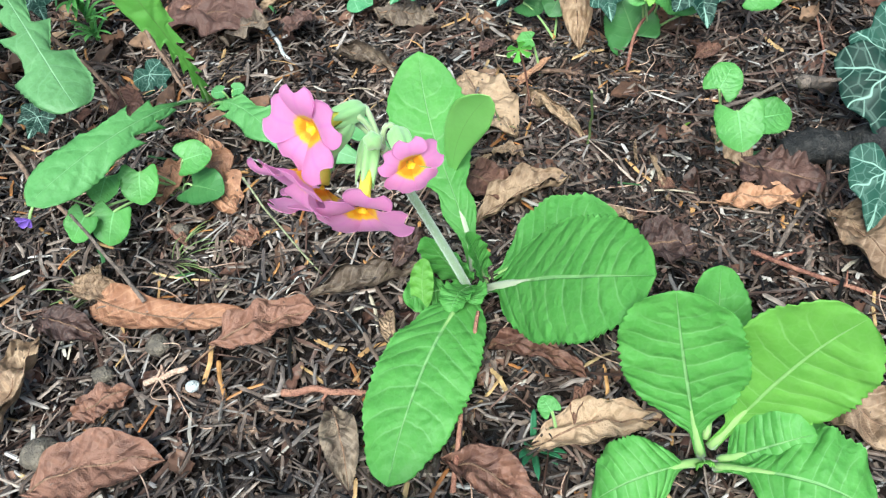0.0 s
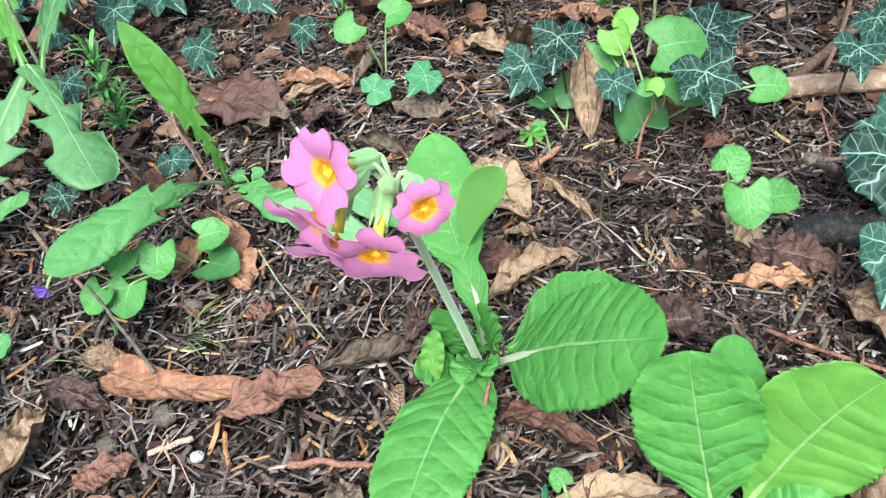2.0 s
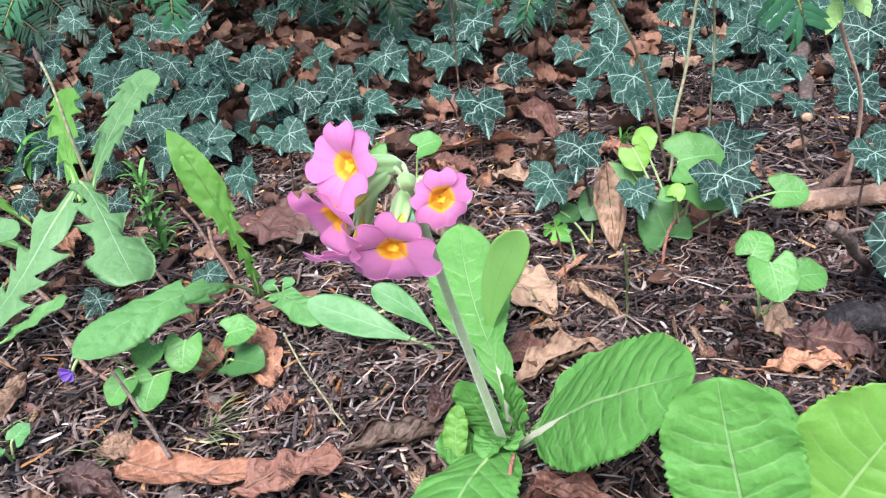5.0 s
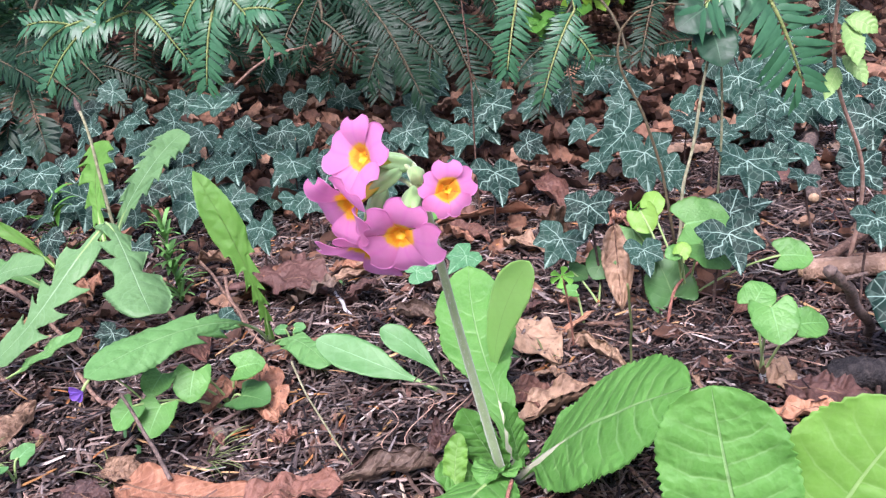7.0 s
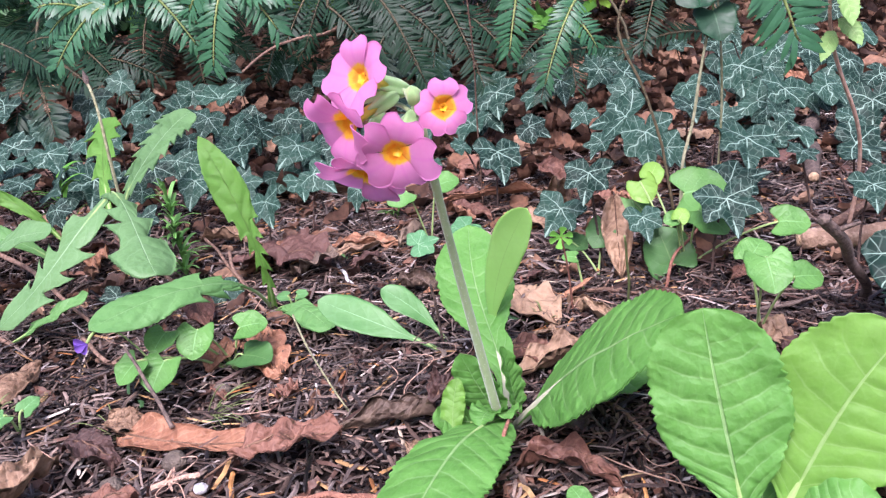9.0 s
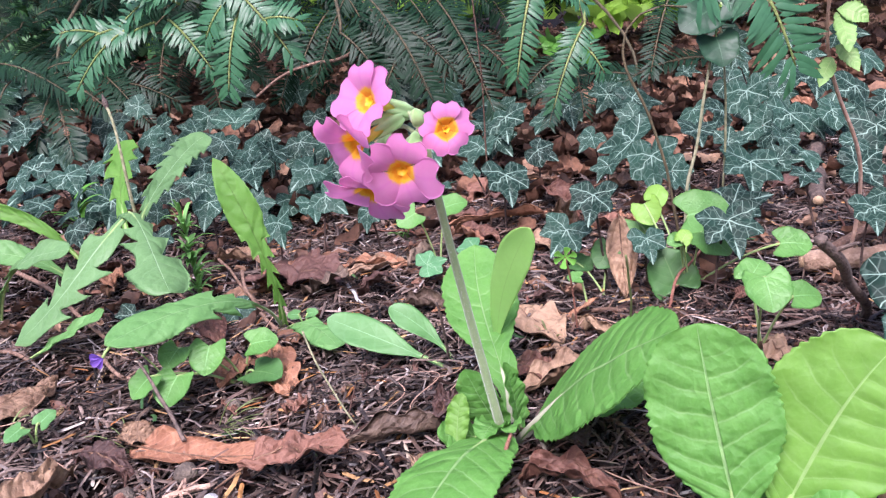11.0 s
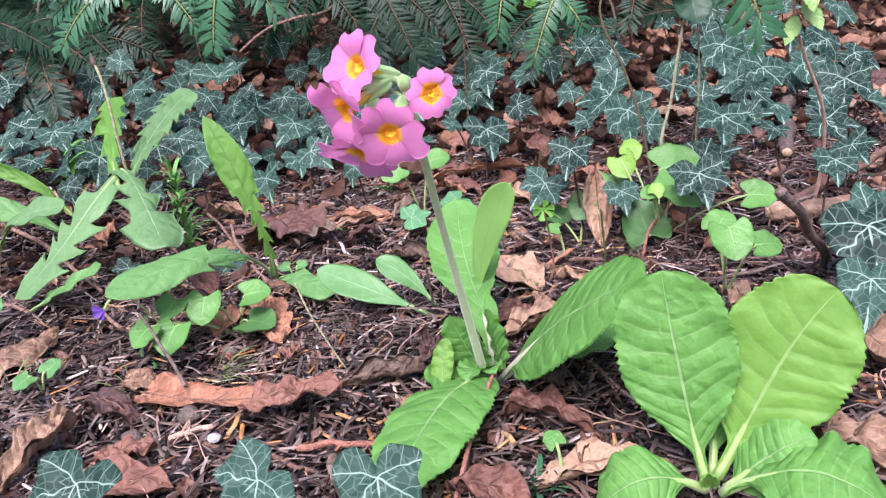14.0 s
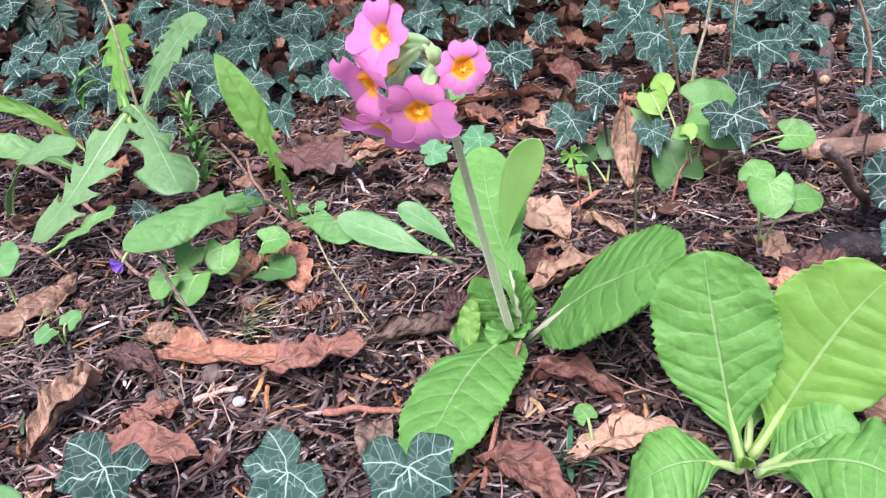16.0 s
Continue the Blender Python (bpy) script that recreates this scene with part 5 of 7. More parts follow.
ivy_vine([(0.020, 0.310, 0.042, 0.036, -83),
          (0.0627, 0.1591, 0.0577, 0.025, -110),
          (0.0464, 0.1799, 0.0341, 0.026, -125),
          (0.125, 0.307, 0.042, 0.039, -96),
          (0.092, 0.311, 0.042, 0.022, -137),
          (0.133, 0.264, 0.042, 0.026, -51),
          (0.180, 0.257, 0.042, 0.038, -100),
          (0.151, 0.181, 0.042, 0.031, 8)])
ivy_vine([(0.028, 0.523, 0.054, 0.043, -94),
          (0.053, 0.392, 0.045, 0.027, -33),
          (0.094, 0.416, 0.046, 0.023, -139),
          (0.166, 0.560, 0.056, 0.047, 5),
          (0.138, 0.473, 0.050, 0.029, -157),
          (0.119, 0.391, 0.045, 0.044, 163),
          (0.180, 0.392, 0.045, 0.032, -92),
          (0.093, 0.543, 0.055, 0.035, -82)])
ivy_vine([(0.199, 0.360, 0.043, 0.026, 16),
          (0.207, 0.273, 0.042, 0.023, -18),
          (0.291, 0.324, 0.042, 0.038, -104),
          (0.241, 0.223, 0.042, 0.033, -18),
          (0.262, 0.295, 0.042, 0.024, -127),
          (0.203, 0.131, 0.042, 0.024, -103),
          (0.201, 0.221, 0.042, 0.018, -120),
          (0.225, 0.157, 0.042, 0.022, -80)])
ivy_vine([(0.214, 0.448, 0.049, 0.035, -120),
          (0.252, 0.497, 0.052, 0.046, -101),
          (0.256, 0.397, 0.045, 0.041, -99),
          (0.332, 0.542, 0.055, 0.047, -102),
          (0.296, 0.402, 0.045, 0.034, -32),
          (0.336, 0.464, 0.050, 0.046, -104),
          (0.346, 0.417, 0.046, 0.035, -40)])
ivy_vine([(0.416, 0.627, 0.060, 0.050, -109)])

ivy_vine([(-0.030, -0.106, 0.033, 0.027, -86), (-0.067, -0.111, 0.043, 0.023, -145), (-0.127, -0.099, 0.038, 0.027, -114)], label="ivy runner with three dark glossy leaves close by", tilt=0.1)
ivy_vine([(0.129, 0.127, 0.043, 0.029, -87), (0.091, 0.153, 0.032, 0.021, -87)], label="ivy with dark leaves, one spotted white, by violets", tilt=0.12)
ivy_vine([(-0.209, 0.216, 0.050, 0.021, -75), (-0.202, 0.138, 0.028, 0.016, -120), (-0.155, 0.185, 0.008, 0.021, -60)], label="small dark ivy leaves under the dandelion")
ivy_vine([(0.189, 0.058, 0.026, 0.044, -95), (0.166, 0.010, 0.024, 0.030, -110), (0.205, 0.085, 0.030, 0.034, 40)], label="large-leaved ivy beside a black stub of wood", tilt=0.1)
ivy_vine([(-0.036, 0.228, 0.012, 0.020, 20), (-0.010, 0.214, 0.020, 0.022, -140)], True, "small pale green ivy leaves behind the primrose", tilt=0.12)
# overlapping leaves that close the carpet
for cx, cy, n in ((-0.36, 0.36, 8), (-0.27, 0.42, 8), (-0.16, 0.40, 8), (-0.08, 0.43, 7), (-0.20, 0.52, 8), (-0.33, 0.55, 8), (0.02, 0.56, 6), (0.22, 0.44, 4), (0.31, 0.38, 5), (0.28, 0.54, 6)):
    rows = []
    for j in range(n):
        x, y = cx + rng.normal(0, 0.045), cy + rng.normal(0, 0.045)
        rows.append((x, y, float(gz(x, y)) + rng.uniform(0.018, 0.042), rng.uniform(0.026, 0.040), rng.uniform(-140, -40)))
    ivy_vine(rows, tilt=0.42)
# more of the carpet, further back
for i in range(9):
    cx, cy = -0.85 + 0.21 * i, 0.72 + 0.12 * math.sin(i * 2.4)
    rows = []
    for j in range(8):
        x, y = cx + rng.normal(0, 0.10), cy + rng.normal(0, 0.11)
        rows.append((x, y, float(gz(x, y)) + rng.uniform(0.025, 0.06), rng.uniform(0.028, 0.048), rng.uniform(-150, -20)))
    ivy_vine(rows, label="ivy carpet in the shade of the yew")


# ---- fallen leaves ----
BROAD = [(0, 0.03), (0.1, 0.35), (0.3, 0.85), (0.5, 1.0), (0.7, 0.85), (0.88, 0.45), (1, 0.02)]
OAK = [(0, 0.08), (0.12, 0.25), (0.22, 0.75), (0.32, 0.42), (0.46, 1.0), (0.58, 0.55), (0.72, 0.95), (0.82, 0.6), (0.92, 0.55), (1, 0.05)]


def fallen_leaf(a, b, width, mat, label, curl=0.5, arch=0.006, lift=0.004, knots=None, crumple=0.0026, seed=0, tips=(0.0, 0.0), roll=0.0, serr=(18, 0.07), bow=None, ripple=0.0006):
    """A dry leaf lying from a to b on the litter, its halves curled by so many radians."""
    pa = np.array((a[0], a[1], float(gz(*a)) + lift + tips[0]))
    pb = np.array((b[0], b[1], float(gz(*b)) + lift + tips[1]))
    pm = (pa + pb) / 2
    d = unit(pb - pa)
    s = np.array((-d[1], d[0], 0.0))
    pm = pm + np.array((0, 0, arch)) + s * (width * 0.12 * math.sin(seed * 1.3) if bow is None else bow)
    side = s + np.array((0, 0, roll))
    at = (pm[0], pm[1], float(gz(pm[0], pm[1])))
    v, f, u = blade([pa, pm, pb], width, side, knots or BROAD, 40, 17, curl, serr, (0, 0), (9, ripple, 2.0), (3, 0.0016), thick=0.0004, up=(0, 0, 1), seed=seed, crumple=crumple)
    v = np.asarray(v) - np.asarray(at)
    v[:, 2] += 0.002
    ob = mesh_object("fallen_leaf", v, f, mat, None, u)
    spine = v[:680].reshape(40, 17, 3)[:, 8][::3] + np.array((0, 0, 0.00015))
    first = spine[0] + (spine[0] - spine[1]) * 2.2 + np.array((0, 0, -0.0005))
    mesh_object("midrib", *tube([tuple(q) for q in np.concatenate([[first], spine])], [0.0005, 0.0004, 0.0003, 0.0001], 6, 30)[:2], RIB_DRY, ob)
    ob.location = at
    return tagged(ob, label, "dead leaf", "fallen leaves")


MAPLE = [(0, 0.10), (0.1, 0.55), (0.2, 0.9), (0.28, 0.72), (0.4, 1.0), (0.52, 0.95), (0.6, 0.7), (0.75, 0.8), (0.86, 0.5), (0.94, 0.4), (1, 0.03)]
RIB_DRY = bark("dry_rib", (0.11, 0.06, 0.035), (0.24, 0.14, 0.085), 300.0)
STRAP = [(0, 0.45), (0.07, 0.9), (0.24, 1.05), (0.45, 0.72), (0.72, 0.62), (0.92, 0.5), (1, 0.1)]
fallen_leaf((-0.162, 0.037), (-0.090, 0.013), 0.022, DRY_ORANGE, "curled orange-brown leaf lying on needle litter", 1.0, 0.001, 0.006, STRAP, crumple=0.0006, seed=1, roll=0.25, serr=(9, 0.05), bow=-0.006, ripple=0.0001)
fallen_leaf((-0.103, -0.004), (-0.060, 0.006), 0.021, DRY_RED, "flat reddish brown leaf with dark specks", 0.3, 0.003, 0.010, seed=2)
fallen_leaf((-0.066, 0.018), (-0.016, 0.026), 0.021, DRY_GREY, "rolled ribbed grey-brown leaf on the litter", 2.0, 0.003, 0.003, seed=3)
fallen_leaf((-0.124, 0.136), (-0.102, 0.080), 0.026, DRY_ORANGE, "brown oak-like lobed leaf below violets", 0.2, 0.002, 0.005, OAK, seed=4)
fallen_leaf((-0.164, 0.252), (-0.096, 0.214), 0.060, DRY_DARK, "large crumpled dark red-brown leaf under the dandelion", 0.3, 0.008, 0.008, MAPLE, crumple=0.0038, seed=5, serr=(9, 0.2))
fallen_leaf((-0.098, 0.243), (-0.052, 0.254), 0.018, DRY_TAN, "tan boat-shaped dry leaf", 0.9, 0.003, 0.004, seed=6)
fallen_leaf((-0.056, 0.195), (-0.020, 0.164), 0.020, DRY_GREY, "rolled brown leaf with a pale end", 2.3, 0.002, 0.003, seed=7)
fallen_leaf((-0.030, 0.224), (0.006, 0.208), 0.024, DRY_GREY, "flat grey-brown leaf scrap", 0.2, 0.002, 0.006, seed=8)
fallen_leaf((0.016, 0.148), (0.036, 0.094), 0.030, DRY_TAN, "pale crumpled dry leaf behind the primrose", 0.4, 0.004, 0.005, crumple=0.0022, seed=9)
fallen_leaf((0.042, 0.133), (0.067, 0.085), 0.015, DRY_TAN, "rolled tan leaf on bare litter", 2.6, 0.003, 0.003, seed=10)
fallen_leaf((0.010, 0.044), (0.055, 0.060), 0.024, DRY_TAN, "long curled brown leaf behind the primrose leaf", 1.5, 0.004, 0.003, seed=11)
fallen_leaf((0.072, 0.014), (0.098, 0.014), 0.026, DRY_DARK, "dark crumpled leaf on the litter", 0.4, 0.004, 0.005, crumple=0.0026, seed=12)
fallen_leaf((0.128, 0.058), (0.160, 0.038), 0.032, DRY_DARK, "brown ragged maple-like leaf", 0.2, 0.003, 0.006, OAK, crumple=0.0018, seed=13)
fallen_leaf((0.114, 0.036), (0.146, 0.030), 0.015, DRY_ORANGE, "smooth orange-tan leaf by the black stub", 0.5, 0.004, 0.005, seed=14)
fallen_leaf((0.016, -0.064), (0.064, -0.060), 0.020, DRY_TAN, "long ragged buff leaf in front of the leafy primrose", 0.8, 0.005, 0.003, seed=15, serr=(26, 0.14))
fallen_leaf((0.006, -0.021), (0.043, -0.042), 0.013, DRY_RED, "twisted brown leaf strip", 1.4, 0.008, 0.004, seed=16)
fallen_leaf((0.0814, 0.1890), (0.0770, 0.1540), 0.021, DRY_TAN, "curled tan leaf standing on end among violets", 0.9, 0.004, 0.004, seed=17, tips=(0.040, 0.0))
fallen_leaf((-0.196, -0.034), (-0.184, 0.018), 0.026, DRY_TAN, "large curled brown leaf in the litter", 1.5, 0.008, 0.004, seed=18)
fallen_leaf((-0.162, -0.024), (-0.136, -0.015), 0.016, DRY_RED, "small red-brown leaf scrap", 0.3, 0.004, 0.004, seed=19)
fallen_leaf((-0.172, -0.055), (-0.118, -0.050), 0.028, DRY_RED, "broad red-brown leaf behind the ivy runner", 0.4, 0.006, 0.004, crumple=0.0018, seed=20)
fallen_leaf((-0.055, -0.036), (-0.049, -0.070), 0.017, DRY_GREY, "crumpled grey-brown leaf standing in the litter", 0.9, 0.008, 0.004, crumple=0.0016, seed=21)
fallen_leaf((0.154, 0.020), (0.166, -0.030), 0.032, DRY_TAN, "large ribbed tan leaf, half curled", 1.1, 0.008, 0.004, seed=22)
fallen_leaf((0.116, -0.058), (0.142, -0.088), 0.024, DRY_TAN, "long tan leaf beside the leafy primrose", 0.7, 0.005, 0.004, seed=23)
fallen_leaf((0.0535, 0.245), (0.0505, 0.207), 0.022, DRY_TAN, "tall crinkled tan leaf leaning in ivy", 1.0, 0.004, 0.004, crumple=0.0030, seed=24, tips=(0.002, 0.046))
fallen_leaf((-0.026, 0.323), (0.010, 0.298), 0.022, DRY_RED, "reddish leaf on the litter among ivy", 0.5, 0.004, 0.005, seed=26)
fallen_leaf((0.018, 0.291), (0.048, 0.258), 0.020, DRY_TAN, "tan leaf among ivy", 0.7, 0.006, 0.005, seed=27)
fallen_leaf((-0.188, 0.032), (-0.158, 0.018), 0.018, DRY_DARK, "crumpled dark brown leaf beside the orange one", 0.6, 0.006, 0.004, crumple=0.002, seed=28)
fallen_leaf((0.006, 0.076), (0.028, 0.054), 0.022, DRY_RED, "brown crinkled leaf below the pale one", 0.5, 0.005, 0.004, crumple=0.0018, seed=29)
fallen_leaf((-0.014, -0.066), (0.016, -0.090), 0.020, DRY_RED, "folded red-brown leaf in the near litter", 1.0, 0.008, 0.004, seed=30)
fallen_leaf((-0.264, 0.050), (-0.234, 0.108), 0.028, DRY_TAN, "big ribbed curled brown leaf", -1.1, 0.004, 0.010, seed=32)
fallen_leaf((-0.030, 0.360), (0.004, 0.345), 0.022, DRY_RED, "brown leaf among the ivy stems", 0.5, 0.005, 0.005, seed=33)
fallen_leaf((0.045, 0.400), (0.072, 0.330), 0.026, DRY_RED, "folded red-brown leaf under ivy", 0.9, 0.012, 0.006, seed=34)
fallen_leaf((-0.104, 0.272), (-0.055, 0.246), 0.019, DRY_ORANGE, "orange-brown leaf by the crumpled one", 0.6, 0.004, 0.006, seed=36)
fallen_leaf((-0.178, 0.192), (-0.154, 0.142), 0.020, DRY_RED, "rounded red-brown leaf under the dandelion", 0.5, 0.005, 0.006, seed=37)
fallen_leaf((0.123, 0.078), (0.131, 0.052), 0.015, DRY_TAN, "small light brown leaf beneath the violet", 0.4, 0.004, 0.005, seed=40)
fallen_leaf((-0.132, 0.118), (-0.142, 0.092), 0.020, DRY_ORANGE, "orange leaf half hidden under violets", 0.4, 0.004, 0.006, seed=41)
fallen_leaf((-0.028, 0.024), (-0.012, 0.040), 0.014, DRY_DARK, "small dark leaf stub by the flower stalk", 0.9, 0.010, 0.004, seed=42)
fallen_leaf((-0.100, 0.062), (-0.088, 0.056), 0.012, DRY_RED, "small square brown leaf scrap", 0.2, 0.002, 0.005, seed=43)

# loose leaves that lie further off, among the ivy
r_leaf = np.random.default_rng(31)
pool = [o for o in scene.objects if o.name.startswith("fallen_leaf") and "carpet" not in o.name and o.dimensions.z < 0.03]
for i in range(110):
    if i < 45:
        x, y = r_leaf.uniform(-0.30, 0.36), r_leaf.uniform(0.20, 0.55)
    else:
        x, y = r_leaf.uniform(-0.9, 0.9), r_leaf.uniform(0.5, 1.6)
    src = pool[int(r_leaf.integers(0, len(pool)))]
    m = pose(x, y, float(gz(x, y)) + 0.004, r_leaf.uniform(-20, 20), r_leaf.uniform(-20, 20), r_leaf.uniform(0, 360))
    copy_thing(src, m)


# torn bits of the same leaves in the near litter
for i in range(30):
    x, y = r_leaf.uniform(-0.20, 0.20), r_leaf.uniform(-0.11, 0.17)
    src = pool[int(r_leaf.integers(0, len(pool)))]
    m = pose(x, y, float(gz(x, y)) + 0.005, r_leaf.uniform(-25, 25), r_leaf.uniform(-25, 25), r_leaf.uniform(0, 360)) @ Matrix.Scale(r_leaf.uniform(0.28, 0.48), 4)
    copy_thing(src, m)


# ---- twigs and wood ----
def twig(pts, r0, r1, mat, label, seed=0, knots=0, name="twig", wob=0.0012):
    at = (pts[0][0], pts[0][1], float(gz(pts[0][0], pts[0][1])))
    parts = [tube(pts, [r0, (r0 + r1) / 2, r1], 8, 26, wob, seed)]
    r = np.random.default_rng(seed)
    for _ in range(knots):
        u = np.array([r.uniform(0.15, 0.85)])
        p = through_points(pts, u)[0] if len(pts) <= 4 else np.asarray(pts[len(pts) // 2], float)
        d = unit(r.normal(size=3) * (1, 1, 0.5) + (0, 0, 0.4))
        parts.append(tube([p, p + d * r0 * r.uniform(2.5, 7)], [r0 * 0.6, r0 * 0.3], 6, 5))
    v, f, u = join_parts(parts)
    ob = mesh_object(name, v - np.asarray(at), f, mat, None, u)
    ob.location = at
    return tagged(ob, label, "twig", "twigs")


def lying(a, b, r0, r1, mat, label, seed=0, za=0.005, zb=0.005, knots=2, name="twig", bow=0.004, wob=None):
    pa, pb = (a[0], a[1], float(gz(*a)) + za), (b[0], b[1], float(gz(*b)) + zb)
    bow = min(bow, 0.09 * math.dist(pa, pb))
    pm = (np.array(pa) + pb) / 2 + np.array((bow * math.sin(seed * 2.1), bow * math.cos(seed * 1.7), 0.001))
    return twig([pa, tuple(pm), pb], r0, r1, mat, label, seed, knots, name, min(0.0012, 0.016 * float(np.linalg.norm(np.array(pa) - pb))) if wob is None else wob)


BR = "thin brown twig lying on the litter"
lying((-0.245, 0.250), (-0.166, 0.166), 0.0013, 0.0011, TWIG_BROWN, BR, 1, 0.03, 0.008)
lying((-0.168, 0.244), (-0.126, 0.160), 0.0012, 0.0010, TWIG_BROWN, "bent brown twig behind the dandelion", 2, 0.02, 0.004)
lying((-0.170, 0.166), (-0.100, 0.146), 0.0009, 0.0006, TWIG_RED, BR, 3)
lying((-0.096, 0.046), (-0.026, 0.040), 0.0010, 0.0006, TWIG_GREY, "thin dark grey twig on the litter", 4)
lying((0.024, 0.124), (0.062, 0.117), 0.0009, 0.0007, TWIG_BROWN, BR, 5)
lying((0.117, 0.004), (0.190, -0.050), 0.0010, 0.0008, TWIG_RED, "reddish twig by the large tan leaf", 6, 0.012, 0.006)
lying((-0.380, 0.294), (-0.230, 0.160), 0.0020, 0.0012, TWIG_BROWN, "long pale brown twig under the dandelion", 7, 0.006, 0.010)
lying((-0.313, 0.168), (-0.265, 0.138), 0.0016, 0.0012, TWIG_BROWN, BR, 8)
lying((-0.232, 0.150), (-0.176, 0.078), 0.0013, 0.0010, TWIG_BROWN, "short broken twig beside the violet flower", 9, 0.006, 0.016)
lying((0.046, 0.149), (0.108, 0.120), 0.0013, 0.0010, TWIG_BROWN, "pale brown twig on bare litter", 10)
lying((0.096, 0.130), (0.134, 0.166), 0.0009, 0.0007, TWIG_RED, "reddish stem rising to an ivy leaf", 11, 0.005, 0.03)
lying((0.041, 0.024), (0.060, -0.012), 0.0011, 0.0009, TWIG_BROWN, "curved pale root piece in the litter", 12, bow=0.012)
lying((-0.208, 0.309), (-0.128, 0.160), 0.0012, 0.0009, TWIG_BROWN, "thin twig beside the upright dandelion leaf", 13, 0.012, 0.004)
lying((-0.219, 0.271), (-0.120, 0.290), 0.0014, 0.0010, TWIG_GREY, BR, 14)
lying((-0.012, -0.078), (0.006, -0.014), 0.0010, 0.0008, TWIG_RED, "thin stem leaning against a primrose leaf", 15, 0.006, 0.020, 0)
lying((-0.120, -0.016), (-0.086, -0.036), 0.0011, 0.0008, TWIG_BROWN, BR, 16)
lying((-0.085, -0.028), (-0.064, -0.040), 0.0012, 0.0009, TWIG_BROWN, BR, 17)
lying((0.125, 0.000), (0.150, 0.030), 0.0012, 0.0009, TWIG_GREY, BR, 18)
lying((0.135, -0.010), (0.140, 0.012), 0.0014, 0.0011, TWIG_GREY, BR, 19)
lying((0.120, 0.090), (0.175, 0.110), 0.0012, 0.0008, TWIG_GREY, BR, 20)
twig([(0.181, 0.092, 0.003), (0.168, 0.070, 0.026), (0.146, 0.042, 0.054), (0.137, 0.030, 0.0645)], 0.0022, 0.0026, TWIG_GREY, "dark bent stem rising beside the black stub", 21, 1)
lying((0.180, 0.165), (0.300, 0.250), 0.0032, 0.0024, TWIG_BROWN, "bent brown branch lying on the litter", 22, 0.010, 0.020)
lying((0.140, 0.210), (0.250, 0.190), 0.0016, 0.0012, TWIG_BROWN, BR, 23)
lying((-0.093, 0.222), (-0.079, 0.188), 0.0012, 0.0010, STONE_WHITE, "short bleached white stick", 24, knots=0)
lying((-0.165, 0.062), (-0.136, 0.026), 0.0007, 0.0010, TWIG_GREY, "dark leaning stick above the orange leaf", 25, 0.036, 0.014, 0, bow=0.0005, wob=0.0003)
lying((0.060, 0.300), (0.180, 0.330), 0.0014, 0.0010, TWIG_RED, BR, 26)
lying((-0.060, 0.300), (0.040, 0.330), 0.0012, 0.0009, TWIG_BROWN, BR, 27)
r_tw = np.random.default_rng(5)
for i in range(40):
    x, y, a, L = r_tw.uniform(-0.3, 0.3), r_tw.uniform(0.0, 0.5), r_tw.uniform(0, 3.14), r_tw.uniform(0.02, 0.07)
    lying((x, y), (x + L * math.cos(a), y + L * math.sin(a)), 0.0008, 0.0005, (TWIG_BROWN, TWIG_GREY, TWIG_RED)[i % 3], BR, 40 + i, knots=1)


# hair-thin pale rootlets lying over the needles
fibres = []
for i in range(70):
    x, y, a, L = r_tw.uniform(-0.24, 0.22), r_tw.uniform(-0.10, 0.20), r_tw.uniform(0, 6.28), r_tw.uniform(0.015, 0.05)
    p = [np.array((x + L * u * math.cos(a + b), y + L * u * math.sin(a + b), 0.0)) for u, b in ((0, 0), (0.4, r_tw.uniform(-0.5, 0.5)), (0.75, r_tw.uniform(-0.5, 0.5)), (1, 0))]
    for q in p:
        q[2] = float(gz(q[0], q[1])) + r_tw.uniform(0.006, 0.010)
    fibres.append(tube(p, [0.0003, 0.0003, 0.00015], 5, 16))
v, f, _ = join_parts(fibres)
tagged(mesh_object("rootlet_litter", v, f, CANE), "hair-thin pale rootlets lying over the needle litter", "litter", kind="stuff")
lying((-0.131, -0.014), (-0.113, -0.011), 0.0013, 0.0012, CANE, "short knobbly bleached twig in the litter", 91, 0.008, 0.008, 5, bow=0.001)
lying((-0.075, -0.026), (-0.040, -0.034), 0.0016, 0.0012, TWIG_RED, "short reddish brown twig in the near litter", 92, 0.007, 0.008, 2, bow=0.001)


def log(a, b, r0, r1, mat, label, seed, za=0.006, zb=0.006):
    """A broken length of branch with rough bark and pale broken ends."""
    pa, pb = np.array((a[0], a[1], float(gz(*a)) + za)), np.array((b[0], b[1], float(gz(*b)) + zb))
    at = (pa[0], pa[1], float(gz(*a)))
    t = thing("broken_branch", at, label, "branch")
    v, f, _ = tube([pa, (pa + pb) / 2 + np.array((0, 0.004, 0.001)), pb], [r0, (r0 + r1) / 2, r1], 18, 40, 0.002, seed)
    r = np.random.default_rng(seed)
    c = through_points([pa, (pa + pb) / 2, pb], np.linspace(0, 1, 40))
    v = np.asarray(v)
    axis = np.repeat(c, 18, axis=0)
    v = axis + (v - axis) * (1 + 0.10 * np.sin(np.arange(len(v)) % 18 * 1.9 + np.arange(len(v)) // 18 * 0.5)[:, None] + r.normal(0, 0.05, (len(v), 1)))
    add("bark", (v, f, None), mat, t, at)
    d = unit(pb - pa)
    for p, q, rr in ((pa, -d, r0), (pb, d, r1)):
        add("broken_end", tube([p - q * 0.001, p + q * rr * 0.35], [rr * 0.82, rr * 0.55], 12, 4), CUT_WOOD if mat is not LOG_BLACK else TWIG_GREY, t, at)
    return t


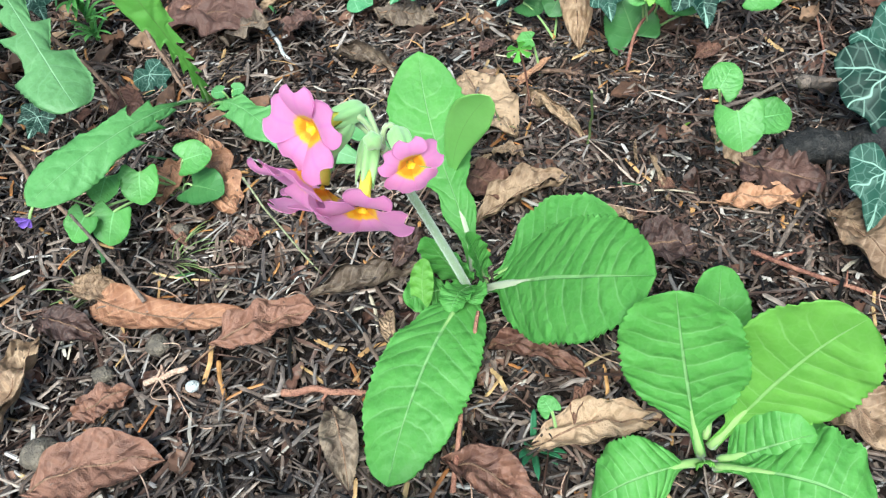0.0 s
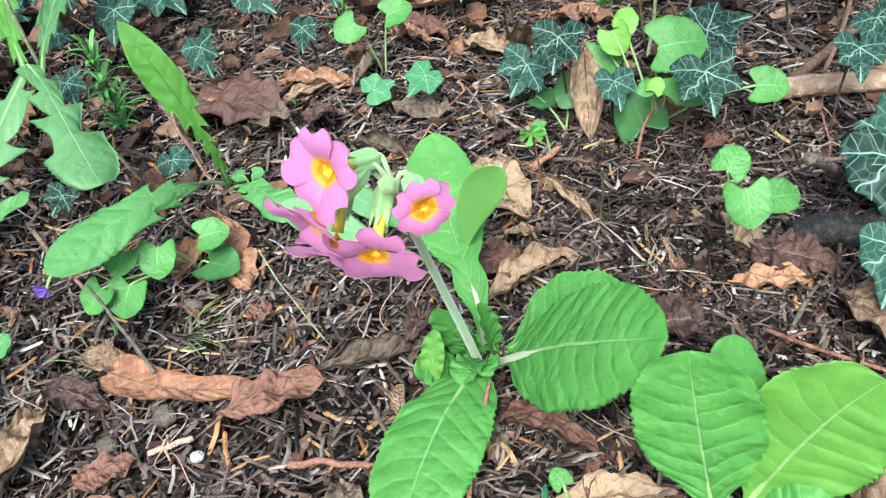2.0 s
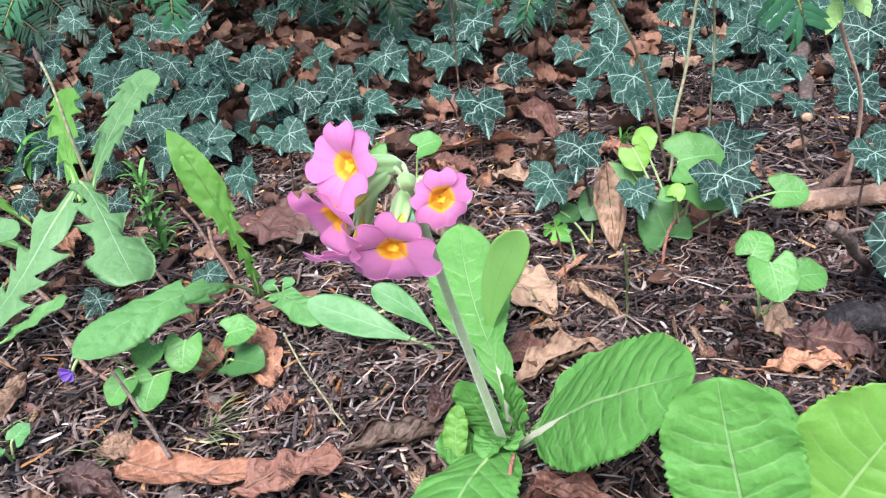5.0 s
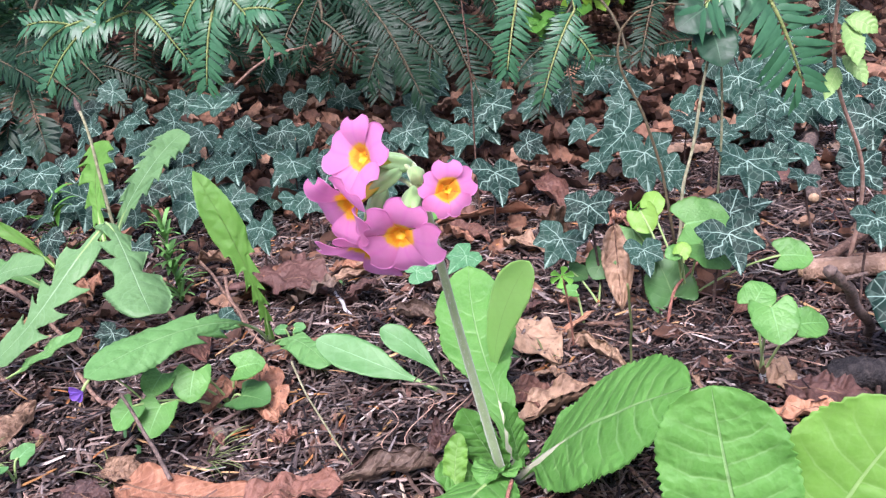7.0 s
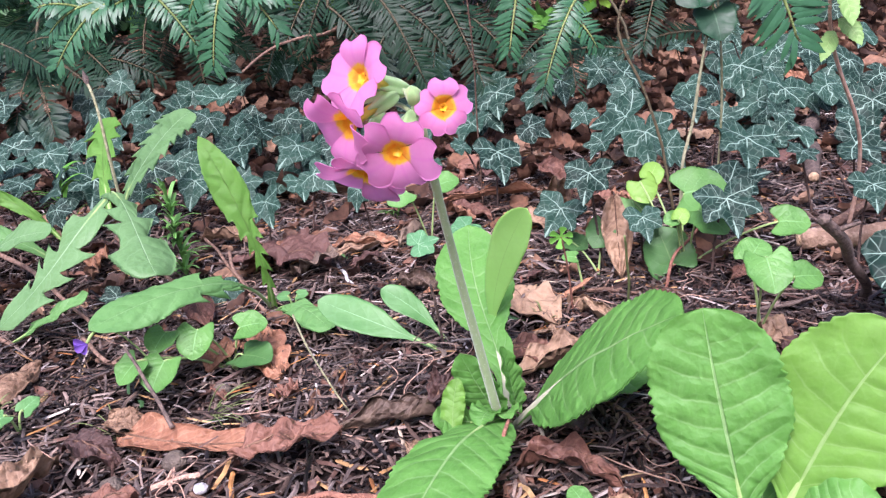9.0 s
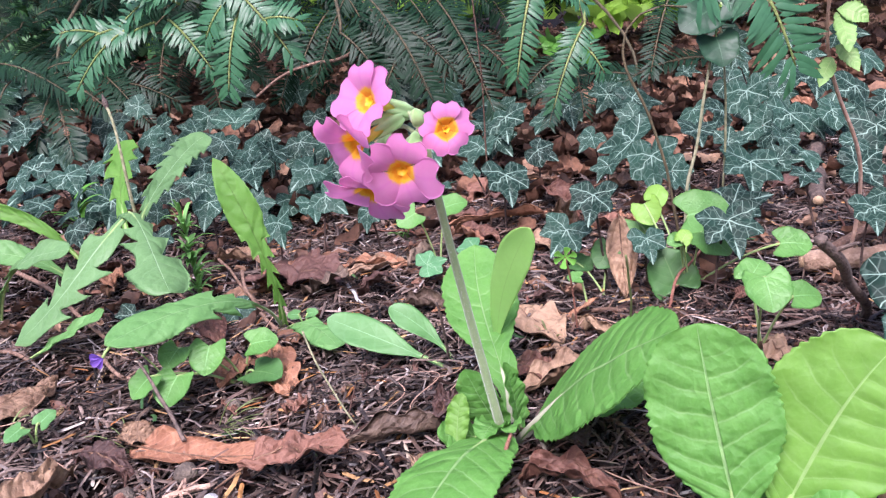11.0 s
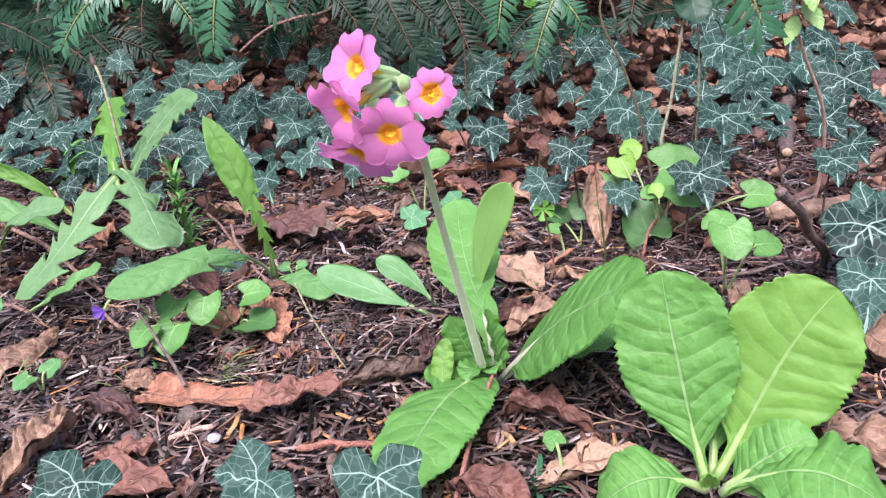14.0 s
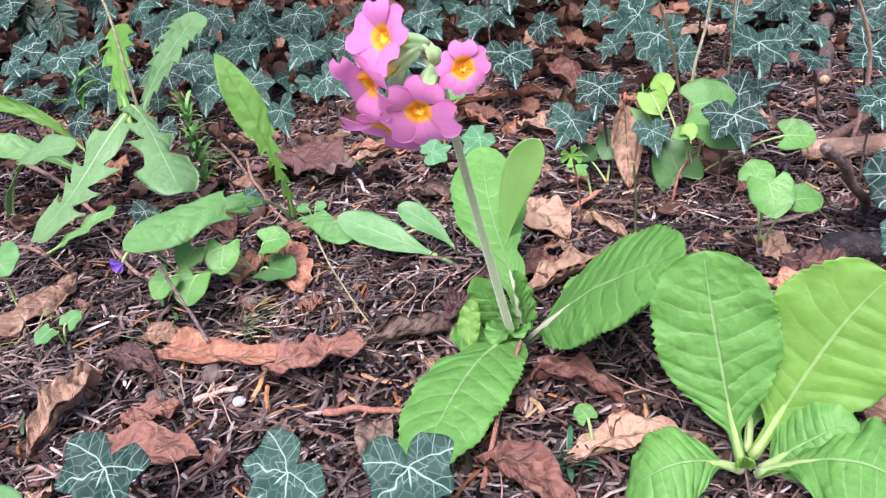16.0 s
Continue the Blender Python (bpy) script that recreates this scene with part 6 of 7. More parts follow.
log((0.180, 0.168), (0.290, 0.138), 0.0058, 0.0056, LOG_PALE, "pale brown broken branch lying in ivy", 3, 0.010, 0.010)
log((0.149, 0.058), (0.215, 0.040), 0.0072, 0.0075, LOG_BLACK, "short black rotten stub of wood", 4, 0.009, 0.009)
log((0.236, 0.290), (0.286, 0.420), 0.0050, 0.0060, TWIG_GREY, "sawn grey branch with a pale end among ivy", 5, 0.010, 0.014)

# upright stems
cane = thing("bramble_shoot", (0.210, 0.180, float(gz(0.21, 0.18))), "brown upright shoot with fresh pale green leaves", "shoot")
CO = tuple(cane.location)
cane_stem = [(0.210, 0.180, 0.0), (0.205, 0.157, 0.066), (0.183, 0.132, 0.115), (0.176, 0.115, 0.168)]
add("stem", tube(cane_stem, [0.0012, 0.0010, 0.0008], 8, 24, 0.0012, 5), CANE, cane, CO)
for i, (b0, tp, w) in enumerate((((0.1805, 0.128, 0.124), (0.170, 0.118, 0.112), 0.009), ((0.180, 0.124, 0.130), (0.186, 0.112, 0.118), 0.009), ((0.178, 0.118, 0.146), (0.179, 0.106, 0.128), 0.012), ((0.178, 0.118, 0.147), (0.190, 0.112, 0.140), 0.011), ((0.1765, 0.115, 0.160), (0.166, 0.108, 0.158), 0.010), ((0.1765, 0.115, 0.164), (0.186, 0.108, 0.166), 0.010))):
    b0, tp = np.array(b0), np.array(tp)
    add("leaf", blade([b0, (b0 + tp) / 2 + np.array((0, -0.001, 0.002)), tp], w, (0.8, 0.1, 0.5) if i % 2 else (0.7, -0.2, -0.6), BROAD, 60, 11, 0.3, (11, 0.22), (0, 0), (6, 0.0004, 1.5), seed=i + 80), BRAMBLE, cane, CO)
twig([(0.126, 0.230, 0.0), (0.137, 0.238, 0.052), (0.153, 0.242, 0.121)], 0.0012, 0.0009, TWIG_GREEN, "thin upright grey-green stem among violets", 61)
twig([(0.128, 0.240, 0.0), (0.121, 0.240, 0.055), (0.111, 0.240, 0.094), (0.1015, 0.240, 0.117), (0.0985, 0.240, 0.130), (0.1010, 0.240, 0.142), (0.110, 0.240, 0.151), (0.124, 0.240, 0.155), (0.139, 0.240, 0.152)], 0.0010, 0.0006, YEW_WOOD, "thin shoot rising from ivy and arching over", 62, wob=0.0005)
twig([(0.004, 0.335, 0.0), (0.008, 0.322, 0.080), (0.010, 0.300, 0.150), (0.009, 0.285, 0.230)], 0.0007, 0.0005, TWIG_BROWN, "thin straight pale stem rising out of ivy", 63)
sap = thing("sapling_twig", (-0.2255, 0.2285, float(gz(-0.2255, 0.2285))), "thin upright twig ending in a grey bud", "twig")
SO = tuple(sap.location)
add("stem", tube([(-0.2265, 0.230, 0.010), (-0.2255, 0.228, 0.062), (-0.225, 0.230, 0.105), (-0.2345, 0.246, 0.137)], [0.0013, 0.0011, 0.0009], 8, 22, 0.0008, 3), TWIG_GREEN, sap, SO)
add("bud", tube([(-0.2345, 0.246, 0.136), (-0.2360, 0.248, 0.1405), (-0.2375, 0.250, 0.146)], [0.0009, 0.0022, 0.0003], 8, 10), TWIG_GREY, sap, SO, "grey-green closed bud")
thin = twig([(0.066, 0.082, 0.0), (0.0665, 0.070, 0.030), (0.0625, 0.049, 0.0615)], 0.0006, 0.0005, GRASS, "thin pale green seedling stalk", 64, wob=0.0006)
twig([(-0.060, 0.032, 0.0), (-0.0765, 0.050, 0.022), (-0.084, 0.058, 0.040)], 0.0004, 0.0005, TWIG_GREEN, "thin pale stalk with a green tip", 65, wob=0.0006)
twig([(-0.022, 0.088, 0.0), (-0.021, 0.078, 0.020), (-0.0225, 0.070, 0.042)], 0.0007, 0.0006, TWIG_GREY, "thin brown stalk by the primrose", 66, wob=0.0004)

# ---- stones ----


def pebble(x, y, r, mat, label, flat=0.6, seed=0):
    bm = bmesh.new()
    bmesh.ops.create_icosphere(bm, subdivisions=3, radius=r)
    for v in bm.verts:
        k = 1 + 0.22 * noise.noise(v.co / r * 1.1 + Vector((seed, 0, 0))) + 0.08 * noise.noise(v.co / r * 3 + Vector((0, seed, 0)))
        v.co = Vector((v.co.x * k, v.co.y * k * 0.85, v.co.z * k * flat))
    me = bpy.data.meshes.new("pebble")
    bm.to_mesh(me)
    bm.free()
    me.polygons.foreach_set("use_smooth", [True] * len(me.polygons))
    me.materials.append(mat)
    ob = new("pebble", me)
    ob.location = (x, y, float(gz(x, y)) + 0.006 + r * flat * 0.6)
    return tagged(ob, label, "stone", "pebbles")


pebble(0.126, 0.067, 0.0042, STONE_WHITE, "small white stone on the litter", 0.55, 1)
pebble(-0.1285, 0.004, 0.0052, STONE_GREY, "round grey-brown pebble below the orange leaf", 0.8, 2)
pebble(-0.152, -0.004, 0.0046, STONE_GREY, "dark grey pebble in needle litter", 0.8, 3)
pebble(-0.130, 0.074, 0.0045, STONE_GREY, "dark pebble near the violet", 0.8, 4)
pebble(-0.168, -0.040, 0.0075, STONE_GREY, "dark clod of earth in the litter", 0.75, 5)
pebble(-0.110, -0.020, 0.0028, STONE_WHITE, "tiny pale stone in the litter", 0.7, 6)


# ---- small green things ----
def herb_tuft(x, y, n, length, width, mat, label, name, seed, lean=(0, 0), spread_=0.6, z0=0.0):
    """A tuft of narrow leaves from one root."""
    r = np.random.default_rng(seed)
    at = (x, y, float(gz(x, y)))
    t = thing(name, at, label, "herb")
    for i in range(n):
        d = unit((r.normal(0, spread_) + lean[0], r.normal(0, spread_) + lean[1], r.uniform(0.4, 1.0)))
        L = length * r.uniform(0.6, 1.1)
        b0 = np.array((x, y, at[2] + z0 * r.uniform(0, 1)))
        add("leaf", blade([b0, b0 + d * L * 0.55, b0 + d * L + np.array((0, 0, -L * 0.25))], width, np.cross(d, (0.3, 0.2, 1)), [(0, 0.5), (0.3, 1), (0.7, 0.9), (1, 0.05)], 10, 5, 0.3, thick=0.0002, seed=i), mat, t, at)
    return t


herb_tuft(-0.2005, 0.242, 64, 0.022, 0.0026, HERB_LIGHT, "bushy herb with narrow bright green leaves", "narrow_leaved_herb", 1, (0, -0.1), 0.8, 0.060)
herb_tuft(0.112, 0.300, 14, 0.016, 0.0016, HERB, "small tuft of narrow green leaves among ivy", "narrow_leaved_herb", 2, (0, -0.2), 0.6, 0.015)
herb_tuft(-0.062, 0.345, 16, 0.020, 0.0018, HERB, "needle-leaved seedling among ivy", "narrow_leaved_herb", 3, (0, -0.2), 0.6, 0.02)
herb_tuft(0.018, -0.062, 12, 0.019, 0.0026, YEW_LIGHT, "dark green tuft of stiff narrow leaves", "seedling_tuft", 4, (0, -0.3), 0.5)
herb_tuft(-0.083, 0.020, 9, 0.012, 0.0018, GRASS, "green sprig lying in needle litter", "sprig", 5, (0.5, 0), 0.5)
herb_tuft(-0.135, 0.060, 16, 0.030, 0.0006, GRASS, "tuft of fine pale grass below violets", "grass_tuft", 6, (0.8, -0.2), 0.7)
herb_tuft(-0.170, 0.045, 7, 0.028, 0.0006, GRASS, "fine grass blades on the litter", "grass_tuft", 7, (-0.5, 0), 0.7)
herb_tuft(-0.240, 0.060, 10, 0.030, 0.0008, GRASS, "fine grass blades beside a curled leaf", "grass_tuft", 8, (0.2, 0), 0.7)
herb_tuft(0.030, 0.105, 8, 0.020, 0.0010, GRASS, "few grass blades by the pale leaf", "grass_tuft", 9, (0, 0), 0.4)
herb_tuft(-0.145, -0.012, 5, 0.009, 0.0022, SPROUT, "tiny bright seedling in the litter", "seedling", 10)
herb_tuft(0.110, 0.085, 5, 0.012, 0.0020, YOUNG_BUD, "tiny fresh yellow-green shoot in the litter", "seedling", 12)
herb_tuft(-0.300, 0.300, 16, 0.030, 0.0030, HERB, "green seedling with divided leaves in ivy", "narrow_leaved_herb", 13, (0.1, -0.3), 0.7, 0.05)


def seed_leaves(x, y, z, size, label, n=2, seed=0):
    """A seedling: round leaves on hair-thin stalks."""
    at = (x, y, float(gz(x, y)))
    t = thing("clover_seedling", at, label, "seedling")
    for i in range(n):
        a = seed + i * 6.283 / n
        c = np.array((x + size * 0.6 * math.cos(a), y + size * 0.6 * math.sin(a), z))
        heart_leaf(t, at, at, c, size, (math.cos(a), math.sin(a), 0), (0, -0.4, 0.9), SMOOTH_LEAF if n == 2 else VIOLET, 0.1, seed + i)


seed_leaves(-0.109, 0.158, 0.012, 0.0085, "tiny two-leaved green seedling", 2, 0)
seed_leaves(-0.216, 0.047, 0.012, 0.012, "two round green seedling leaves", 2, 1)
seed_leaves(0.0275, -0.060, 0.012, 0.0085, "single small round green leaf on a thin stalk", 1, 2)
seed_leaves(0.055, 0.145, 0.020, 0.010, "tiny green leaf on a red stalk", 1, 3)
sprig_at = (0.045, 0.118, float(gz(0.045, 0.118)))
spr = thing("geranium_seedling", sprig_at, "seedling with a small lobed fresh green leaf", "seedling")
add("stalk", tube([sprig_at, (0.044, 0.112, 0.024), (0.041, 0.104, 0.046)], [0.0006, 0.0005, 0.0005], 6, 10), TWIG_RED, spr, sprig_at)
for i in range(6):
    a = i * 1.05 + 0.3
    d = unit((math.cos(a), -0.25, 0.75 * math.sin(a)))
    p0 = np.array((0.041, 0.104, 0.046))
    add("leaf_lobe", blade([p0, p0 + d * 0.004, p0 + d * 0.0060], 0.0040, np.cross(d, (0, 1, 0.3)), [(0, 0.2), (0.4, 0.6), (0.7, 1.0), (0.9, 0.8), (1, 0.1)], 12, 7, 0.2, (5, 0.25), thick=0.0002, seed=i), SPROUT, spr, sprig_at)

# a lone broad leaf at the edge of the litter
EDGE = (-0.146, -0.120, float(gz(-0.146, -0.120)))
edge = thing("lance_leaved_weed", EDGE, "long narrow green leaf with a pale midrib", "weed")
add("leaf", blade([(-0.135, -0.128, 0.004), (-0.150, -0.112, 0.026), (-0.172, -0.088, 0.030)], 0.016, (0.6, 0.6, 0.2), SPATULA, 34, 11, 0.2, seed=90), SMOOTH_LEAF, edge, EDGE)
PL = (-0.262, 0.090, float(gz(-0.262, 0.090)))
pale = thing("round_leaved_weed", PL, "pale round toothed leaf above a curled brown one", "weed")
heart_leaf(pale, PL, PL, (-0.258, 0.084, 0.034), 0.026, (0.5, -0.6, 0), (0.1, -0.4, 0.9), SMOOTH_LEAF, 0.2, 91)


# ---- yew ----
def needle_part(points, axes, sides, ups, lens, widths):
    """Flat pointed needles with a keel, joined: root, direction, side, up, length, width of each."""
    n = len(points)
    P, A, S, Up = (np.asarray(q, float) for q in (points, axes, sides, ups))
    Ln, W = np.asarray(lens)[:, None], np.asarray(widths)[:, None]
    V = np.stack([P, P + A * Ln * 0.15 + S * W * 0.5, P + A * Ln * 0.15 - S * W * 0.5, P + A * Ln * 0.7 + S * W * 0.5 - Up * Ln * 0.05, P + A * Ln * 0.7 - S * W * 0.5 - Up * Ln * 0.05, P + A * Ln - Up * Ln * 0.14, P + A * Ln * 0.42 + Up * W * 0.22], 1)
    F = np.array([(0, 2, 6), (0, 6, 1), (2, 4, 6), (6, 3, 1), (6, 4, 5), (6, 5, 3)])
    return V.reshape(-1, 3), [tuple(f) for f in (F[None] + (np.arange(n) * 7)[:, None, None]).reshape(-1, 3)], None


def yew_axis(pts, radius, plane_up, nl, step, r, broad=0.115):
    us = np.linspace(0.04, 1, max(4, int(np.linalg.norm(np.asarray(pts[-1], float) - pts[0]) / step)))
    c = through_points(pts, us)
    t = unit(np.gradient(c, axis=0))
    up = unit(np.asarray(plane_up, float) - (t @ np.asarray(plane_up, float))[:, None] * t)
    sd = np.cross(t, up)
    pt, ax, si, ups, ln, wd = [], [], [], [], [], []
    for i in range(len(us)):
        for q in (1, -1):
            a = radians(62 + r.normal(0, 7)) * (1 - 0.35 * (us[i] > 0.9))
            d = unit(t[i] * math.cos(a) + q * sd[i] * math.sin(a) + up[i] * r.normal(0.08, 0.10))
            pt.append(c[i] + q * sd[i] * radius * 0.6 + t[i] * r.uniform(0, step * 0.5))
            ax.append(d)
            ups.append(unit(up[i] - (up[i] @ d) * d))
            si.append(np.cross(d, ups[-1]))
            ln.append(nl * r.uniform(0.8, 1.1) * (0.65 + 0.35 * min(1, (1.08 - us[i]) / 0.3)))
            wd.append(nl * broad)
    return needle_part(pt, ax, si, ups, ln, wd), tube(pts, [radius, radius * 0.8, radius * 0.45], 6, 14)


YEW_AT = np.array((-0.55, 2.0, float(gz(-0.55, 2.0))))
yew = thing("yew_shrub", tuple(YEW_AT), "dark spreading yew with low drooping branches", "yew")
add("trunk", tube([YEW_AT - (0, 0, 0.05), YEW_AT + (0.02, -0.03, 0.5), YEW_AT + (0.05, -0.02, 1.1), YEW_AT + (0.0, 0.05, 1.9)], [0.07, 0.055, 0.04, 0.012], 14, 24, 0.01, 2), TWIG_BROWN, yew, YEW_AT)


def yew_parts(shoots, nl, plane_up=(0, -0.75, 0.66), seed=0, step=0.0030, broad=0.115):
    """The wood and the needles of a spray of shoots, each from a root to a tip."""
    r = np.random.default_rng(seed)
    wood, green = [], []
    for a, b in shoots:
        a, b = np.asarray(a, float), np.asarray(b, float)
        mid = (a + b) / 2 + np.array((0, -0.004, 0.10 * np.linalg.norm(b - a)))
        nd, tw = yew_axis([a, mid, b], 0.0011, np.asarray(plane_up) + r.normal(0, 0.12, 3), nl, step, r, broad)
        wood.append(tw)
        green.append(nd)
    return join_parts(wood), join_parts(green)


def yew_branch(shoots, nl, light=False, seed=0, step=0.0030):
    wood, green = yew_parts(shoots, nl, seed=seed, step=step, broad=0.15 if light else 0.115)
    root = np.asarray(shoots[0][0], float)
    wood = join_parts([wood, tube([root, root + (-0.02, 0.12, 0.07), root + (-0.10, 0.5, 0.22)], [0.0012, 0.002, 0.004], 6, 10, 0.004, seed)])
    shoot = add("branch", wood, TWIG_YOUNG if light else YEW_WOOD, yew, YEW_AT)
    tagged(add("needles", green, YEW_LIGHT if light else YEW_SHADED, shoot, YEW_AT), kind="stuff")


yew_branch([((-0.203, 0.400, 0.216), (-0.279, 0.395, 0.187)), ((-0.275, 0.395, 0.188), (-0.320, 0.390, 0.170)), ((-0.237, 0.400, 0.190), (-0.206, 0.388, 0.147)), ((-0.262, 0.395, 0.189), (-0.317, 0.380, 0.144)), ((-0.247, 0.398, 0.189), (-0.292, 0.385, 0.162)), ((-0.225, 0.400, 0.200), (-0.262, 0.390, 0.216)), ((-0.288, 0.393, 0.184), (-0.322, 0.385, 0.190))], 0.0165, True, 1, 0.0024)
yew_branch([((-0.186, 0.390, 0.214), (-0.136, 0.372, 0.150)), ((-0.172, 0.382, 0.190), (-0.191, 0.372, 0.129)), ((-0.178, 0.390, 0.200), (-0.204, 0.384, 0.172)), ((-0.160, 0.380, 0.178), (-0.128, 0.376, 0.176))], 0.0190, True, 2, 0.0024)
yew_branch([((0.056, 0.335, 0.184), (0.036, 0.320, 0.117)), ((0.057, 0.340, 0.182), (0.090, 0.336, 0.160))], 0.0150, True, 3, 0.0022)
yew_branch([((0.131, 0.114, 0.178), (0.154, 0.104, 0.125)), ((0.130, 0.114, 0.178), (0.114, 0.110, 0.162))], 0.0205, True, 4, 0.0023)
yew_branch([((0.104, 0.46, 0.140), (0.069, 0.44, 0.073)), ((0.098, 0.455, 0.125), (0.116, 0.45, 0.098))], 0.0150, True, 14, 0.0026)
yew_branch([((-0.109, 0.46, 0.160), (-0.082, 0.445, 0.127)), ((-0.064, 0.47, 0.160), (-0.034, 0.45, 0.088)), ((-0.054, 0.465, 0.140), (-0.078, 0.455, 0.104))], 0.0180, False, 15)
yew_branch([((-0.120, 0.62, 0.200), (-0.036, 0.54, 0.070)), ((-0.090, 0.60, 0.168), (-0.015, 0.56, 0.105)), ((-0.075, 0.60, 0.130), (-0.080, 0.55, 0.080))], 0.022, False, 5)
yew_branch([((-0.030, 0.62, 0.180), (0.020, 0.54, 0.058)), ((-0.005, 0.60, 0.140), (0.048, 0.56, 0.085)), ((-0.015, 0.60, 0.140), (-0.030, 0.56, 0.085))], 0.022, False, 6)
yew_branch([((-0.430, 0.57, 0.150), (-0.390, 0.49, 0.078)), ((-0.420, 0.57, 0.150), (-0.430, 0.50, 0.090)), ((-0.420, 0.56, 0.140), (-0.345, 0.49, 0.118))], 0.022, False, 7)
yew_branch([((-0.560, 0.62, 0.165), (-0.385, 0.50, 0.138)), ((-0.470, 0.56, 0.155), (-0.465, 0.50, 0.110)), ((-0.440, 0.54, 0.148), (-0.380, 0.52, 0.165))], 0.020, False, 8)
yew_branch([((0.110, 0.52, 0.140), (0.064, 0.44, 0.060)), ((0.094, 0.50, 0.114), (0.096, 0.45, 0.066)), ((0.094, 0.50, 0.114), (0.050, 0.47, 0.092))], 0.015, False, 9)
yew_branch([((-0.080, 0.52, 0.220), (-0.140, 0.49, 0.126)), ((-0.090, 0.51, 0.190), (-0.062, 0.49, 0.150))], 0.016, False, 10)
yew_branch([((0.22, 0.62, 0.16), (0.17, 0.52, 0.085)), ((0.22, 0.62, 0.16), (0.25, 0.53, 0.09))], 0.018, False, 11)
yew_branch([((0.170, 0.60, 0.075), (0.060, 0.57, 0.070)), ((0.260, 0.60, 0.080), (0.155, 0.58, 0.072))], 0.018, False, 12)

# the low skirt of the yew, made of alike branches
r_y = np.random.default_rng(77)
skirt = []
for k in range(3):
    wood, green = yew_parts([((0, 0, 0), (0.05 + 0.02 * k, -0.15, -0.07)), ((0.01, -0.04, -0.012), (-0.055, -0.12, -0.05)), ((0.02, -0.07, -0.02), (0.09, -0.11, -0.07)), ((0.0, -0.02, 0.0), (0.06, -0.06, 0.03)), ((0.03, -0.10, -0.04), (0.00, -0.15, -0.09)), ((0.0, 0.25, 0.06), (0.0, 0.0, 0.0)), ((0.0, 0.12, 0.03), (-0.08, 0.03, 0.0)), ((0.0, 0.12, 0.03), (0.09, 0.05, -0.01))], 0.023, seed=20 + k, step=0.0040)
    skirt.append((wood, green))
made = []
for i in range(140):
    if i < 55:
        x, y, z = r_y.uniform(-1.0, 0.02), r_y.uniform(0.66, 1.2), r_y.uniform(0.11, 0.45)
    elif i < 95:
        x, y, z = r_y.uniform(0.0, 0.9), r_y.uniform(0.75, 1.3), r_y.uniform(0.20, 0.55)
    else:
        x, y, z = r_y.uniform(-1.5, 0.6), r_y.uniform(1.0, 2.0), r_y.uniform(0.15, 0.9)
    m = Matrix.Translation(Vector((x, y, z)) - Vector(YEW_AT)) @ pose(0, 0, 0, r_y.uniform(-25, 15), r_y.uniform(-20, 20), r_y.uniform(-60, 60))
    if i < 3:
        wood, green = skirt[i]
        br = mesh_object("branch", wood[0], wood[1], YEW_WOOD, yew, None, "", m)
        nd = tagged(mesh_object("needles", green[0], green[1], YEW_SHADED, br), kind="stuff")
        made.append((br.data, nd.data))
    else:
        wd, gr = made[i % 3]
        br = new("branch", wd)
        br.parent, br.matrix_basis = yew, m
        nd = tagged(new("needles", gr), kind="stuff")
        nd.parent = br
for i in range(26):
    a = radians(200 + 140 * i / 25)
    tip = YEW_AT + np.array((1.15 * math.cos(a), 1.15 * math.sin(a), 0.12 + 0.5 * ((i * 7) % 5) / 5))
    root = YEW_AT + np.array((0.02, -0.03, 0.35 + 0.05 * (i % 6)))
    add("bough", tube([root, (root + tip) / 2 + np.array((0, 0, 0.10)), tip], [0.012, 0.007, 0.003], 8, 18, 0.012, i), TWIG_BROWN, yew, YEW_AT)


def needle_mass(centre, size, n, seed):
    """The thick of the crown: short sprays too many to tell apart."""
    r = np.random.default_rng(seed)
    lumps = r.normal(0, 0.45, (60, 3)) * size + np.asarray(centre)
    p = lumps[r.integers(0, 60, n)] + r.normal(0, 0.14, (n, 3)) * np.asarray(size)
    p[:, 2] = np.maximum(p[:, 2], 0.16)
    p[:, 1] = np.maximum(p[:, 1], 0.75 + 0.25 * np.abs(np.sin(p[:, 0] * 9)))
    a = unit(r.normal(size=(n, 3)) * (1, 1, 0.4))
    u0 = unit(r.normal(size=(n, 3)) * 0.4 + (0, -0.3, 0.9))
    up = unit(u0 - (u0 * a).sum(1, keepdims=True) * a)
    ln = r.uniform(0.03, 0.06, n)
    return needle_part(p, a, np.cross(a, up), up, ln, ln * 0.22)


tagged(add("crown", needle_mass((-0.55, 1.9, 1.0), (0.75, 0.55, 0.55), 26000, 5), YEW_SHADED, yew, YEW_AT, "dense dark needle crown"), kind="stuff")


# ---- shrubs and trees behind ----
def leaf_cloud(name, centre, size, n, leaf_size, mat, label, category, seed):
    """A shrub's foliage: many small pointed leaves, uneven, with gaps."""
    r = np.random.default_rng(seed)
    c = np.asarray(centre, float)
    lumps = r.normal(0, 0.38, (18, 3)) * size + c
    p = lumps[r.integers(0, 18, n)] + r.normal(0, 0.16, (n, 3)) * np.asarray(size)
    p[:, 2] = np.maximum(p[:, 2], 0.03)
    a = unit(r.normal(size=(n, 3)) + (0, -0.4, -0.4))
    u0 = unit(r.normal(size=(n, 3)) * 0.6 + (0, -0.4, 0.9))
    up = unit(u0 - (u0 * a).sum(1, keepdims=True) * a)
    s = np.cross(a, up)
    ln = leaf_size * r.uniform(0.6, 1.2, n)
    v, f, _ = needle_part(p, a, s, up, ln, ln * 0.55)
    return tagged(mesh_object(name, v, f, mat, None, None), label, category, kind="stuff")


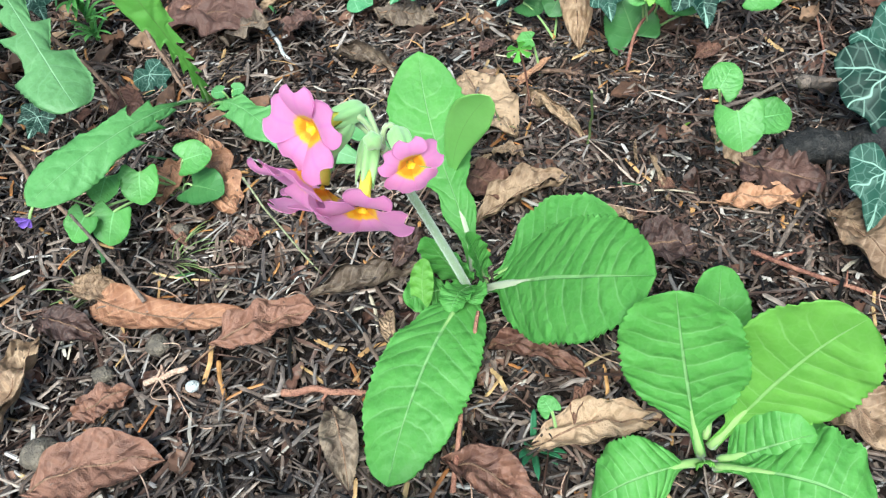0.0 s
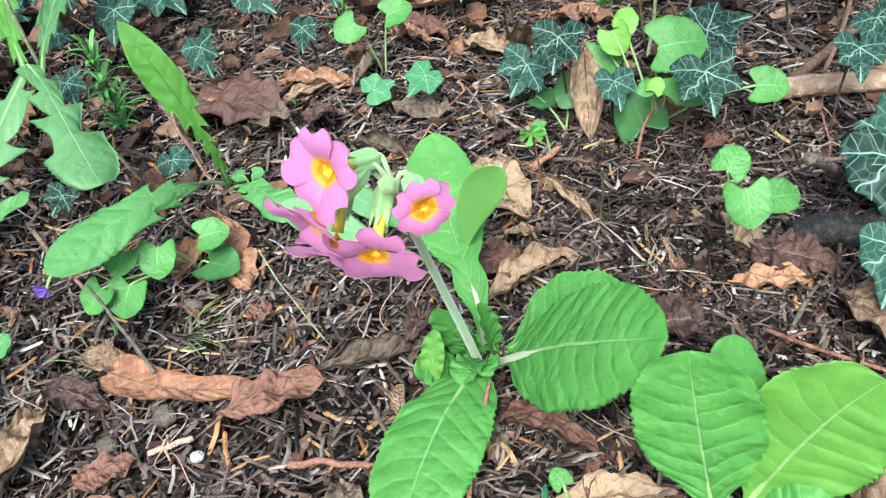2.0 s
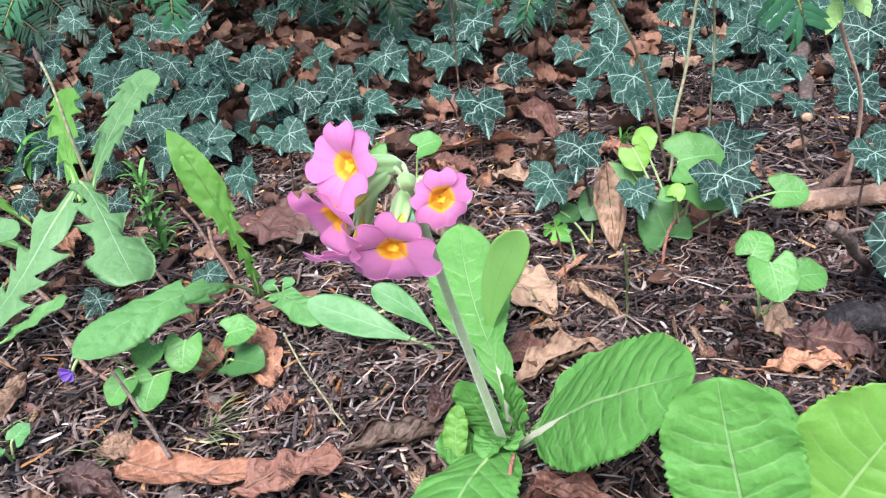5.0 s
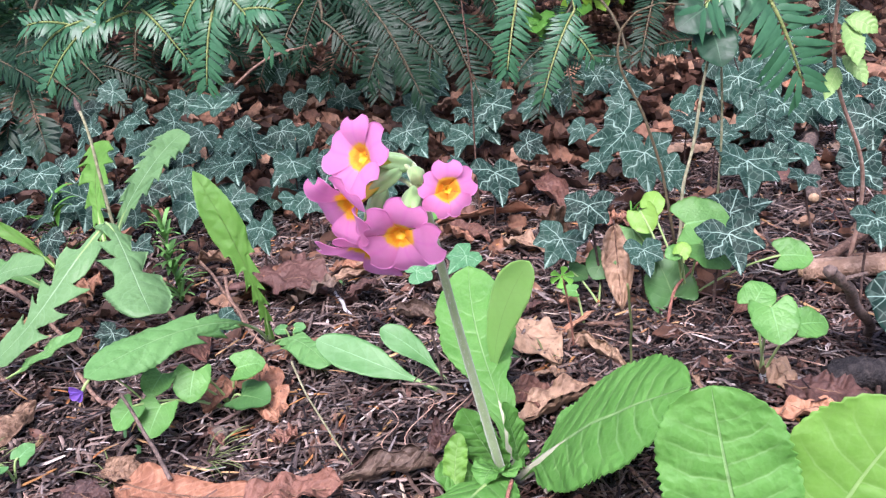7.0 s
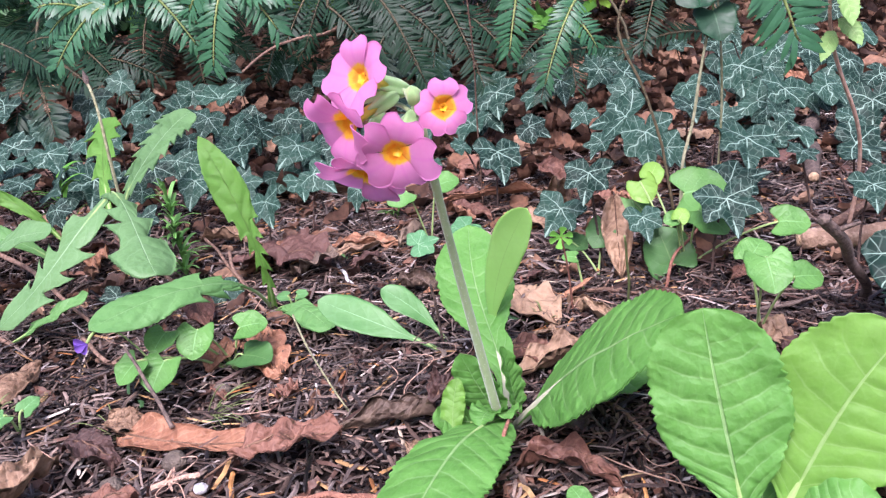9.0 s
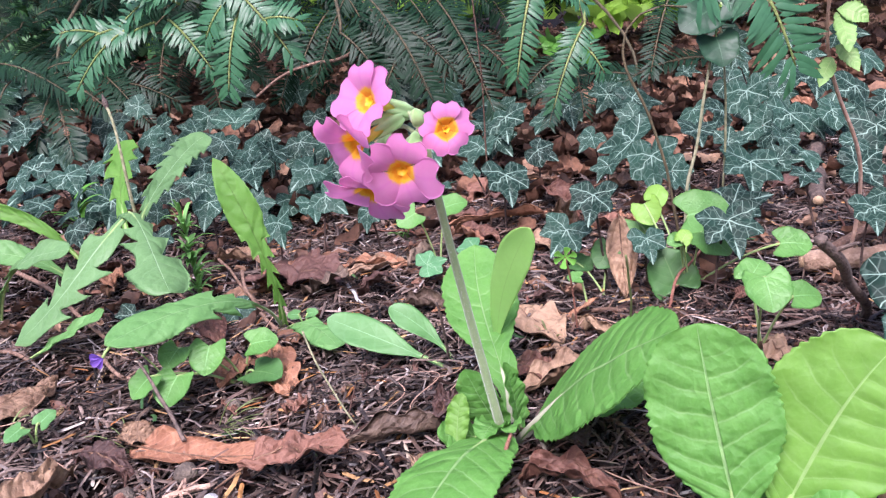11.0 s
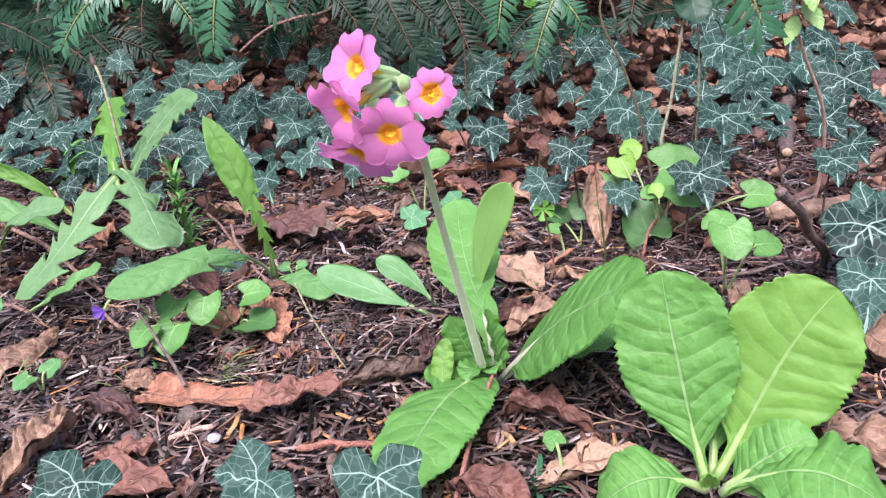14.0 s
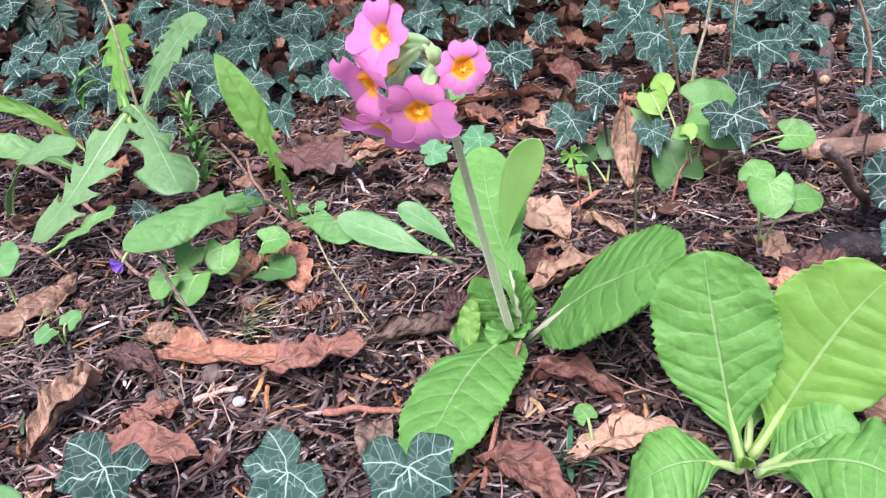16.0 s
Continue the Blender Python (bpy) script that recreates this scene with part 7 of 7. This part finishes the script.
leaf_cloud("bright_shrub", (0.50, 1.75, 0.20), (0.50, 0.25, 0.14), 2600, 0.06, SHRUB_BRIGHT, "sunlit yellow-green shrub beyond the yew", "shrub", 1)
leaf_cloud("bright_shrub", (-0.45, 2.6, 0.30), (0.5, 0.3, 0.16), 900, 0.07, SHRUB_BRIGHT, "sunlit yellow-green shrub beyond the yew", "shrub", 2)
leaf_cloud("dark_hedge", (0.9, 3.3, 0.35), (1.3, 0.4, 0.35), 7000, 0.08, SHRUB_DARK, "dark low hedge beyond the yew", "hedge", 6)
leaf_cloud("dark_hedge", (-1.2, 3.4, 0.35), (1.2, 0.4, 0.35), 6000, 0.08, SHRUB_DARK, "dark low hedge beyond the yew", "hedge", 7)
leaf_cloud("dark_hedge", (-2.5, 4.0, 0.7), (2.2, 0.8, 0.7), 9000, 0.09, SHRUB_DARK, "dark hedge in the distance", "hedge", 3)
leaf_cloud("dark_hedge", (2.6, 4.4, 0.8), (2.2, 0.8, 0.8), 9000, 0.09, SHRUB_DARK, "dark hedge in the distance", "hedge", 4)
leaf_cloud("broad_leaf_bush", (0.30, 0.95, 0.22), (0.12, 0.08, 0.05), 130, 0.05, HERB, "green bush leaves hanging at the edge", "shrub", 5)
leaf_cloud("bright_shrub", (0.245, 0.90, 0.135), (0.10, 0.06, 0.028), 110, 0.034, SHRUB_BRIGHT, "low yellow-green bush behind the ivy", "shrub", 11)
leaf_cloud("bright_shrub", (0.115, 0.88, 0.100), (0.05, 0.04, 0.020), 24, 0.030, HERB, "few green bush leaves behind the ivy", "shrub", 12)
leaf_cloud("bright_shrub", (-0.235, 0.98, 0.182), (0.07, 0.05, 0.016), 70, 0.030, SHRUB_BRIGHT, "sunlit leaves between the yew branches", "shrub", 13)
add("branch", tube([(-0.210, 0.520, 0.110), (-0.159, 0.560, 0.132), (-0.129, 0.620, 0.136), (-0.069, 0.95, 0.216)], [0.0012, 0.0016, 0.0020, 0.0035], 8, 24, 0.0015, 9), TWIG_BROWN, yew, YEW_AT, "bare brown twig")
# two dark rounded leaves hanging near the yew spray
HB = (0.158, 0.262, float(gz(0.158, 0.262)))
hang = thing("privet_shoot", HB, "dark rounded leaves on a thin stem", "shoot")
add("stem", tube([HB, (0.166, 0.262, 0.08), (0.160, 0.252, 0.160)], [0.0009, 0.0008, 0.0006], 6, 16), TWIG_GREEN, hang, HB)
for i, (c, sz, tip) in enumerate((((0.1570, 0.240, 0.126), 0.028, (0.05, -0.2, -0.95)), ((0.1465, 0.242, 0.145), 0.030, (-0.7, -0.3, -0.3)), ((0.1660, 0.242, 0.150), 0.024, (0.8, -0.3, 0.2)))):
    heart_leaf(hang, HB, (0.160, 0.252, 0.148), c, sz, tip, (0, -0.8, 0.5), PRIVET, 0.2, 95 + i)
